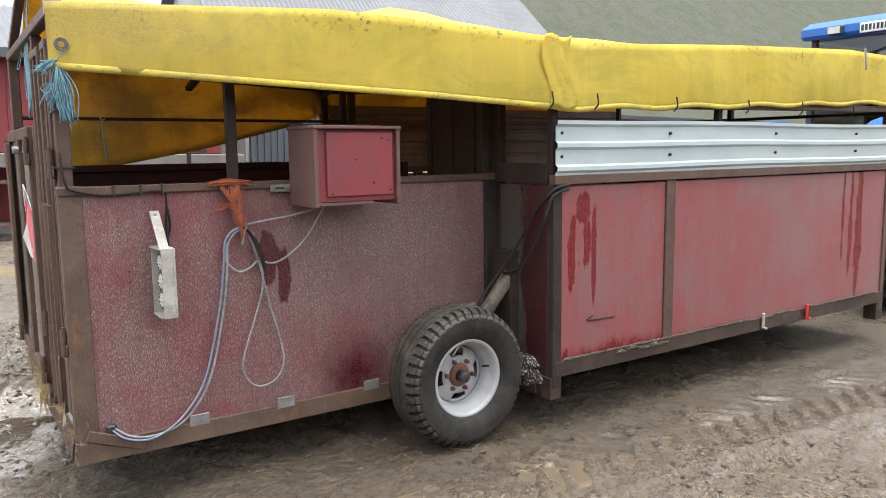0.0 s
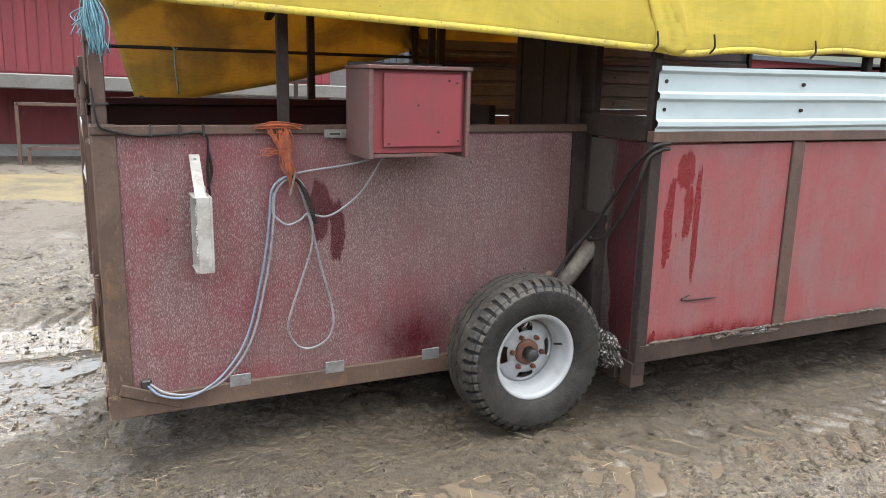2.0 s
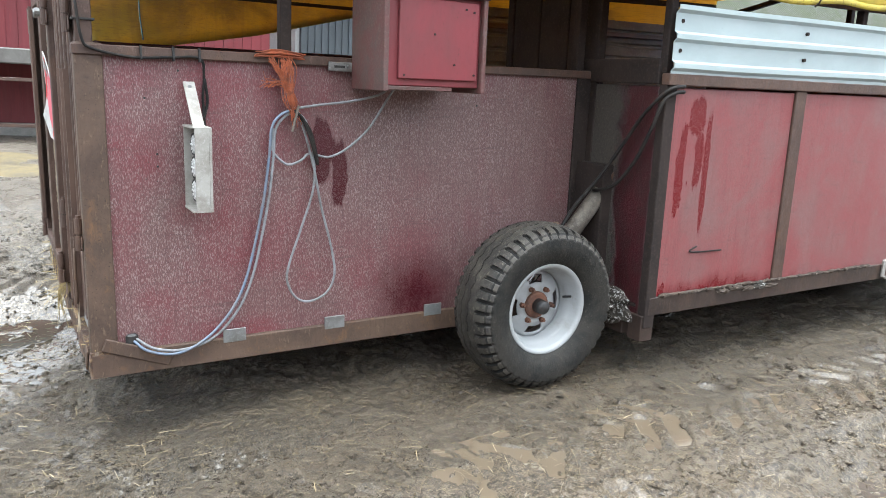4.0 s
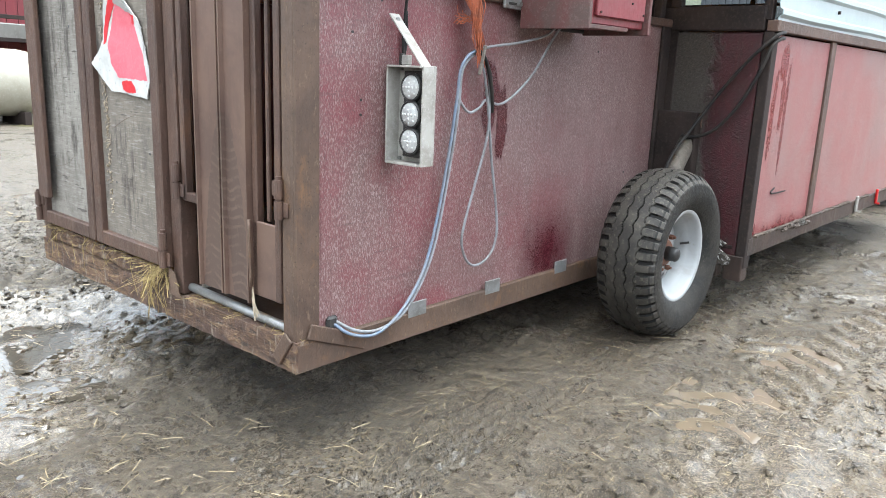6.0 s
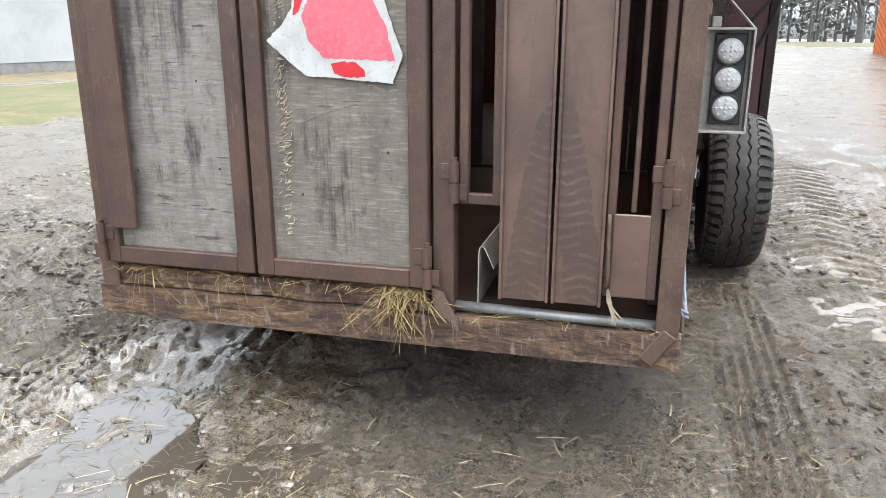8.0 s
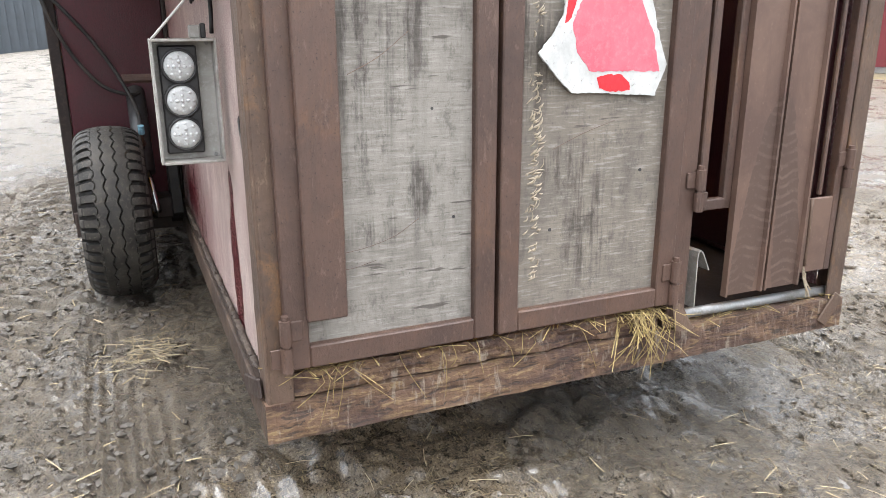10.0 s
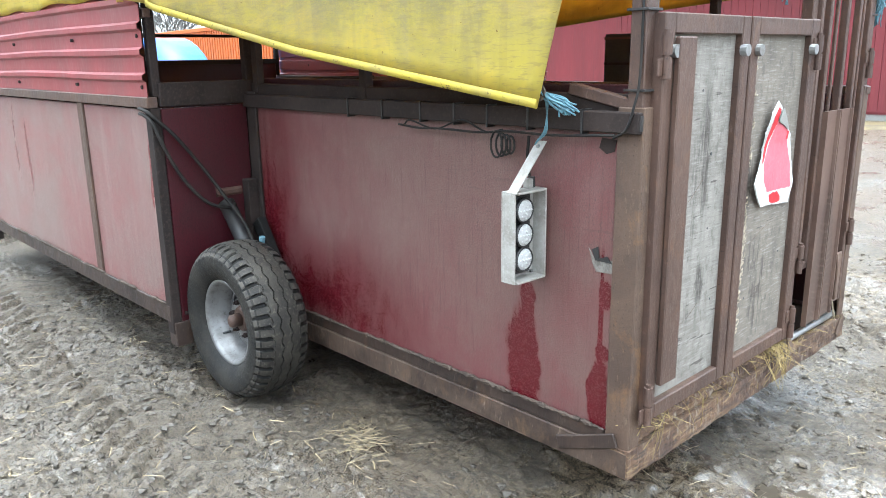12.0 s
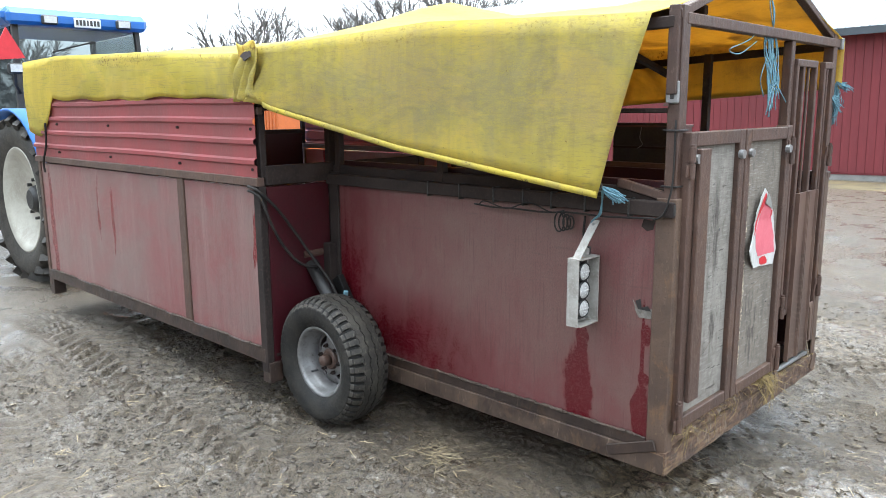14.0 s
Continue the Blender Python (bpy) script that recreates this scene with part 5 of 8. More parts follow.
# ---- yellow tarpaulin over the roof frame ----


def tarp_half(x):
    return 1.10 + 0.49 * min(1.0, max(0.0, (x + 0.05) / 2.47))


def lerp(x, table):
    for (a, va), (b, vb) in zip(table, table[1:]):
        if x <= b:
            t = (x - a) / (b - a)
            return va + (vb - va) * max(0.0, min(1.0, t))
    return table[-1][1]


LOW_A = [(-0.05, 1.915), (0.76, 1.87), (1.67, 1.82), (2.42, 1.765), (2.6, 1.76), (4.2, 1.81), (5.9, 1.87), (6.45, 1.87)]
LOW_B = [(0.28, 1.395), (1.38, 1.585), (2.30, 1.80), (2.45, 1.86), (2.9, 1.875), (3.4, 1.90), (4.2, 1.885), (5.7, 1.91), (5.85, 1.72), (6.1, 1.58), (6.45, 1.62)]
EAVE = [(-0.05, 2.20), (1.2, 2.24), (2.42, 2.165), (2.6, 2.14), (4.0, 2.22), (5.5, 2.28), (6.45, 2.26)]
RIDGE = [(-0.05, 2.55), (0.3, 2.47), (0.9, 2.41), (1.7, 2.42), (2.3, 2.56), (2.6, 2.55), (3.2, 2.43), (4.5, 2.41), (5.5, 2.44), (6.45, 2.43)]
bm = bmesh.new()
NU, rows = 150, []
for k in range(NU + 1):
    u = k / NU
    row = []
    for side in (-1, 1):
        pts = []
        # from the lower edge up to the eave and on to the ridge
        for j in range(10):
            v = j / 9
            x0 = -0.05 if side < 0 else 0.28 - 0.22 * v
            x = x0 + u * (6.38 - x0)
            lo = lerp(x, LOW_A if side < 0 else LOW_B)
            e = lerp(x, EAVE)
            z = lo + (e - lo) * v
            bulge = 0.014 * math.sin(math.pi * v) * (0.6 + 0.5 * math.sin(x * 4.1 + side))
            wr = 0.012 * noise.noise(Vector((x * 2.2, v * 0.8, side * 3.0))) + (0.012 if x > 2.4 else 0.005) * (1 - v) * noise.noise(Vector((x * 9 + v, v * 0.6, side))) + 0.003 * noise.noise(Vector((x * 30, v * 5, side)))
            bunch = (0.095 if side > 0 else 0.025) * math.exp(-((x - 2.5) / 0.12) ** 2) * math.sin(v * 7 + x * 34)
            pts.append(Vector((x + 0.4 * bunch, side * (tarp_half(x) + bulge + wr + 0.6 * bunch), z + 0.010 * math.sin(x * 9.0) * (1 - v) * (x > 2.4))))
        for j in range(1, 9):
            v = j / 8
            x0 = -0.05 if side < 0 else 0.06
            x = x0 * (1 - v) + 0.0 * v + u * (6.38 - x0 * (1 - v))
            e, r = lerp(x, EAVE), lerp(x, RIDGE)
            sag = -0.030 * math.sin(math.pi * v) * (0.5 + 0.5 * math.sin(x * 2.6))
            wr = (0.014 if x < 2.5 else 0.040) * noise.noise(Vector((x * 1.6, v * 2.5, side * 7.0))) + 0.009 * noise.noise(Vector((x * 6, v * 4, side * 5.0)))
            pts.append(Vector((x, side * tarp_half(x) * (1 - v), e + (r - e) * v + sag + wr * (1 - v))))
        row.append(pts)
    rows.append([bm.verts.new(q) for q in row[0]] + [bm.verts.new(q) for q in row[1][-2::-1]])
for a, b in zip(rows, rows[1:]):
    for i in range(len(a) - 1):
        bm.faces.new((a[i], b[i], b[i + 1], a[i + 1]))
tarp = tagged(part("tarpaulin", bm, "tarp", None, "", True), "yellow tarpaulin, grimy and creased, draped over the trailer roof", "tarpaulin")
tarp.matrix_world = pose(0, 0, 0, 0, -1.03, 0)
so = tarp.modifiers.new("thickness", "SOLIDIFY")
so.thickness = 0.003
# hem, a rolled lower edge
for side, table in ((-1, LOW_A), (1, LOW_B)):
    pts = []
    for k in range(61):
        x0, x1 = (-0.05, 6.38) if side < 0 else (0.28, 2.36)
        x = x0 + (x1 - x0) * k / 60
        pts.append((x, side * (tarp_half(x) + 0.004), lerp(x, table) + 0.010 * math.sin(x * 9.0) * (x > 2.4)))
    part("hem_cord", tube(bmesh.new(), pts, 0.0022, 6, 2), "hem", tarp, "", True)
    bm = bmesh.new()
    prev = None
    for x, y, z in pts:
        ring = [bm.verts.new((x, y + side * dy, z + dz)) for dy, dz in ((0.002, -0.002), (0.004, 0.012), (0.004, 0.030))]
        if prev:
            for i in (0, 1):
                bm.faces.new((prev[i], ring[i], ring[i + 1], prev[i + 1]))
        prev = ring
    hem = part("hem", bm, "hem", tarp, "paler welded hem band", True)
    hem.modifiers.new("thickness", "SOLIDIFY").thickness = 0.003

# gathered fold where the two sheets meet, with a torn hole at its top
for side, z0, z1 in ((1, 1.87, 2.20), (-1, 1.77, 2.17)):
    bm = bmesh.new()
    grid = []
    for i in range(13):
        u = i / 12
        col = []
        for k in range(19):
            w = k / 18
            x = 2.37 + 0.20 * u + 0.035 * math.sin(w * 5.0 + 1.0)
            out = (0.030 if side > 0 else 0.005) * abs(math.sin(u * math.pi * 2.0 + w * 2.2)) * (1 - 0.3 * w) + (0.012 if side > 0 else 0.004) * noise.noise(Vector((u * 4, w * 6, side * 2.0)))
            col.append(bm.verts.new((x, side * (tarp_half(2.47) + 0.012 + out), z0 + (z1 - z0) * w + 0.012 * math.sin(u * 7))))
        grid.append(col)
    for a, b in zip(grid, grid[1:]):
        for k in range(18):
            bm.faces.new((a[k], b[k], b[k + 1], a[k + 1]))
    fold = part("gathered_fold", bm, "tarp", tarp, "crumpled fold of the sheet", True)
    fold.modifiers.new("thickness", "SOLIDIFY").thickness = 0.003
bm = bmesh.new()
rim_ = [(2.34, 2.10), (2.38, 2.155), (2.44, 2.165), (2.50, 2.15), (2.53, 2.11), (2.47, 2.095), (2.42, 2.06), (2.38, 2.085)]
vs = [bm.verts.new((2.44 + (x - 2.44) * 0.62, 1.640 - 0.3 * (z - 2.11), 2.12 + (z - 2.11) * 0.6)) for x, z in rim_]
bm.faces.new(vs)
r = bmesh.ops.extrude_face_region(bm, geom=bm.faces[:])
bmesh.ops.translate(bm, vec=(0, -0.008, 0.0), verts=[q for q in r["geom"] if isinstance(q, bmesh.types.BMVert)])
part("torn_hole", bm, "dark_steel", tarp, "dark torn hole in the fold")

# ---- fittings on the trailer ----


def at(x, y, z):
    """A place of the yard in the trailer's own frame."""
    return Vector((x, y, z - 0.018 * x))


def line(name, pts, r, material, parent, label="", steps=5, sides=7):
    return part(name, tube(bmesh.new(), [at(*q) for q in pts], r, sides, steps), material, parent, label, True)


# switch box on the near side
swb = part("switch_box", box(bmesh.new(), 1.085, 1.535, -1.345, -1.06, 1.285, 1.655, 0.004), "box_red", trailer, "red wooden switch box with a lift-off front")
for dims in ((1.062, 1.085, -1.372, -1.05, 1.262, 1.668), (1.535, 1.556, -1.372, -1.05, 1.262, 1.668)):
    boxed("end_board", dims, "box_edge", swb, "", 0.003)
boxed("lid", (1.055, 1.562, -1.38, -1.045, 1.655, 1.672), "box_edge", swb, "", 0.003)
boxed("front_board", (1.135, 1.515, -1.362, -1.346, 1.315, 1.64), "box_red", swb, "", 0.003)
boxed("lower_strip", (1.09, 1.40, -1.352, -1.33, 1.268, 1.284), "box_edge", swb, "", 0.002)
for x, z in ((1.49, 1.60), (1.50, 1.34), (1.40, 1.38), (1.45, 1.61), (1.30, 1.50), (1.16, 1.33)):
    part("screw", tube(bmesh.new(), [(x, -1.366, z), (x, -1.358, z)], 0.005, 7, 0), "dark_steel", swb)
# box is open here; an added black sheet stands for its dark inside
boxed("back_panel", (1.07, 1.55, -1.06, -1.046, 1.27, 1.69), "black", swb, "black sheet in place of the open box's shaded inside", 0.003)
boxed("back_strip", (1.07, 1.55, -1.046, -1.036, 1.50, 1.515), "dark_steel", swb, "", 0.002)
part("loose_wire", tube(bmesh.new(), [(1.30, -1.03, 1.66), (1.31, -1.025, 1.58), (1.29, -1.03, 1.53), (1.33, -1.03, 1.50)], 0.003, 6, 4), "cable_grey", swb, "", True)
boxed("bracket", (0.955, 1.09, -1.052, -1.040, 1.335, 1.375), "galv", trailer, "slotted galvanised bracket", 0.003)
boxed("bracket_slot", (0.98, 1.03, -1.0535, -1.0518, 1.35, 1.36), "black", trailer, "", 0.0)
for x in (1.045, 1.072):
    part("bracket_bolt", tube(bmesh.new(), [(x, -1.066, 1.355), (x, -1.05, 1.355)], 0.009, 6, 0), "galv", trailer)

# cable tied up on the side board, and its loop
cable = line("cable", [(0.781, -1.06, 1.18), (0.73, -1.062, 1.154), (0.696, -1.06, 1.102), (0.686, -1.055, 0.988), (0.664, -1.05, 0.814), (0.622, -1.05, 0.612), (0.576, -1.05, 0.441),
                       (0.514, -1.055, 0.319), (0.411, -1.06, 0.211), (0.286, -1.065, 0.154), (0.169, -1.06, 0.175), (0.11, -1.02, 0.222)], 0.0062, "cable_blue", trailer, "blue-grey cable hanging down the side")
line("cable", [(0.80, -1.05, 1.175), (0.75, -1.05, 1.145), (0.715, -1.05, 1.09), (0.705, -1.05, 0.97), (0.685, -1.045, 0.80), (0.645, -1.045, 0.60), (0.60, -1.045, 0.43),
               (0.535, -1.045, 0.30), (0.43, -1.055, 0.20), (0.30, -1.06, 0.165), (0.19, -1.06, 0.185), (0.12, -1.02, 0.228)], 0.0062, "cable_grey", trailer)
line("cable", [(0.805, -1.055, 1.179), (0.852, -1.06, 1.124), (0.88, -1.06, 1.018), (0.888, -1.05, 0.851), (0.836, -1.045, 0.675), (0.78, -1.045, 0.516), (0.765, -1.045, 0.426), (0.806, -1.045, 0.344),
               (0.874, -1.045, 0.32), (0.955, -1.045, 0.356), (0.992, -1.045, 0.439), (0.976, -1.045, 0.566), (0.924, -1.05, 0.758), (0.884, -1.055, 0.942), (0.839, -1.06, 1.095), (0.805, -1.06, 1.17)], 0.0056, "cable_grey", trailer, "pale grey cable loop")
line("cable", [(0.79, -1.07, 1.18), (0.83, -1.075, 1.14), (0.87, -1.075, 1.04), (0.90, -1.06, 0.95), (0.895, -1.06, 0.99), (0.86, -1.07, 1.10), (0.80, -1.07, 1.17)], 0.0075, "hose", trailer)
line("cable", [(0.79, -1.06, 1.185), (0.898, -1.06, 1.204), (1.055, -1.07, 1.228), (1.174, -1.10, 1.262), (1.22, -1.12, 1.30)], 0.0056, "cable_grey", trailer)
line("cable", [(0.706, -1.05, 1.10), (0.700, -1.05, 1.02), (0.716, -1.05, 0.985), (0.769, -1.05, 0.946), (0.83, -1.05, 0.965), (0.87, -1.05, 0.995), (0.954, -1.05, 0.979), (1.035, -1.06, 1.016), (1.134, -1.08, 1.108), (1.215, -1.11, 1.25), (1.24, -1.13, 1.30)], 0.0056, "cable_grey", trailer)
line("rail_cable", [(-0.03, -1.04, 1.55), (-0.016, -1.045, 1.416), (0.02, -1.045, 1.378), (0.16, -1.045, 1.356), (0.30, -1.043, 1.365), (0.41, -1.043, 1.368), (0.428, -1.03, 1.30), (0.422, -1.026, 1.2), (0.43, -1.03, 1.05)], 0.0055, "hose", trailer)
for x in (0.19, 0.31, 0.41):
    part("cable_tie", box(bmesh.new(), x - 0.004, x + 0.004, -1.05, -1.03, 1.345, 1.40, 0.001), "black", trailer)
boxed("cable_gland", (0.085, 0.135, -1.03, -1.013, 0.195, 0.245), "black", trailer, "black hole edge for the cable", 0.01)

# orange baler twine round the rail
rnd = random.Random(12)
bm = bmesh.new()
for k in range(54):
    way = k % 3
    top_ = Vector(((0.67, 0.72, 0.745)[way] + rnd.gauss(0, 0.007), -1.05 - rnd.random() * 0.015, 1.385 + rnd.gauss(0, 0.008)))
    knot = Vector(((0.725, 0.728, 0.755)[way] + rnd.gauss(0, 0.008), -1.065 - rnd.random() * 0.015, (1.30, 1.29, 1.31)[way] + rnd.gauss(0, 0.012)))
    low = Vector((0.752 + rnd.gauss(0, 0.014), -1.065 - rnd.random() * 0.02, 1.225 + rnd.gauss(0, 0.012)))
    end_ = Vector((0.775 + rnd.gauss(0, 0.013), -1.07, 1.165 + rnd.gauss(0, 0.03)))
    tube(bm, [top_, (top_ + knot) / 2 + Vector((rnd.gauss(0, 0.008), -0.008, 0)), knot, low, end_], 0.0017, 4, 3)
for k in range(10):
    a = Vector((0.68 + rnd.gauss(0, 0.01), -1.06, 1.285 + rnd.gauss(0, 0.01)))
    tube(bm, [Vector((0.73, -1.07, 1.29 + rnd.gauss(0, 0.01))), a, a + Vector((-0.03 + rnd.gauss(0, 0.012), 0, rnd.gauss(0, 0.012)))], 0.0015, 4, 3)
for k in range(16):
    z = 1.40 + rnd.uniform(-0.01, 0.012)
    tube(bm, [(0.60 + rnd.random() * 0.05, -1.04 - rnd.random() * 0.02, z), (0.70, -1.05 - rnd.random() * 0.02, z + rnd.uniform(0, 0.015)), (0.80 + rnd.random() * 0.03, -1.03 - rnd.random() * 0.02, z)], 0.0028, 4, 3)
tagged(part("baler_twine", bm, "twine_orange"), "frayed orange baler twine tied round the top rail", "twine", kind="stuff")
bm = bmesh.new()
beam(bm, (0.785, -1.085, 1.20), (0.758, -1.085, 1.09), 0.014, 0.008, 0.002)
tagged(part("tie_stick", bm, "grey_wood"), "short pale wooden stick in the cable tie", "stick")

# small galvanised plates on the bottom rail
for x in (0.53, 1.0, 1.53):
    boxed("clip_plate", (x - 0.05, x + 0.05, -1.036, -1.029, 0.155, 0.215), "galv", trailer, "dull galvanised clip plate", 0.002)

# three-lamp rear lights on both sides


def rear_light(s):
    lamp = part("rear_light", box(bmesh.new(), 0.40, 0.412, *sorted((s * 1.03, s * 1.20)), 0.765, 1.10, 0.002), "lamp_grey", trailer, "grey steel housing with three round lamps")
    for dims in ((0.347, 0.40, *sorted((s * 1.193, s * 1.20)), 0.765, 1.10), (0.34, 0.40, *sorted((s * 1.03, s * 1.037)), 0.765, 1.10),
                 (0.335, 0.40, *sorted((s * 1.037, s * 1.193)), 1.093, 1.10), (0.335, 0.40, *sorted((s * 1.037, s * 1.193)), 0.765, 0.772)):
        boxed("housing_side", dims, "lamp_grey", lamp, "", 0.001)
    barred("hanger", (0.365, s * 1.197, 1.095), (0.365, s * 1.035, 1.268), 0.045, 0.005, "lamp_grey", lamp, "pale steel strap", 0.001)
    part("bolt", tube(bmesh.new(), [(0.365, s * 1.035, 1.25), (0.365, s * 1.06, 1.25)], 0.008, 6, 0), "galv", lamp)
    boxed("lamp_base", (0.375, 0.40, *sorted((s * 1.080, s * 1.180)), 0.790, 1.082), "black", lamp, "", 0.004)
    for z in (1.028, 0.937, 0.846):
        place = Matrix.Translation((0.374, s * 1.13, z)) @ Matrix.Rotation(radians(-90), 4, "Z")
        part("lamp", revolve(bmesh.new(), [(0.0, 0.0), (0.047, 0.0), (0.048, -0.012), (0.043, -0.020), (0.040, -0.014)], 28, place), "black", lamp, "", True)
        part("lens", revolve(bmesh.new(), [(0.041, -0.013), (0.036, -0.019), (0.022, -0.023), (0.0, -0.024)], 28, place), "lens", lamp, "clear ribbed lamp lens", True)
        for k in range(13):
            rr, a = (0.0, 0) if k == 0 else ((0.014, k * 2 * math.pi / 4) if k < 5 else (0.029, k * 2 * math.pi / 8))
            q = Vector((rr * math.cos(a), -0.021 if rr < 0.02 else -0.017, rr * math.sin(a)))
            part("led", tube(bmesh.new(), [place @ q, place @ (q + Vector((0, -0.006, 0)))], lambda u: 0.0065 * (1 - 0.5 * u), 8, 0), "led", lamp, "", True)
    boxed("connector", (0.375, 0.402, *sorted((s * 1.065, s * 1.095)), 1.10, 1.135), "lamp_grey", lamp, "", 0.004)
    boxed("plug", (0.378, 0.40, *sorted((s * 1.05, s * 1.064)), 1.10, 1.14), "black", lamp, "", 0.003)
    for y, z in ((1.185, 1.088), (1.05, 1.088), (1.05, 0.78)):
        part("bolt", tube(bmesh.new(), [(0.40, s * y, z), (0.389, s * y, z)], 0.006, 6, 0), "galv", lamp)
    line("lamp_cable", [(0.42, s * 1.03, 1.12), (0.44, s * 1.025, 1.2), (0.43, s * 1.03, 1.29)], 0.006, "hose", lamp)


rear_light(-1)
rear_light(1)

# cables, straps and tears on the far side
line("rail_cable", [(1.13, 1.06, 1.311), (1.0, 1.058, 1.30), (0.867, 1.058, 1.302), (0.66, 1.058, 1.296), (0.5, 1.056, 1.305), (0.3, 1.056, 1.30), (0.044, 1.056, 1.31)], 0.005, "hose", trailer)
line("rail_cable", [(1.10, 1.055, 1.31), (1.05, 1.06, 1.33), (0.9, 1.06, 1.30), (0.75, 1.06, 1.34), (0.62, 1.06, 1.30), (0.54, 1.05, 1.31)], 0.004, "hose", trailer)
bm = bmesh.new()
for k in range(4):
    r = 0.024 + 0.004 * k
    tube(bm, [at(0.50 + 0.02 * k + r * 0.8 * math.cos(a), 1.052 + 0.004 * k, 1.255 + r * 1.35 * math.sin(a)) for a in (0.4 + 2 * math.pi * j / 9 for j in range(10))], 0.0045, 5, 3)
part("cable_coil", bm, "hose", trailer, "small coil of dark cable", True)
line("post_cable", [(0.05, 1.055, 1.30), (0.0, 1.06, 1.33), (-0.02, 1.05, 1.40), (-0.025, 1.03, 1.5), (-0.02, 1.02, 1.75)], 0.0045, "hose", trailer)
for x in (0.18, 0.42, 0.62, 0.8, 1.0, 1.25, 1.5):
    boxed("strap", (x - 0.004, x + 0.004, 0.99, 1.056, 1.305, 1.39), "black", trailer, "", 0.001)
boxed("open_end", (-0.0425, -0.0395, 1.008, 1.042, 1.325, 1.375), "black", trailer, "", 0.0)
barred("short_tube", (0.27, 0.99, 1.455), (0.01, 1.0, 1.405), 0.04, 0.04, "rust", trailer)


def torn(name, pts, y, material, parent, label):
    bm = bmesh.new()
    bm.faces.new([bm.verts.new((x, y, z)) for x, z in pts])
    r = bmesh.ops.extrude_face_region(bm, geom=bm.faces[:])
    bmesh.ops.translate(bm, vec=(0, 0.002, 0), verts=[q for q in r["geom"] if isinstance(q, bmesh.types.BMVert)])
    return part(name, bm, material, parent, label)


torn("torn_patch", [(0.16, 0.905), (0.135, 0.868), (0.055, 0.873), (0.052, 0.825), (0.125, 0.822), (0.14, 0.845)], 1.0135, "grey_wood", trailer, "torn patch of bare plywood")
torn("tear_hole", [(0.145, 0.90), (0.118, 0.915), (0.112, 0.872), (0.08, 0.885), (0.06, 0.862), (0.128, 0.864)], 1.0165, "black", trailer, "dark hole in the board")
torn("torn_patch", [(0.06, 1.29), (0.12, 1.295), (0.13, 1.26), (0.10, 1.24), (0.07, 1.25)], 1.0135, "dark_steel", trailer, "torn dark patch in the board")

# latch plate on the tall post
bm = bmesh.new()
box(bm, -0.035, 0.03, 1.022, 1.034, 1.82, 1.92, 0.006)
part("latch_plate", bm, "galv", trailer, "dull galvanised latch plate")
boxed("latch_slot", (-0.012, 0.006, 1.0345, 1.036, 1.84, 1.90), "black", trailer, "", 0.0)
boxed("latch_slot", (0.005, 0.03, 1.034, 1.045, 1.81, 1.822), "rust", trailer, "", 0.0)
barred("post_sleeve", (0.0, 1.0, 1.86), (0.0, 1.0, 2.24), 0.085, 0.05, "rust", trailer)
for z in (1.45, 1.70):
    boxed("post_tie", (-0.045, 0.035, 0.945, 1.03, z, z + 0.008), "black", trailer, "", 0.001)
    boxed("post_tie", (-0.045, 0.035, -1.03, -0.945, z + 0.03, z + 0.038), "black", trailer, "", 0.001)
bm = bmesh.new()
box(bm, -0.05, 0.02, -1.09, -1.05, 2.15, 2.22, 0.004)
part("corner_bracket", bm, "galv", trailer, "galvanised corner bracket")

# hydraulic hoses from the panel's corner down to the rams
for s in (-1, 1):
    line("hose", [(2.56, s * 1.588, 1.378), (2.50, s * 1.592, 1.372), (2.45, s * 1.575, 1.345), (2.42, s * 1.48, 1.24), (2.41, s * 1.36, 1.08), (2.36, s * 1.26, 0.90), (2.26, s * 1.2, 0.74), (2.15, s * 1.2, 0.58)], 0.0095, "hose", trailer, "black hydraulic hose, muddy", 6, 9)
    line("hose", [(2.56, s * 1.588, 1.352), (2.50, s * 1.592, 1.345), (2.44, s * 1.575, 1.30), (2.42, s * 1.53, 1.16), (2.41, s * 1.45, 1.00), (2.39, s * 1.34, 0.87), (2.38, s * 1.22, 0.83), (2.40, s * 1.18, 0.84)], 0.0095, "hose", trailer, "", 6, 9)
    part("ram_fitting", tube(bmesh.new(), [at(2.16, s * 1.2, 0.60), at(2.13, s * 1.22, 0.66)], 0.02, 8, 0), "rail", trailer)
part("hose_plug", tube(bmesh.new(), [at(2.11, 1.2, 0.66), at(2.10, 1.2, 0.70)], 0.016, 8, 0), "rope_blue", trailer, "small blue plug")

# hooks under the front panels and the scratch mark
for x, mat in ((4.53, "lamp_grey"), (5.1, "lamp_red")):
    bm = bmesh.new()
    box(bm, x - 0.014, x + 0.014, -1.596, -1.577, 0.20, 0.315, 0.006)
    box(bm, x - 0.011, x + 0.011, -1.618, -1.596, 0.195, 0.212, 0.004)
    part("side_hook", bm, mat, trailer, "painted steel hook on the sill")
line("scratch_wire", [(2.80, -1.562, 0.575), (2.745, -1.564, 0.553), (2.80, -1.564, 0.545), (2.99, -1.562, 0.545)], 0.004, "hose", trailer)

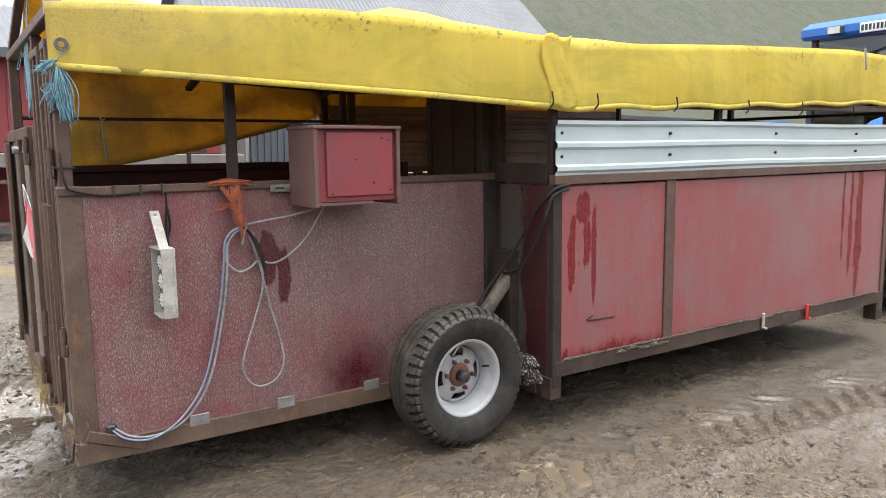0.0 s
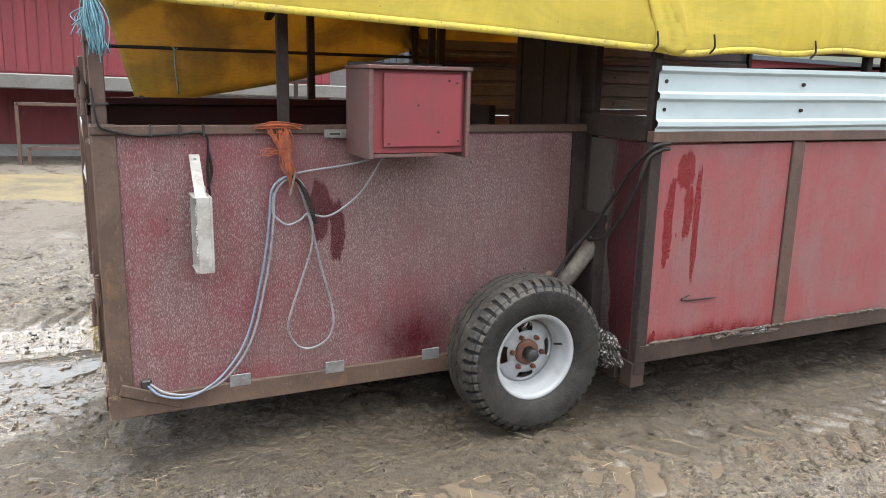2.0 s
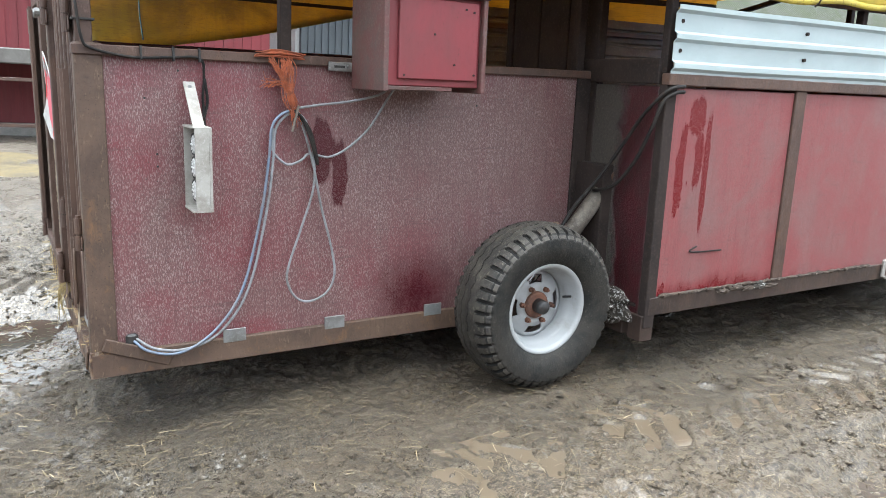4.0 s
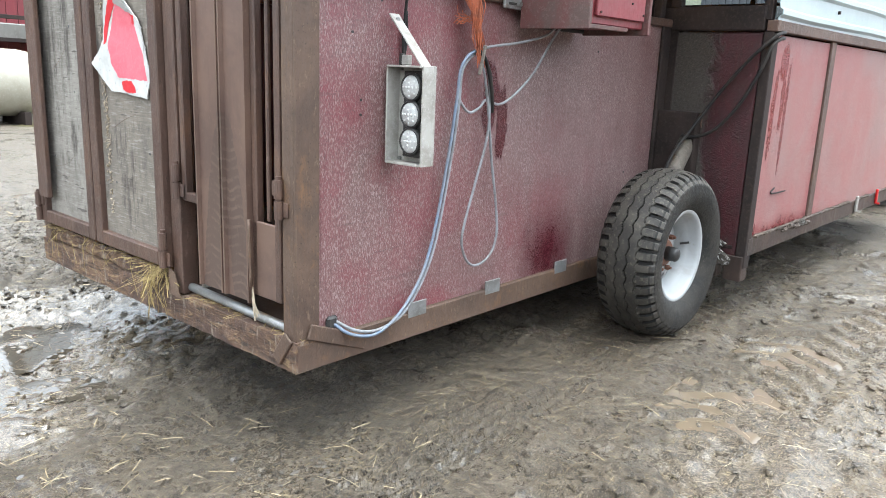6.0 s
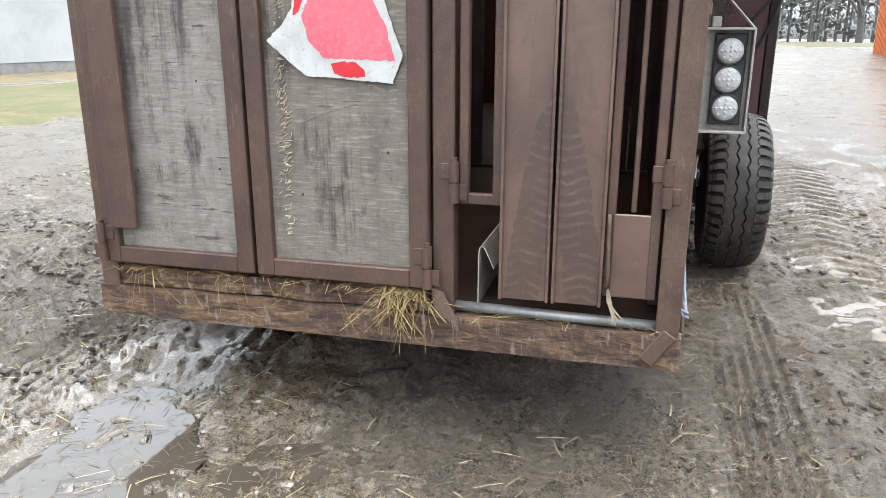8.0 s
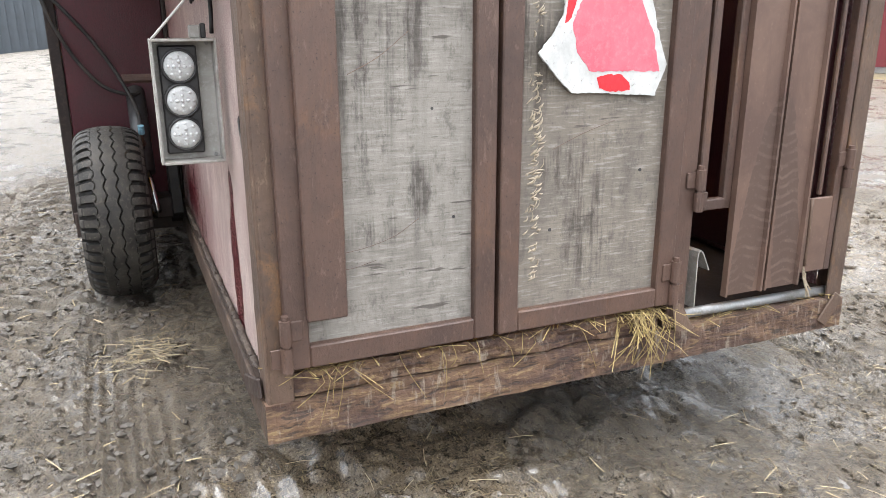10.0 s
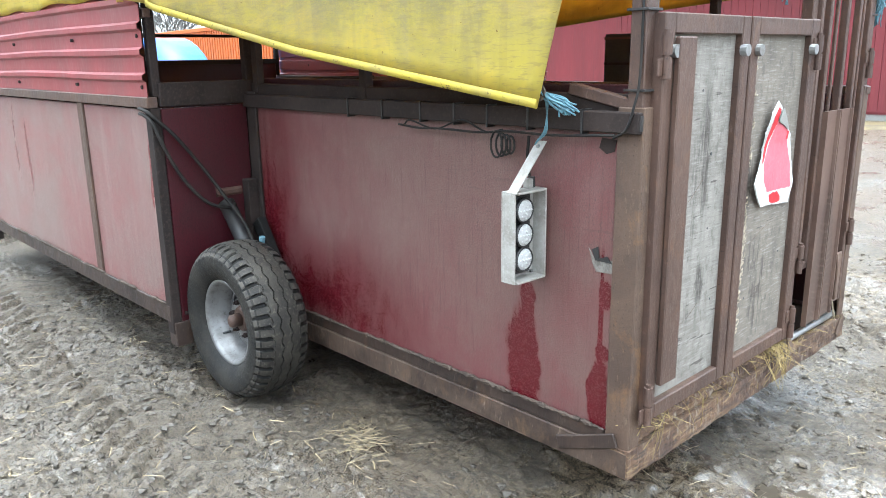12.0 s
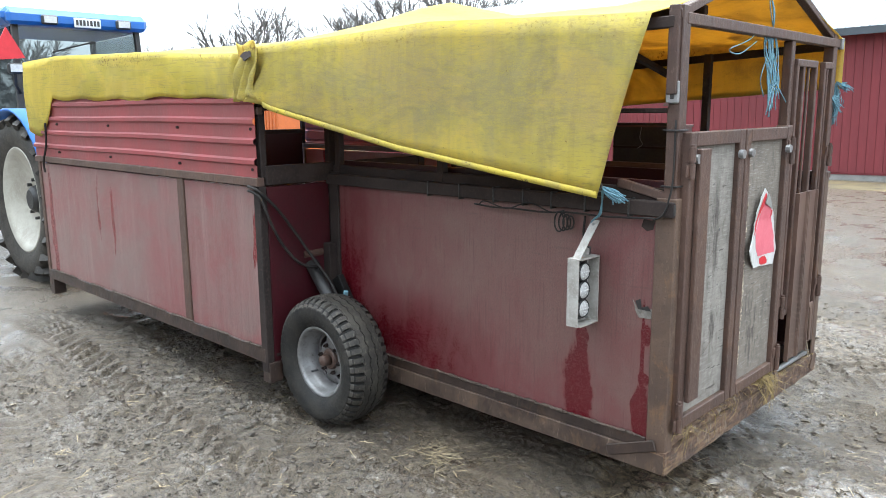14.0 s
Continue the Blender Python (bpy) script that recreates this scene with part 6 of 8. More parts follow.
# ---- mud, straw and debris caught on the trailer ----


def lump(name, label, centre, size, material, seed, cat="mud"):
    bm = bmesh.new()
    bmesh.ops.create_icosphere(bm, subdivisions=3, radius=1.0)
    for q in bm.verts:
        k = 1 + 0.55 * noise.noise(q.co * 1.9 + Vector((seed, 0, 0))) + 0.3 * noise.noise(q.co * 5 + Vector((0, seed, 0)))
        q.co = Vector((q.co.x * size[0] * k, q.co.y * size[1] * k, q.co.z * size[2] * k)) + Vector(centre)
    return tagged(part(name, bm, material), label, cat, "clumps of mud on the trailer")


M["lump"] = surface("dark_mud_with_lime_specks", (0.030, 0.025, 0.020), (0.055, 0.046, 0.037), (0.46, 0.45, 0.43), (0.7, 0.95), 20.0, 62.0, relief=1.0, grain_at=(0.54, 0.58))
lump("mud_clump", "clump of dried mud and lime on the step sill", (2.45, -1.30, 0.235), (0.065, 0.17, 0.085), "lump", 3)
lump("mud_clump", "clump of dark mud on the step sill", (2.42, 1.30, 0.20), (0.07, 0.14, 0.07), "mud", 8)
for k in range(5):
    lump("mud_clump", "small clump of mud and straw on the panel sill", (3.02 + 0.10 * k, -1.580, 0.318 + 0.010 * (k % 2)), (0.05, 0.012, 0.014 + 0.008 * (k == 3)), "crust" if k != 3 else "lump", 20 + k)


def crust(x0, x1, y, z, depth, seed):
    """A broken rim of dried mud along a sill's top edge."""
    rnd = random.Random(seed)
    bm = bmesh.new()
    x = x0
    while x < x1:
        w, h = rnd.uniform(0.010, 0.04), rnd.uniform(0.004, 0.015)
        if noise.noise(Vector((x * 2.3, seed, 0))) > -0.12:
            q = bmesh.ops.create_icosphere(bm, subdivisions=1, radius=1.0)["verts"]
            for v_ in q:
                k = rnd.uniform(0.7, 1.2)
                v_.co = Vector((x + v_.co.x * w * k, y + v_.co.y * depth * k, z + v_.co.z * h * k))
        x += w * 0.9
    return tagged(part("mud_crust", bm, "crust", trailer, "crust of dried mud on the sill"), kind="stuff")


crust(2.55, 6.2, -1.572, 0.285, 0.014, 3)
crust(2.55, 6.2, 1.572, 0.285, 0.012, 5)
crust(0.10, 2.40, 1.026, 0.236, 0.012, 7)


def straws(bm, rnd, count, place, length, spread_z=0.01, lift=0.0, r=0.0014):
    for _ in range(count):
        x, y, z = place(rnd)
        a = rnd.uniform(0, 2 * math.pi)
        d = rnd.uniform(*length)
        tip = Vector((math.cos(a) * d, math.sin(a) * d, rnd.uniform(-spread_z, spread_z) + lift * d))
        mid_ = tip * 0.5 + Vector((rnd.uniform(-1, 1), rnd.uniform(-1, 1), rnd.uniform(0, 1))) * d * 0.035
        p0 = Vector((x, y, z))
        w = Vector((-math.sin(a), math.cos(a), 0)) * r * rnd.uniform(0.6, 1.5)
        u = Vector((0, 0, 1)) * r * 0.8
        pts = [p0, p0 + mid_, p0 + tip]
        rows_ = [[bm.verts.new(q + w), bm.verts.new(q + u), bm.verts.new(q - w)] for q in pts]
        for A_, B_ in zip(rows_, rows_[1:]):
            bm.faces.new((A_[0], A_[1], B_[1], B_[0]))
            bm.faces.new((A_[1], A_[2], B_[2], B_[1]))
            bm.faces.new((A_[2], A_[0], B_[0], B_[2]))


rnd = random.Random(31)
bm = bmesh.new()
straws(bm, rnd, 80, lambda q: (q.uniform(-0.075, -0.02), q.gauss(-0.14, 0.045), q.uniform(0.225, 0.285)), (0.05, 0.16), 0.05, -0.35)
straws(bm, rnd, 70, lambda q: (q.uniform(-0.055, 0.0), q.uniform(-0.2, 0.95), 0.268), (0.04, 0.12), 0.01, -0.05)
straws(bm, rnd, 34, lambda q: (q.uniform(-0.06, -0.02), q.gauss(0.86, 0.06), q.uniform(0.25, 0.28)), (0.04, 0.12), 0.03, -0.2)
straws(bm, rnd, 50, lambda q: (q.uniform(-0.05, 0.01), q.uniform(-0.98, -0.35), 0.198), (0.03, 0.10), 0.006, 0.0)
for k in range(14):
    y = rnd.uniform(-0.1, 0.95)
    tube(bm, [(-0.045, y, 0.265), (-0.075, y + rnd.uniform(-0.03, 0.03), 0.235), (-0.072 + rnd.uniform(-0.01, 0.01), y + rnd.uniform(-0.07, 0.07), rnd.uniform(0.10, 0.21))], 0.0011, 4, 2)
for k in range(22):
    y = -0.14 + rnd.gauss(0, 0.035)
    tube(bm, [(-0.06, y, 0.27), (-0.10, y + rnd.uniform(-0.03, 0.03), 0.22), (-0.09 + rnd.uniform(-0.03, 0.02), y + rnd.uniform(-0.08, 0.08), rnd.uniform(0.05, 0.16))], 0.0012, 4, 2)
tagged(part("straw_tuft", bm, "tuft"), "tuft of yellow straw hanging over the rear sill", "straw", kind="stuff")
bm = bmesh.new()
straws(bm, rnd, 90, lambda q: (q.gauss(1.20, 0.09), q.gauss(1.30, 0.07), z_at(1.2, 1.3) + q.uniform(0.005, 0.035)), (0.04, 0.13), 0.012)
tagged(part("straw_heap", bm, "straw"), "small heap of loose straw on the mud", "straw", kind="stuff")


def on_ground(lo, hi):
    def f(q):
        x, y = q.uniform(lo[0], hi[0]), q.uniform(lo[1], hi[1])
        return x, y, z_at(x, y) + 0.014
    return f


bm = bmesh.new()
straws(bm, rnd, 7000, on_ground((-2.2, -4.2), (5.0, -1.05)), (0.015, 0.07), 0.008, 0.0, 0.0013)
straws(bm, rnd, 4200, on_ground((-1.8, 1.05), (5.0, 4.2)), (0.015, 0.07), 0.008, 0.0, 0.0012)
straws(bm, rnd, 2600, on_ground((-1.8, -1.6), (0.1, 1.6)), (0.015, 0.07), 0.008, 0.0, 0.0012)
straws(bm, rnd, 260, lambda q: (lambda x, y: (x, y, z_at(x, y) + 0.016))(q.gauss(0.75, 0.45), q.gauss(-1.16, 0.12)), (0.02, 0.07), 0.008, 0.0, 0.0014)
tagged(part("wet_straw", bm, "straw_old"), "wet brown straw trodden into the mud", "straw", kind="stuff")
bm = bmesh.new()
straws(bm, rnd, 420, on_ground((-1.5, -4.0), (4.5, -1.05)), (0.02, 0.10), 0.01, 0.0, 0.0009)
straws(bm, rnd, 40, lambda q: (lambda x, y: (x, y, z_at(x, y) + 0.016))(q.gauss(0.5, 0.35), q.gauss(-1.20, 0.12)), (0.02, 0.08), 0.008, 0.0, 0.0009)
straws(bm, rnd, 520, on_ground((-1.2, 1.1), (4.5, 4.0)), (0.02, 0.10), 0.01, 0.0, 0.0018)
straws(bm, rnd, 200, on_ground((-1.5, -1.5), (0.3, 1.5)), (0.03, 0.11), 0.01, 0.0, 0.0016)
straws(bm, rnd, 130, on_ground((-1.0, 1.1), (3.6, 3.6)), (0.04, 0.12), 0.006, 0.0, 0.0027)
straws(bm, rnd, 50, on_ground((-1.4, -3.6), (3.5, -1.3)), (0.04, 0.12), 0.006, 0.0, 0.0018)
tagged(part("loose_straw", bm, "straw"), "loose pale straw scattered over the mud", "straw", kind="stuff")

# crumbs of mud, thickest where the yard is churned most
crumb_rng = np.random.default_rng(17)
gold = (1 + math.sqrt(5)) / 2
ICO = np.array([(-1, gold, 0), (1, gold, 0), (-1, -gold, 0), (1, -gold, 0), (0, -1, gold), (0, 1, gold), (0, -1, -gold), (0, 1, -gold), (gold, 0, -1), (gold, 0, 1), (-gold, 0, -1), (-gold, 0, 1)]) / 1.9
ICO_FACES = np.array([(0, 11, 5), (0, 5, 1), (0, 1, 7), (0, 7, 10), (0, 10, 11), (1, 5, 9), (5, 11, 4), (11, 10, 2), (10, 7, 6), (7, 1, 8), (3, 9, 4), (3, 4, 2), (3, 2, 6), (3, 6, 8), (3, 8, 9), (4, 9, 5), (2, 4, 11), (6, 2, 10), (8, 6, 7), (9, 8, 1)])


def crumbs(label, lo, hi, count, share, biggest):
    xs, ys = crumb_rng.uniform(lo[0], hi[0], count), crumb_rng.uniform(lo[1], hi[1], count)
    kept = lattice(xs * 2.3, ys * 2.3, 71) * 0.6 + lattice(xs * 7.0, ys * 7.0, 72) * 0.4 > 1 - share
    for cx, cy, rx, ry, _ in HOLLOWS:
        kept &= hollow_q(cx, cy, rx, ry, xs, ys) > 1.25
    xs, ys = xs[kept], ys[kept]
    size = 0.0035 + (biggest - 0.0035) * crumb_rng.random(len(xs)) ** 3
    base = np.stack([xs, ys, np.array([z_at(x, y) for x, y in zip(xs, ys)]) + 0.15 * size], -1)
    shape = ICO[None] * (1 + 0.35 * crumb_rng.standard_normal((len(xs), 12, 1))) * size[:, None, None] * np.array((1.3, 1.0, 0.58))
    turn = crumb_rng.uniform(0, 2 * math.pi, len(xs))[:, None]
    co, si = np.cos(turn), np.sin(turn)
    pts = np.stack([shape[..., 0] * co - shape[..., 1] * si, shape[..., 0] * si + shape[..., 1] * co, shape[..., 2]], -1) + base[:, None]
    faces = ICO_FACES[None] + 12 * np.arange(len(xs))[:, None, None]
    me_ = bpy.data.meshes.new("mud_crumbs")
    me_.from_pydata(pts.reshape(-1, 3).tolist(), [], faces.reshape(-1, 3).tolist())
    me_.materials.append(M["crumb"])
    tagged(new("mud_crumbs", me_), label, "mud", kind="stuff")


crumbs("dark crumbs of churned mud on the yard", (-1.6, 1.05), (4.8, 3.8), 16000, 0.50, 0.018)
crumbs("dark crumbs of trodden mud on the yard", (-1.6, -3.6), (4.8, -1.05), 12000, 0.40, 0.010)
crumbs("dark crumbs of wet mud behind the trailer", (-1.8, -1.05), (-0.1, 1.05), 3000, 0.40, 0.010)

# ---- warning sign on the door ----
sign = empty("warning_sign", pose(-0.056, -0.012, 0.005, 0, -1.03, 0), "peeling red and white slow-vehicle sign, bent at its edges", "sign")


def plate_of(name, pts, x, thick, material, label="", bend=0.0, ragged=0.005):
    bm = bmesh.new()
    edge = []
    for (ya, za), (yb, zb) in zip(pts, pts[1:] + pts[:1]):
        cuts = max(1, int(math.hypot(yb - ya, zb - za) / 0.009))
        for k in range(cuts):
            t = k / cuts
            y, z = ya + (yb - ya) * t, za + (zb - za) * t
            a = ragged * noise.noise(Vector((y * 95, z * 95, x * 900)))
            edge.append((y + a, z + ragged * noise.noise(Vector((z * 95, y * 95, x * 900 + 5)))))
    f = bm.faces.new([bm.verts.new((x, y, z)) for y, z in edge])
    bmesh.ops.triangulate(bm, faces=[f])
    for _ in range(4):
        bmesh.ops.subdivide_edges(bm, edges=[e for e in bm.edges if e.calc_length() > 0.022], cuts=1)
        bmesh.ops.triangulate(bm, faces=bm.faces[:])
    for q in bm.verts:
        q.co.x += -bend * (max(0, q.co.y - 0.06) ** 2 * 2.2 + 0.5 * max(0, q.co.z - 1.2) + 0.4 * max(0, -0.06 - q.co.y) ** 2)
    ob = part(name, bm, material, sign, label)
    ob.modifiers.new("thickness", "SOLIDIFY").thickness = thick
    return ob


plate_of("sign_plate", [(0.29, 1.055), (0.223, 0.991), (0.169, 0.947), (0.085, 0.945), (-0.011, 0.936), (-0.11, 0.931), (-0.146, 1.015), (-0.119, 1.076), (-0.092, 1.161), (-0.065, 1.228), (-0.038, 1.251), (0.025, 1.304), (0.079, 1.35), (0.124, 1.372), (0.151, 1.339), (0.191, 1.243), (0.209, 1.148), (0.241, 1.102)], 0.0, 0.005, "sign_white", "white weathered sign plate", 0.25, 0.003)
plate_of("reflector", [(0.178, 1.125), (0.16, 1.057), (0.115, 1.004), (-0.119, 0.997), (-0.092, 1.099), (-0.047, 1.183), (-0.02, 1.25), (0.052, 1.283), (0.088, 1.287), (0.133, 1.222)], -0.005, 0.001, "sign_pink", "faded pink centre", 0.25)
plate_of("red_border", [(0.202, 1.13), (0.184, 1.143), (0.16, 1.207), (0.097, 1.28), (0.083, 1.337), (0.105, 1.348), (0.133, 1.309), (0.195, 1.193)], -0.0055, 0.001, "sign_red", "remnant of the red border", 0.25)
plate_of("red_border", [(0.088, 0.987), (0.079, 0.956), (0.043, 0.946), (-0.025, 0.947), (-0.02, 0.969), (0.007, 0.992), (0.052, 0.994)], -0.0055, 0.001, "sign_red", "", 0.25)
plate_of("red_border", [(-0.018, 1.244), (-0.025, 1.207), (-0.039, 1.21), (-0.043, 1.241)], -0.0055, 0.001, "sign_red", "", 0.25)
plate_of("folded_corner", [(0.079, 1.335), (0.088, 1.289), (0.052, 1.277), (-0.025, 1.247), (0.022, 1.299), (0.065, 1.341)], -0.010, 0.002, "plinth", "grey folded-over corner", 0.25)

# knots, splinters and bolt heads in the door boards
for y, z in ((0.56, 0.93), (0.82, 0.62), (0.50, 0.64), (0.57, 1.21), (0.20, 0.57), (0.11, 1.05), (0.66, 1.44), (-0.10, 0.72)):
    part("knot", tube(bmesh.new(), [(-0.0492, y, z), (-0.047, y, z)], rnd.uniform(0.004, 0.007), 8, 0), "black", trailer)
bm = bmesh.new()
for k in range(150):
    z = rnd.choice((rnd.uniform(0.40, 0.75), rnd.uniform(0.62, 1.02), rnd.uniform(0.72, 1.0), rnd.uniform(1.1, 1.6)))
    y = 0.262 + rnd.gauss(0, 0.010)
    a = rnd.uniform(-0.2, 1.0)
    d = rnd.uniform(0.008, 0.030)
    curl = rnd.uniform(-0.35, 0.7)
    w = rnd.uniform(0.0008, 0.0024)
    pts = [(-0.0478 - 0.003 * math.sin(math.pi * t), y - d * t * math.cos(a + curl * t), z + d * t * math.sin(a + curl * t)) for t in (0.0, 0.35, 0.7, 1.0)]
    tube(bm, pts, lambda u, w=w: w * (0.35 + 1.1 * math.sin(math.pi * min(0.97, u + 0.15))), 5, 2)
tagged(part("splintered_edge", bm, "splinter", trailer, "pale splintered edge of the board"), kind="stuff")

# ---- ropes ----


def rope(name, label, strands, r=0.004, material="rope_blue"):
    bm = bmesh.new()
    for s_ in strands:
        tube(bm, s_, r, 5, 4)
    return tagged(part(name, bm, material, None, "", True), label, "rope")


def tassel(rnd, top, bottom, count, spread):
    out = []
    for _ in range(count):
        e = Vector(bottom) + Vector((rnd.gauss(0, spread), rnd.gauss(0, spread), rnd.gauss(0, spread)))
        mid_ = (Vector(top) + e) / 2 + Vector((rnd.gauss(0, spread), rnd.gauss(0, spread), 0))
        out.append([Vector(top), mid_, e])
    return out


rnd = random.Random(5)
rope("tie_rope", "frayed pale blue rope through the tarpaulin eyelet", [[(0.0, -1.125, 2.02), (-0.03, -1.13, 1.985), (-0.055, -1.12, 1.95), (-0.05, -1.06, 1.945)]] * 1 + tassel(rnd, (-0.055, -1.10, 1.955), (-0.02, -1.12, 1.70), 70, 0.016) + tassel(rnd, (-0.055, -1.10, 1.955), (-0.12, -1.11, 1.91), 30, 0.016), 0.0022)
rope("tie_rope", "frayed blue rope tying the tarpaulin down to the lamp", [[(0.285, 1.12, 1.46), (0.26, 1.14, 1.45), (0.25, 1.12, 1.42)]] + tassel(rnd, (0.25, 1.13, 1.45), (0.165, 1.12, 1.40), 60, 0.014)
     + [[(0.26 + 0.006 * math.cos(a), 1.11 + 0.006 * math.sin(a), 1.44), (0.275, 1.09, 1.37), (0.30 + 0.006 * math.cos(a), 1.07, 1.31), (0.36, 1.05, 1.265), (0.355, 1.045, 1.22)] for a in (0, 1, 2, 3, 4, 5)], 0.0032)
strands = [[(-0.05, 0.15, 2.19), (-0.06, 0.30, 2.13), (-0.06, 0.52, 2.075), (-0.06, 0.40, 2.06), (-0.06, 0.2, 2.13)]]
for k in range(20):
    y0 = rnd.uniform(-0.08, 0.08)
    strands.append([(-0.045, y0, 2.215), (-0.06, y0 + rnd.gauss(0, 0.03), 2.1), (-0.06, y0 + rnd.gauss(-0.02, 0.05), 1.95), (-0.06, y0 + rnd.gauss(-0.03, 0.05), rnd.uniform(1.74, 1.9))])
for k in range(6):
    strands.append([(-0.045, -0.05, 2.21), (-0.05, -0.03 + rnd.gauss(0, 0.02), 2.30), (-0.03, 0.0, 2.42), (0.0, 0.0, 2.56)])
rope("hanging_rope", "tangled blue rope hanging from the rear top bar", strands, 0.0032)
rope("tie_rope", "frayed pale blue rope knotted round the corner post", tassel(rnd, (-0.05, -0.99, 1.88), (-0.07, -1.06, 1.78), 50, 0.022) + [[(-0.05, -0.95, 1.89), (-0.06, -1.0, 1.885), (-0.02, -1.05, 1.88)]], 0.0024)
rope("thin_cord", "thin green cord hanging from the cage bar", [[(0.48, 0.95, 1.80), (0.485, 0.95, 1.65), (0.50, 0.94, 1.50)], [(0.47, 0.955, 1.81), (0.48, 0.93, 1.785), (0.50, 0.96, 1.80)]], 0.0045)
# eyelets of the tarpaulin
for x, y, z in ((0.0, -1.128, 2.02), (0.30, 1.135, 1.445)):
    part("eyelet", revolve(bmesh.new(), [(0.014, -0.003), (0.028, -0.003), (0.03, 0.0), (0.028, 0.003), (0.014, 0.003), (0.014, -0.003)], 20, Matrix.Translation((x, y, z))), "ram_mud", tarp)
for x in (2.40, 2.75, 3.45, 4.2, 4.85, 5.55):
    part("tarp_hook", tube(bmesh.new(), [(x, -1.62, 1.86), (x + 0.005, -1.625, 1.80), (x, -1.60, 1.77)], 0.005, 6, 3), "dark_steel", tarp)
part("tarp_chain", tube(bmesh.new(), [(5.66, -1.63, 2.30), (5.67, -1.635, 2.22), (5.68, -1.64, 2.13)], 0.008, 6, 3), "galv", tarp)
part("tarp_strap", tube(bmesh.new(), [(5.92, 1.60, 1.70), (5.95, 1.60, 1.50), (6.06, 1.60, 1.34), (6.07, 1.59, 1.24)], 0.010, 6, 3), "hose", tarp)

# bent sheet standing on the trailer floor
bm = bmesh.new()
prof = [(-0.386, 0.225), (-0.386, 0.40), (-0.390, 0.418), (-0.400, 0.424), (-0.410, 0.415), (-0.44, 0.352)]
cols = [[bm.verts.new((x, y, z)) for y, z in prof] for x in (-0.015, 0.2, 0.45, 0.7)]
for A_, B_ in zip(cols, cols[1:]):
    for i in range(len(prof) - 1):
        bm.faces.new((A_[i], B_[i], B_[i + 1], A_[i + 1]))
ob = tagged(part("bent_sheet", bm, "lamp_grey"), "bent galvanised sheet standing on the trailer floor", "metal sheet")
ob.modifiers.new("thickness", "SOLIDIFY").thickness = 0.004

# latch rod with a frayed end, plate on the sill, scratches in the boards
part("latch_rod", tube(bmesh.new(), [(-0.066, -0.797, 0.57), (-0.068, -0.80, 0.45), (-0.066, -0.803, 0.335)], 0.006, 7, 3), "rail", gate2, "rusty latch rod", True)
bm = bmesh.new()
rnd = random.Random(9)
for k in range(14):
    tube(bm, [(-0.066, -0.803, 0.34), (-0.070, -0.812 + rnd.gauss(0, 0.004), 0.29), (-0.072 + rnd.gauss(0, 0.004), -0.835 + rnd.gauss(0, 0.007), 0.235 + rnd.uniform(-0.02, 0.02))], 0.0016, 4, 2)
tagged(part("rope_end", bm, "splinter"), "frayed pale rope end hanging from the latch rod", "rope")
bm = bmesh.new()
q = [bm.verts.new(v_) for v_ in ((-0.070, -0.245, 0.29), (-0.070, -0.285, 0.275), (-0.078, -0.335, 0.185), (-0.078, -0.26, 0.19))]
bm.faces.new(q)
r = bmesh.ops.extrude_face_region(bm, geom=bm.faces[:])
bmesh.ops.translate(bm, vec=(0.005, 0, 0), verts=[v_ for v_ in r["geom"] if isinstance(v_, bmesh.types.BMVert)])
part("sill_plate", bm, "rail", trailer, "rusty gusset plate")
for pts in ([(0.90, 0.585), (0.80, 0.575), (0.68, 0.60), (0.60, 0.645)], [(0.88, 0.55), (0.80, 0.53), (0.72, 0.545)], [(0.78, 1.02), (0.70, 1.06), (0.62, 1.12)], [(0.20, 0.80), (0.10, 0.84), (0.0, 0.87)]):
    part("scratch", tube(bmesh.new(), [(-0.0481, y, z) for y, z in pts], 0.0009, 4, 5), "rail", trailer)
for x, z in ((0.20, 1.20), (0.24, 0.98), (0.24, 0.93), (0.33, 1.31), (1.75, 1.2), (2.1, 0.6)):
    part("nail_hole", tube(bmesh.new(), [(x, -1.0145, z), (x, -1.010, z)], 0.005, 7, 0), "black", trailer)

# loose crumbs and clods of mud, thrown up by tyres and hooves
rnd = random.Random(63)
bm = bmesh.new()
T_ = (1 + 5 ** 0.5) / 2
ICO = [Vector(v_).normalized() for v_ in ((-1, T_, 0), (1, T_, 0), (-1, -T_, 0), (1, -T_, 0), (0, -1, T_), (0, 1, T_), (0, -1, -T_), (0, 1, -T_), (T_, 0, -1), (T_, 0, 1), (-T_, 0, -1), (-T_, 0, 1))]
FACES = ((0, 11, 5), (0, 5, 1), (0, 1, 7), (0, 7, 10), (0, 10, 11), (1, 5, 9), (5, 11, 4), (11, 10, 2), (10, 7, 6), (7, 1, 8), (3, 9, 4), (3, 4, 2), (3, 2, 6), (3, 6, 8), (3, 8, 9), (4, 9, 5), (2, 4, 11), (6, 2, 10), (8, 6, 7), (9, 8, 1))
verts_, faces_ = [], []
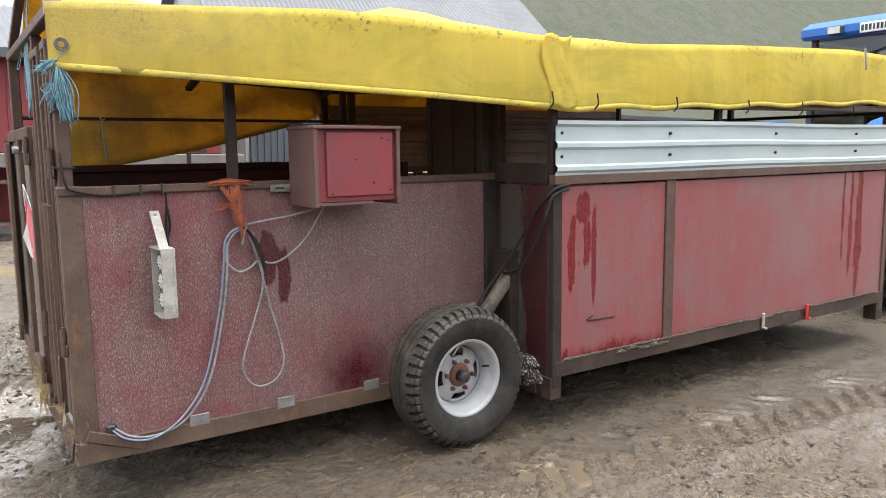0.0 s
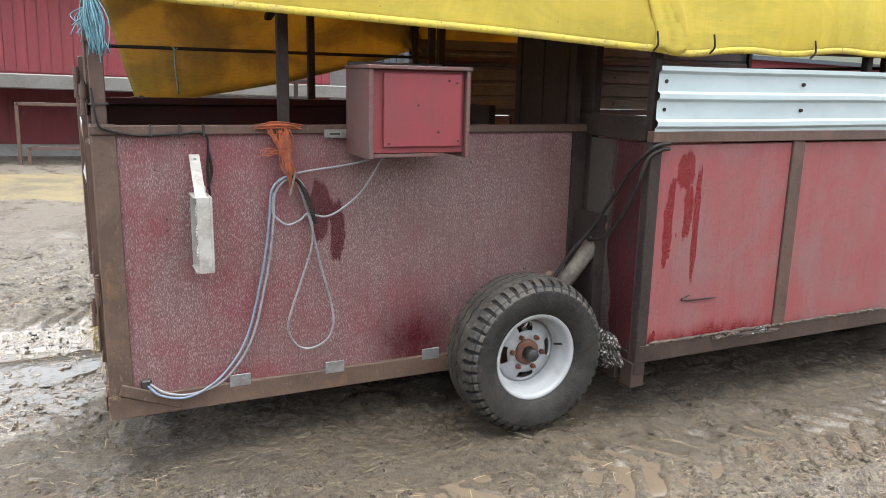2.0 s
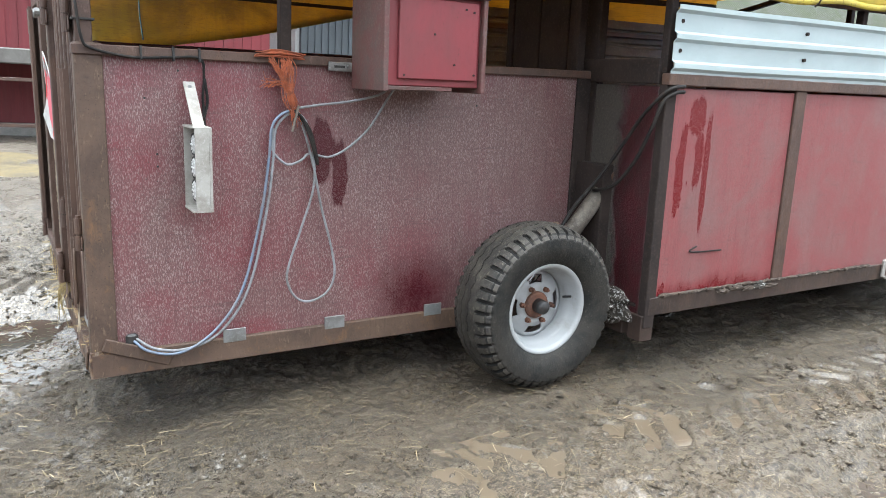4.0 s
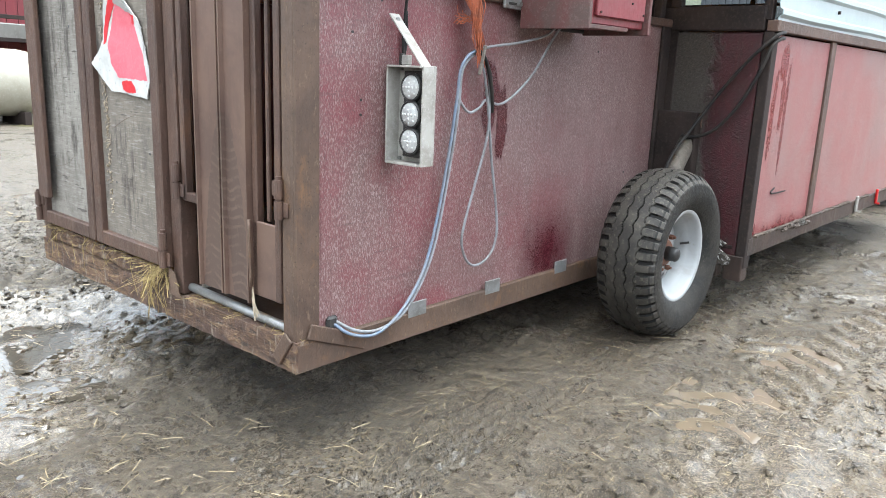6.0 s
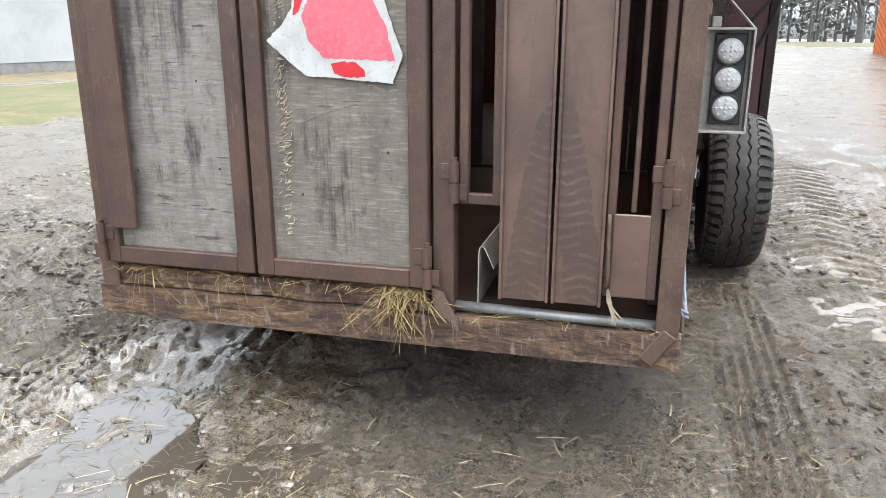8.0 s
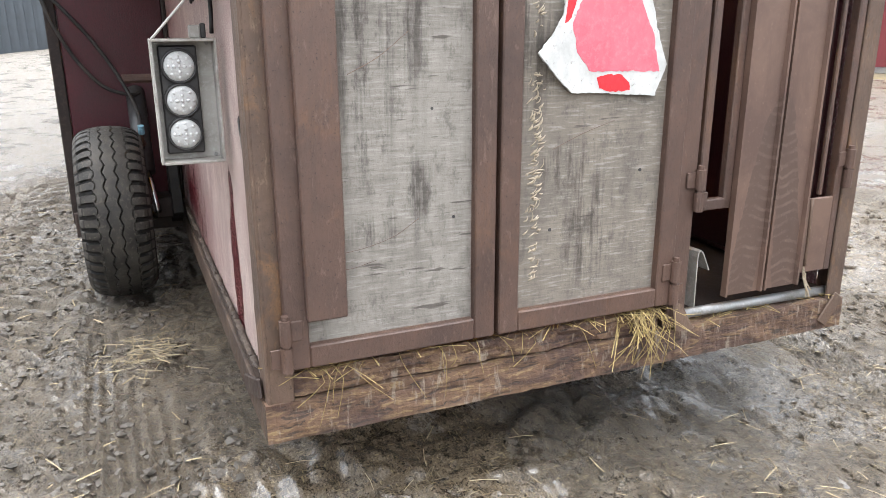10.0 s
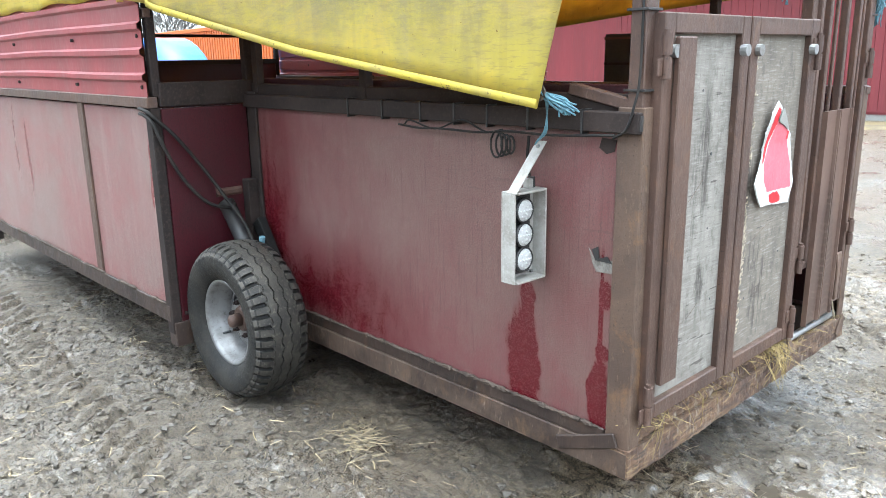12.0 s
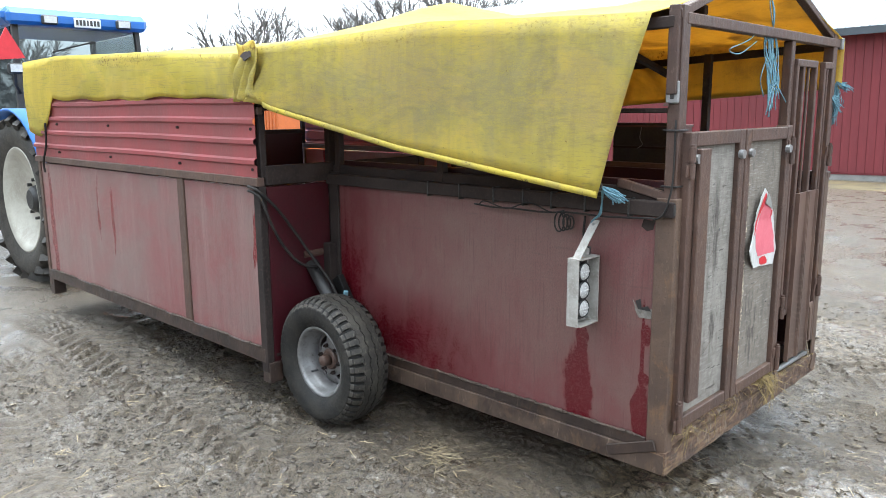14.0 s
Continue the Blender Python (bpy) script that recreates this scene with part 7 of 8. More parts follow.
for lo, hi, count in (((-1.9, -4.0), (4.5, -2.3), 4200), ((-1.9, -2.3), (3.5, -1.05), 2600), ((-1.9, -1.1), (0.2, 2.2), 3600), ((-1.6, 1.1), (4.5, 4.2), 7000)):
    for k in range(count):
        x, y = rnd.uniform(lo[0], hi[0]), rnd.uniform(lo[1], hi[1])
        if noise.noise(Vector((x * 1.1, y * 1.1, 7.0))) < rnd.uniform(-0.35, 0.25):
            continue
        r = 0.005 + 0.020 * rnd.random() ** 3
        turn_ = rnd.uniform(0, 6.28)
        c_, s_ = math.cos(turn_), math.sin(turn_)
        sx, sy, sz = r * rnd.uniform(0.8, 1.8), r * rnd.uniform(0.6, 1.1), r * rnd.uniform(0.45, 0.8)
        z, n_ = z_at(x, y) + sz * 0.25, len(verts_)
        for v_ in ICO:
            k_ = rnd.uniform(0.65, 1.2)
            a_, b_ = v_.x * sx * k_, v_.y * sy * k_
            verts_.append((x + a_ * c_ - b_ * s_, y + a_ * s_ + b_ * c_, z + v_.z * sz * k_))
        faces_.extend(tuple(n_ + i for i in f) for f in FACES)
bm.free()
me = bpy.data.meshes.new("mud_crumbs")
me.from_pydata(verts_, [], faces_)
me.materials.append(M["mud"])
tagged(new("mud_crumbs", me), "loose crumbs and small clods of dark wet mud", "mud", kind="stuff")

# ---- farm buildings round the yard ----


def barn(name, label, x0, x1, y0, y1, eave, ridge, wall, roof, along="x", boards=0.0, overhang=0.4, plinth_h=0.3):
    b = empty(name, Matrix.Identity(4), label, "building")
    t = 0.2
    for n_, dims in (("wall", (x0, x1, y0, y0 + t, plinth_h, eave)), ("wall", (x0, x1, y1 - t, y1, plinth_h, eave)),
                     ("wall", (x0, x0 + t, y0 + t, y1 - t, plinth_h, eave)), ("wall", (x1 - t, x1, y0 + t, y1 - t, plinth_h, eave))):
        boxed(n_, dims, wall, b, "", 0.0)
    boxed("plinth", (x0 + 0.02, x1 - 0.02, y0 + 0.02, y1 - 0.02, -0.4, plinth_h), "plinth", b, "", 0.0)
    mid = (y0 + y1) / 2
    for s, ye in ((-1, y0 - overhang), (1, y1 + overhang)):
        bm = bmesh.new()
        n_w = int((x1 - x0 + 2 * overhang) / 0.18) if along == "x" else 2
        ze = eave - overhang * (ridge - eave) / (mid - y0)
        top, bot = [], []
        for k in range(n_w * 2 + 1):
            x = x0 - overhang + (x1 - x0 + 2 * overhang) * k / (n_w * 2)
            dz = 0.035 * (k % 2)
            top.append(bm.verts.new((x, mid, ridge + dz)))
            bot.append(bm.verts.new((x, ye, ze + dz)))
        for k in range(n_w * 2):
            bm.faces.new((top[k], top[k + 1], bot[k + 1], bot[k]))
        r = part("roof", bm, roof, b)
        r.modifiers.new("thickness", "SOLIDIFY").thickness = 0.08
        boxed("fascia", (x0 - overhang, x1 + overhang, min(ye, ye + s * 0.03), max(ye, ye + s * 0.03), ze - 0.16, ze + 0.02), "dark_sheet", b, "", 0.0)
    for x in (x0 + 0.01, x1 - 0.03):
        bm = bmesh.new()
        q = [bm.verts.new(v_) for v_ in ((x, y0, eave), (x, y1, eave), (x, mid, ridge - 0.02), (x + 0.02, y0, eave), (x + 0.02, y1, eave), (x + 0.02, mid, ridge - 0.02))]
        for f in ((0, 1, 2), (5, 4, 3), (0, 3, 4, 1), (1, 4, 5, 2), (2, 5, 3, 0)):
            bm.faces.new([q[i] for i in f])
        part("gable", bm, wall, b)
    return b


barn_n = barn("red_barn", "long red boarded barn with a grey ledge and dark lower wall", -16.0, 5.0, 12.5, 24.0, 3.7, 5.4, "barn_red", "roof_grey", plinth_h=0.25)
boxed("ledge", (-16.0, 5.0, 10.9, 12.5, 1.34, 1.60), "ledge_grey", barn_n, "grey weathered concrete ledge", 0.02)
barn_w = barn("white_shed", "white rendered farm building with a dark sliding door", 7.0, 20.5, 16.5, 27.0, 4.0, 8.6, "white_wall", "roof_grey")
boxed("sliding_door", (7.1, 10.2, 16.34, 16.46, 0.1, 3.5), "dark_sheet", barn_w, "dark corrugated sliding door", 0.01)
win = boxed("window", (14.2, 15.4, 16.43, 16.49, 2.1, 3.2), "glass", barn_w, "", 0.0)
for dims in ((14.1, 14.2, 16.38, 16.5, 2.0, 3.3), (15.4, 15.5, 16.38, 16.5, 2.0, 3.3), (14.2, 15.4, 16.38, 16.5, 2.0, 2.1), (14.2, 15.4, 16.38, 16.5, 3.2, 3.3)):
    boxed("frame", dims, "white_wall", win, "", 0.0)
barn("mossy_barn", "old farm building under a large moss-grown roof", 24.0, 100.0, 22.0, 52.0, 4.0, 18.2, "barn_red", "roof_moss")
barn_s = barn("red_barn", "dark red sheet-clad barn with a pale metal roof", -26.0, 27.0, -31.0, -17.0, 3.9, 6.8, "barn_red", "roof_metal", plinth_h=0.15)
shed = barn("corrugated_shed", "dark grey corrugated steel shed", 45.0, 60.0, -2.2, 18.0, 7.0, 9.0, "dark_sheet", "roof_grey", plinth_h=0.15)

# ribs of the dark sheet cladding
for wall_b, a, b, fixed, z0, z1, axis in ((barn_w, 7.1, 10.2, 16.34, 0.12, 3.48, "x"), (shed, -2.0, 18.0, 45.0, 0.2, 7.0, "y"), (shed, 45.0, 60.0, -2.2, 0.2, 7.0, "x")):
    bm = bmesh.new()
    q = a
    while q < b - 0.1:
        if axis == "x":
            box(bm, q, q + 0.10, fixed - 0.035, fixed, z0, z1, 0.0)
        else:
            box(bm, fixed - 0.06, fixed, q, q + 0.22, z0, z1, 0.0)
        q += 0.20 if axis == "x" else 0.42
    tagged(part("cladding", bm, "dark_sheet", wall_b), kind="stuff")

# upright board joints on the two red barns
for wall_b, y, x0, x1, z0, z1, d in ((barn_n, 12.5, -6.0, 5.0, 1.63, 3.6, -1), (barn_n, 12.5, -6.0, 5.0, 0.26, 1.31, -1), (barn_s, -17.0, -9.0, 12.0, 0.2, 3.85, 1)):
    bm = bmesh.new()
    x = x0
    while x < x1:
        box(bm, x + 0.006, x + 0.194, min(y, y + d * 0.018), max(y, y + d * 0.018), z0, z1, 0.0)
        x += 0.20
    tagged(part("cladding", bm, "barn_red", wall_b), kind="stuff")

# ---- tractor in front of the trailer ----
tractor = empty("tractor", Matrix.Identity(4), "blue farm tractor with cream wheels, hitched to the trailer", "tractor")
bm = bmesh.new()
box(bm, 8.90, 10.75, -0.93, 0.93, 3.04, 3.25, 0.07)
box(bm, 8.82, 8.96, -0.86, 0.90, 3.03, 3.20, 0.04)
part("cab_roof", bm, "blue", tractor)
for x, y in ((9.0, -0.82), (9.0, 0.82), (10.5, -0.82), (10.5, 0.82)):
    barred("cab_pillar", (x, y, 1.3), (x, y * 0.95, 3.06), 0.07, 0.07, "black", tractor)
boxed("rear_window", (8.99, 9.0, -0.78, 0.78, 1.65, 3.02), "cab_glass", tractor, "", 0.0)
for s in (-1, 1):
    boxed("side_window", (9.05, 10.45, *sorted((s * 0.81, s * 0.82)), 1.5, 3.02), "cab_glass", tractor, "", 0.0)
boxed("cab_body", (8.98, 10.6, -0.75, 0.75, 0.9, 1.62), "black", tractor)
boxed("hood", (10.6, 12.6, -0.42, 0.42, 0.95, 1.95), "blue", tractor, "", 0.08)
boxed("axle", (7.8, 8.4, -0.9, 0.9, 0.70, 1.12), "black", tractor, "", 0.05)
boxed("gearbox", (7.75, 9.1, -0.32, 0.32, 0.45, 1.2), "black", tractor, "", 0.05)
boxed("number_plate", (8.795, 8.82, -0.22, 0.12, 3.03, 3.15), "plate", tractor, "pale number plate with dark bars", 0.006)
plate = [o for o in tractor.children if o.name.startswith("number_plate")][0]
for k, w in enumerate((0.03, 0.03, 0.03, 0.02, 0.03, 0.03, 0.03)):
    y = 0.085 - k * 0.045
    boxed("bar", (8.791, 8.7945, y - w / 2, y + w / 2, 3.055, 3.125), "black", plate, "", 0.0)
for y in (-0.52, 0.42):
    wl_ = boxed("work_lamp", (8.77, 8.83, y - 0.10, y + 0.10, 3.04, 3.16), "black", tractor, "", 0.02)
    boxed("lens", (8.76, 8.77, y - 0.075, y + 0.075, 3.06, 3.14), "lens", wl_, "", 0.0)
part("wiper", tube(bmesh.new(), [(8.97, 0.35, 2.72), (8.97, -0.05, 2.84), (8.97, -0.2, 2.87)], 0.010, 6, 2), "black", tractor)
for s in (-1, 1):
    # fender: an arched sheet over the wheel
    bm = bmesh.new()
    arc = []
    for k in range(17):
        a = radians(10 + 165 * k / 16)
        arc.append((8.10 - 1.08 * math.cos(a), 0.93 + 1.06 * math.sin(a)))
    lo, hi = s * 0.62, s * 1.27
    A = [[bm.verts.new((x, y, z)) for x, z in arc] for y in (lo, hi)]
    for k in range(16):
        bm.faces.new((A[0][k], A[0][k + 1], A[1][k + 1], A[1][k]))
    fe = part("fender", bm, "blue", tractor, "", True)
    fe.modifiers.new("thickness", "SOLIDIFY").thickness = 0.03
    place = Matrix.Translation((8.05, s * 1.0, 0.93)) @ Matrix.Diagonal((1.135, -s, 1.135, 1))
    w = part("rear_tyre", revolve(bmesh.new(), [(0.52, -0.2), (0.62, -0.25), (0.74, -0.26), (0.80, -0.23), (0.82, 0.0), (0.80, 0.23), (0.74, 0.26), (0.62, 0.25), (0.52, 0.2)], 64, place), "tread", tractor, "large ribbed tractor tyre", True)
    bm = bmesh.new()
    for k in range(22):
        for side in (-1, 1):
            a0 = 2 * math.pi * (k + 0.5 * (side > 0)) / 22
            pts = []
            for j in range(5):
                v = j / 4
                a = a0 + 0.20 * v
                pts.append((0.855 - 0.075 * v ** 3, side * (0.0 + 0.275 * v), a))
            for (r1, y1, a1), (r2, y2, a2) in zip(pts, pts[1:]):
                p1 = place @ Vector((r1 * math.cos(a1), y1, r1 * math.sin(a1)))
                p2 = place @ Vector((r2 * math.cos(a2), y2, r2 * math.sin(a2)))
                beam(bm, p1, p2, 0.062, 0.085, 0.0, up=(p1 - Vector((8.05, p1.y, 0.93))))
    part("lug", bm, "tread", w)
    part("rear_rim", revolve(bmesh.new(), [(0.53, -0.19), (0.55, -0.21), (0.53, -0.22), (0.48, -0.17), (0.42, -0.12), (0.30, -0.06), (0.16, -0.02), (0.0, -0.02)], 48, place), "cream", tractor, "cream painted rim", True)
    part("rear_hub", revolve(bmesh.new(), [(0.0, -0.12), (0.10, -0.12), (0.13, -0.09), (0.15, -0.02), (0.0, -0.02)], 24, place), "black", tractor)
    for k in range(8):
        a = 2 * math.pi * k / 8
        q = Vector((0.2 * math.cos(a), -0.03, 0.2 * math.sin(a)))
        part("wheel_nut", tube(bmesh.new(), [place @ q, place @ (q + Vector((0, -0.05, 0)))], 0.02, 6, 0), "black", tractor)
    place2 = Matrix.Translation((12.0, s * 0.95, 0.62)) @ Matrix.Diagonal((1, -s, 1, 1))
    part("front_tyre", revolve(bmesh.new(), [(0.36, -0.15), (0.48, -0.19), (0.58, -0.17), (0.60, 0.0), (0.58, 0.17), (0.48, 0.19), (0.36, 0.15)], 40, place2), "tread", tractor, "", True)
    part("front_rim", revolve(bmesh.new(), [(0.37, -0.14), (0.34, -0.10), (0.2, -0.04), (0.0, -0.04)], 40, place2), "cream", tractor, "", True)
bm = bmesh.new()
tri = [(8.70, 1.19, 2.57), (8.70, 0.785, 2.61), (8.70, 0.97, 2.97)]
vs = [bm.verts.new(q) for q in tri] + [bm.verts.new((x + 0.02, y, z)) for x, y, z in tri]
for f in ((0, 1, 2), (5, 4, 3), (0, 3, 4, 1), (1, 4, 5, 2), (2, 5, 3, 0)):
    bm.faces.new([vs[i] for i in f])
lamp_low = boxed("work_lamp", (8.72, 8.80, 0.80, 0.98, 2.42, 2.55), "black", tractor, "", 0.02)
boxed("lens", (8.71, 8.72, 0.82, 0.96, 2.44, 2.53), "lens", lamp_low, "", 0.0)
part("mirror_arm", tube(bmesh.new(), [(8.95, 0.80, 2.2), (8.85, 0.88, 2.3), (8.78, 0.89, 2.44)], 0.02, 7, 3), "black", tractor, "", True)
boxed("steering_column", (9.9, 10.05, -0.08, 0.08, 1.6, 2.15), "black", tractor, "", 0.02)
boxed("driver_seat", (9.3, 9.45, -0.28, 0.28, 1.6, 2.35), "black", tractor, "", 0.05)
part("warning_triangle", bm, "sign_red", tractor, "bright red warning triangle")

# ---- car parked down the lane ----
car = empty("parked_car", pose(28.5, -4.45, 0.76, 0, 0, 20), "white sport utility car parked on the lane, seen from behind", "car")


def car_shell():
    """A hull of rounded cross-sections from the tailgate to the bonnet: station, half width, floor, belt and roof heights, roof half width."""
    stations = [(0.00, 0.80, 0.52, 0.98, 1.04, 0.74), (0.05, 0.88, 0.42, 1.04, 1.14, 0.76), (0.16, 0.91, 0.36, 1.06, 1.42, 0.66), (0.34, 0.925, 0.34, 1.06, 1.62, 0.62), (0.75, 0.93, 0.34, 1.05, 1.675, 0.62),
                (1.6, 0.93, 0.33, 1.03, 1.69, 0.63), (2.5, 0.93, 0.33, 1.01, 1.62, 0.61), (3.25, 0.93, 0.33, 1.0, 1.10, 0.72), (4.1, 0.92, 0.34, 0.92, 0.98, 0.74), (4.5, 0.86, 0.40, 0.80, 0.86, 0.70), (4.6, 0.74, 0.46, 0.66, 0.72, 0.62)]
    bm = bmesh.new()
    rings = []
    for x, w, z0, belt, top, rw in stations:
        half_ = [(0.0, z0), (w - 0.08, z0), (w, z0 + 0.12), (w, (z0 + belt) / 2 + 0.05), (w - 0.03, belt), (rw + 0.03, top - 0.09), (rw - 0.06, top - 0.01), (0.0, top)]
        loop = half_ + [(-y, z) for y, z in half_[-2:0:-1]]
        rings.append([bm.verts.new((x, y, z)) for y, z in loop])
    for a, b in zip(rings, rings[1:]):
        for i in range(len(a)):
            bm.faces.new((a[i], a[(i + 1) % len(a)], b[(i + 1) % len(a)], b[i]))
    bm.faces.new(rings[0])
    bm.faces.new(rings[-1][::-1])
    return bm


def slab(bm, corners, thick):
    """A thin plate over four corners, thickened along x."""
    a = [bm.verts.new(q) for q in corners]
    b = [bm.verts.new((x + thick, y, z)) for x, y, z in corners]
    bm.faces.new(a)
    bm.faces.new(b[::-1])
    for i in range(4):
        bm.faces.new((a[i], b[i], b[(i + 1) % 4], a[(i + 1) % 4]))
    return bm


hull = part("body", car_shell(), "car_white", car, "", True)
hull.modifiers.new("round", "BEVEL").width = 0.02
part("rear_window", slab(bmesh.new(), [(0.045, -0.70, 1.10), (0.045, 0.70, 1.10), (0.215, 0.58, 1.54), (0.215, -0.58, 1.54)], 0.03), "glass", car)
boxed("roof_spoiler", (0.12, 0.50, -0.60, 0.60, 1.60, 1.655), "car_white", car, "", 0.02)
boxed("bumper", (-0.07, 0.22, -0.90, 0.90, 0.36, 0.66), "black", car, "dark lower bumper", 0.05)
boxed("skid_plate", (-0.085, -0.06, -0.62, 0.62, 0.46, 0.53), "galv", car, "", 0.01)
plate_car = boxed("number_plate", (-0.045, -0.02, -0.26, 0.26, 0.80, 0.91), "plate", car, "", 0.004)
for k in range(6):
    boxed("bar", (-0.049, -0.0455, -0.20 + k * 0.068, -0.16 + k * 0.068, 0.825, 0.885), "black", plate_car, "", 0.0)
part("wiper", tube(bmesh.new(), [(0.05, 0.02, 1.13), (0.03, 0.25, 1.15)], 0.012, 6, 0), "black", car)
for s in (-1, 1):
    boxed("tail_lamp", (-0.015, 0.30, *sorted((s * 0.56, s * 0.925)), 0.95, 1.06), "lamp_red", car, "", 0.02)
    boxed("side_window", (0.62, 2.55, *sorted((s * 0.74, s * 0.90)), 1.10, 1.46), "glass", car, "", 0.03)
    boxed("wheel_arch", (0.50, 1.35, *sorted((s * 0.80, s * 0.945)), 0.34, 0.80), "black", car, "dark plastic wheel arch", 0.08)
    boxed("side_sill", (0.2, 4.3, *sorted((s * 0.84, s * 0.94)), 0.30, 0.46), "black", car, "", 0.03)
    barred("roof_rail", (0.6, s * 0.60, 1.70), (2.3, s * 0.60, 1.71), 0.03, 0.04, "black", car)
    for x in (0.92, 3.70):
        place = Matrix.Translation((x, s * 0.83, 0.36)) @ Matrix.Diagonal((1, -s, 1, 1))
        wv = part("wheel", revolve(bmesh.new(), [(0.215, -0.10), (0.23, -0.12), (0.33, -0.12), (0.36, -0.08), (0.36, 0.11), (0.0, 0.11)], 32, place), "black", car, "", True)
        part("rim", revolve(bmesh.new(), [(0.0, -0.09), (0.06, -0.10), (0.19, -0.085), (0.215, -0.10)], 24, place), "wheel_silver", wv, "", True)

# ---- things round the yard ----
cont = empty("container", Matrix.Identity(4), "orange corrugated steel container standing beyond the tractor", "container")
bm = bmesh.new()
for k in range(64):
    x = 16.5 + k * 0.15
    box(bm, x, x + 0.09, -8.05, -8.0, 0.25, 2.75, 0.01)
part("corrugation", bm, "orange", cont)
boxed("body", (16.4, 26.2, -10.4, -8.04, 0.2, 2.8), "orange", cont, "", 0.02)
for z in (0.12, 2.76):
    boxed("rail", (16.35, 26.25, -8.08, -7.985, z, z + 0.12), "orange", cont, "", 0.01)
tank = empty("water_tank", pose(2.75, 10.6, 0), "beige plastic water tank under a dark steel rail", "tank")
bm = bmesh.new()
revolve(bm, [(0.0, -0.7), (0.42, -0.7), (0.5, -0.66), (0.53, -0.5), (0.53, 0.5), (0.5, 0.66), (0.42, 0.7), (0.0, 0.7)], 36, pose(0, 0, 0.66, 0, 0, 90))
part("shell", bm, "tank", tank, "", True)
for x in (-0.45, 0.45):
    boxed("cradle", (x - 0.05, x + 0.05, -0.5, 0.5, 0.0, 0.22), "dark_steel", tank)
for z in (1.32, 1.66):
    barred("rail", (-1.2, -0.55, z), (1.2, -0.55, z), 0.06, 0.06, "dark_steel", tank)
for x in (-1.15, 0.85):
    barred("post", (x, -0.55, 0.0), (x, -0.55, 1.72), 0.07, 0.07, "dark_steel", tank)
hurdle = empty("steel_hurdle", pose(-1.15, 10.9, 0), "small rusty steel hurdle standing by the barn", "hurdle")
for a, b in (((0, 0, 0), (0, 0, 1.1)), ((1.9, 0, 0), (1.9, 0, 1.1)), ((0, 0, 1.08), (1.9, 0, 1.08)), ((0.15, 0, 0.3), (1.9, 0, 0.3)), ((0.15, 0, 0.0), (0.15, 0, 0.32))):
    barred("bar", a, b, 0.06, 0.06, "rust", hurdle)
for dims, mat, name, label in (((-9.0, 1.2, 6.5, 9.8), "straw_mat", "straw_bed", "yellow straw spread before the barn"), ((2.5, 24.0, 6.2, 12.6), "grass", "grass_strip", "strip of winter grass beside the building"),
                               ((5.6, 24.0, 12.8, 16.2), "straw_mat", "straw_bed", "old straw along the foot of the building"), ((-9, 30, -16.9, -14.5), "straw_mat", "straw_bed", "trodden straw along the barn"), ((30, 70, -16, -6.5), "grass", "grass_strip", "winter grass beside the lane")):
    x0, x1, y0, y1 = dims
    bm = bmesh.new()
    nx_, ny_ = 120, 48
    g_ = []
    for i in range(nx_ + 1):
        col = []
        for j in range(ny_ + 1):
            u, w_ = i / nx_, j / ny_
            x, y = x0 + (x1 - x0) * u, y0 + (y1 - y0) * w_
            edge = min(u, 1 - u, w_, 1 - w_) * 5 - 0.35 + 0.7 * noise.noise(Vector((x * 0.7, y * 1.1, 2.0))) + 0.45 * noise.noise(Vector((x * 2.6, y * 3.1, 4.0)))
            col.append((bm.verts.new((x, y, z_at(x, y) + 0.030 * math.tanh(edge * 2.5) + 0.018 * max(0.0, noise.noise(Vector((x * 5, y * 5, 5.0)))))), edge))
        g_.append(col)
    for i in range(nx_):
        for j in range(ny_):
            q = (g_[i][j], g_[i + 1][j], g_[i + 1][j + 1], g_[i][j + 1])
            if sum(e for _, e in q) > -0.8:
                bm.faces.new([v_ for v_, _ in q])
    tagged(part(name, bm, mat, None, "", True), label, "straw" if "straw" in name else "grass", kind="stuff")

# ---- bare trees ----


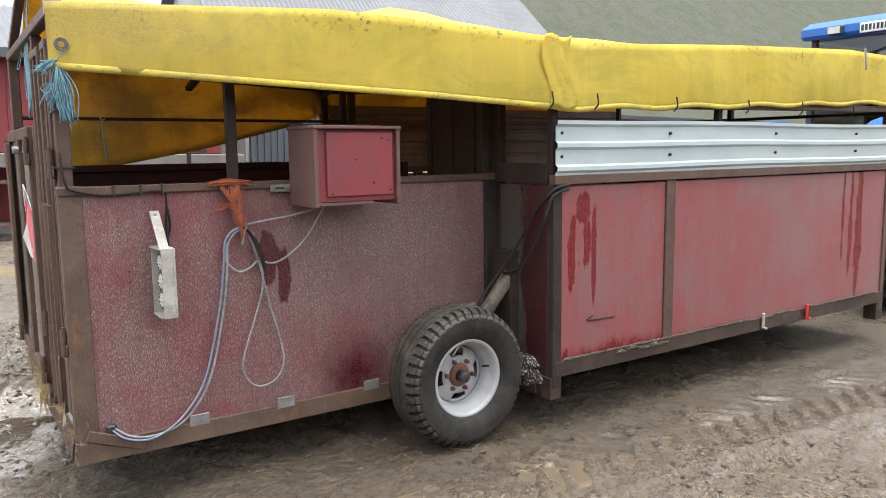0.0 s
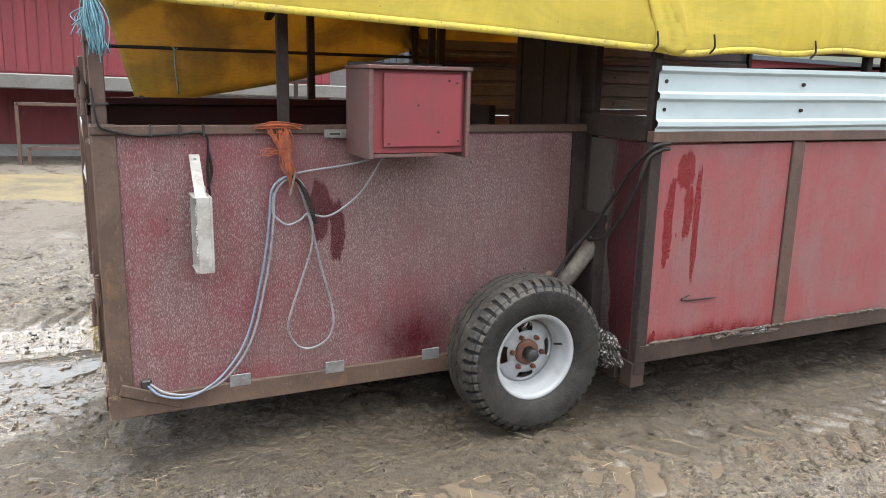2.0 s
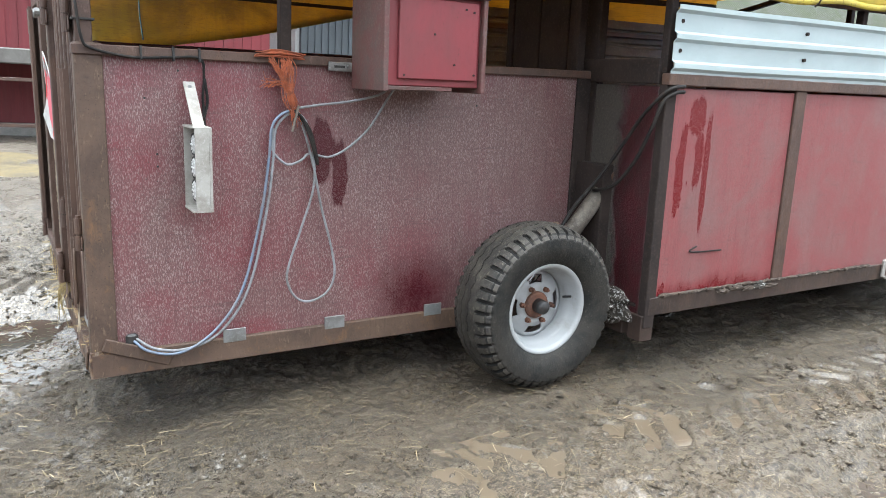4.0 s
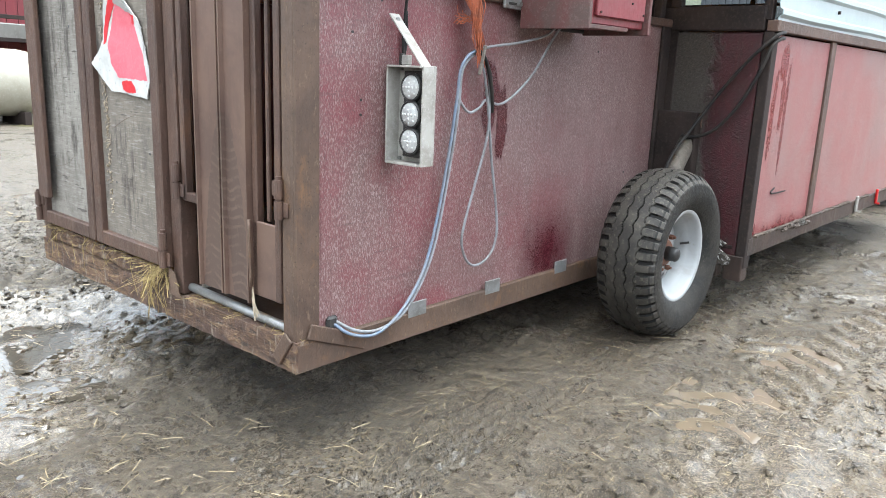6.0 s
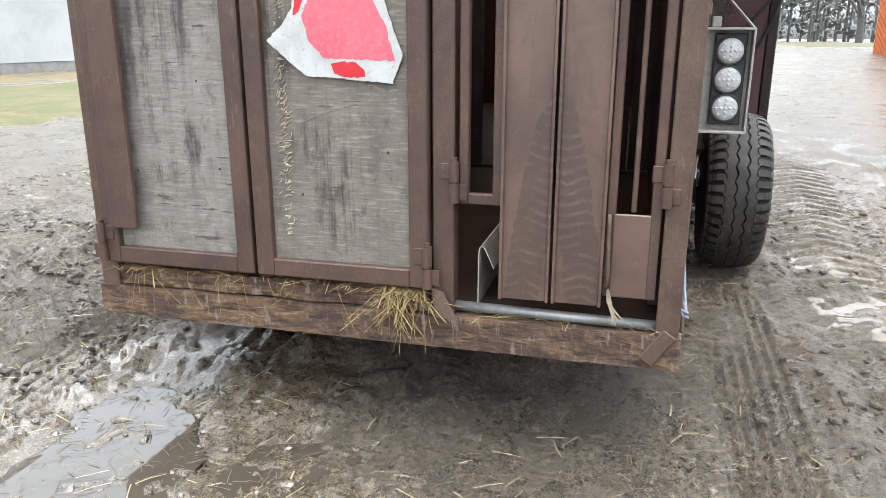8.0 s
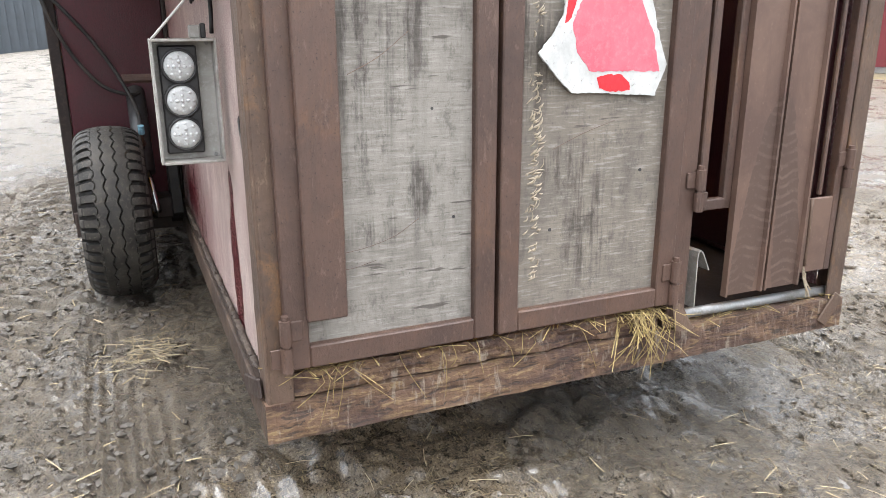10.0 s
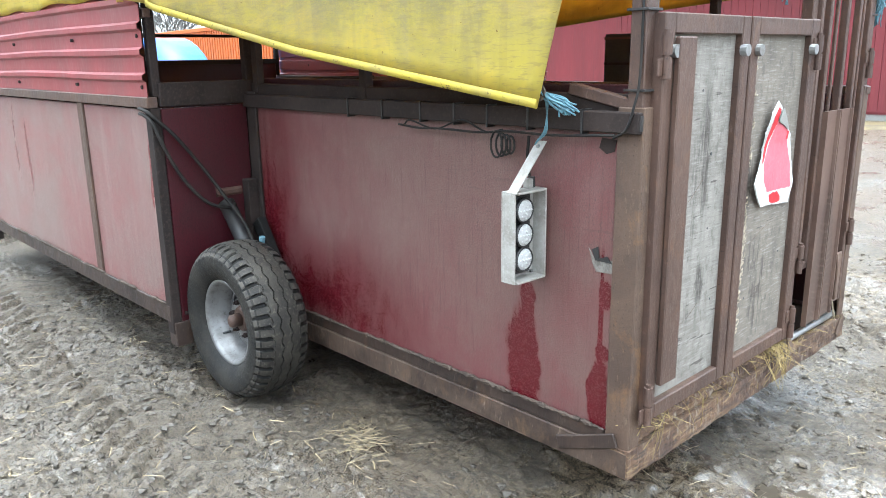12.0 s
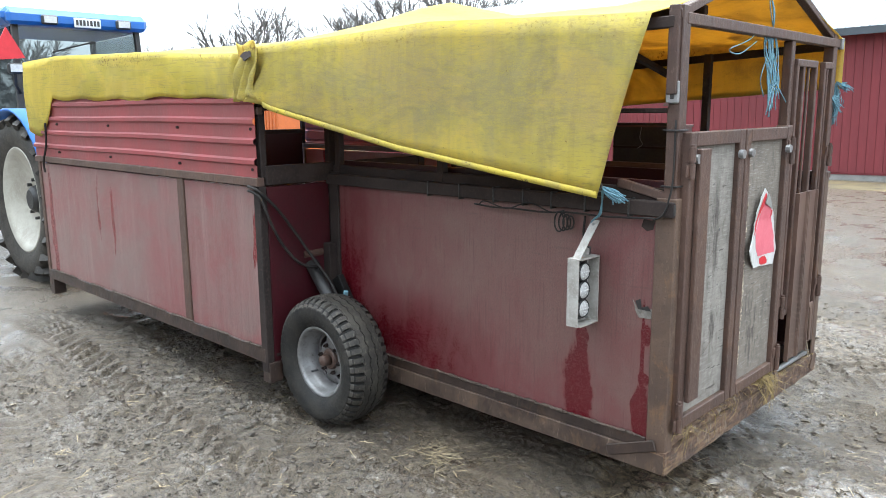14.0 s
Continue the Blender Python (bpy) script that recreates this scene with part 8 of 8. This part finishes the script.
def bare_tree(x, y, h, seed):
    rnd = random.Random(seed)
    t = empty("bare_tree", pose(x, y, 0), "leafless winter tree with fine twigs paled by haze", "tree", "bare trees round the yard")
    bm = bmesh.new()
    tube(bm, [(0, 0, -0.2), (0.05, 0.0, h * 0.15), (0.0, 0.1, h * 0.32)], lambda u: h * (0.028 - 0.010 * u), 8, 3)
    part("trunk", bm, "hazed_bark", t, "", True)
    cr = bmesh.new()

    def grow(p, d, length, r, level):
        q = p + d * length
        mid_ = (p + q) / 2 + Vector((rnd.uniform(-1, 1), rnd.uniform(-1, 1), rnd.uniform(-0.5, 0.5))) * length * 0.06
        tube(cr, [p, mid_, q], lambda u: r * (1 - 0.55 * u), 4 if level > 1 else 6, 1)
        if level >= 5:
            return
        for _ in range(4 if level < 2 else 3):
            v_ = (d + Vector((rnd.uniform(-1, 1), rnd.uniform(-1, 1), rnd.uniform(-0.35, 0.75))) * 0.75).normalized()
            grow(p + (q - p) * rnd.uniform(0.45, 1.0), v_, length * rnd.uniform(0.6, 0.8), max(0.030, r * 0.64), level + 1)

    for k in range(5):
        a = 2 * math.pi * k / 5 + rnd.random()
        grow(Vector((0, 0, h * rnd.uniform(0.2, 0.32))), Vector((math.cos(a) * 0.6, math.sin(a) * 0.6, 0.9)).normalized(), h * 0.27, h * 0.013, 1)
    part("crown", cr, "hazed_bark", t)


for k, (x, y, h) in enumerate(((48, -27.5, 11.6), (38, -30, 10.4), (50, -44, 15.5), (42, -46, 15.5), (62, -16, 11.0), (70, -8, 11.0), (78, -4, 12.0), (58, -24, 9))):
    bare_tree(x, y, h, 50 + k)

# far woods behind the lane: trunks with ragged crowns of many small clumps
rnd = random.Random(77)
trunks, crowns = bmesh.new(), bmesh.new()
for k in range(90):
    a = radians(rnd.uniform(-15, 14))
    d = rnd.uniform(75, 130)
    cx, cy, h = d * math.cos(a), d * math.sin(a), rnd.uniform(8.0, 15.0)
    tube(trunks, [(cx, cy, -0.2), (cx + rnd.uniform(-0.3, 0.3), cy, h * 0.8)], lambda u: h * 0.016 * (1 - 0.6 * u), 5, 0)
    for j in range(170):
        u = rnd.random() ** 0.8
        z = h * (0.10 + 0.90 * u)
        rr = h * 0.24 * math.sin(math.pi * min(1.0, 0.12 + 0.85 * u)) * math.sqrt(rnd.random())
        b_ = rnd.uniform(0, 2 * math.pi)
        q = Vector((cx + rr * math.cos(b_), cy + rr * math.sin(b_), z))
        s_ = rnd.uniform(0.15, 0.5)
        vs = [crowns.verts.new(q + Vector((rnd.uniform(-s_, s_), rnd.uniform(-s_, s_), rnd.uniform(-s_, s_)))) for _ in range(4)]
        for f in ((0, 1, 2), (0, 2, 3), (0, 3, 1), (1, 3, 2)):
            crowns.faces.new([vs[i] for i in f])
woods = tagged(part("far_woods", crowns, "conifer"), "distant hazy band of mixed winter woods", "woods", kind="stuff")
tagged(part("trunk", trunks, "hazed_bark", woods), kind="stuff")
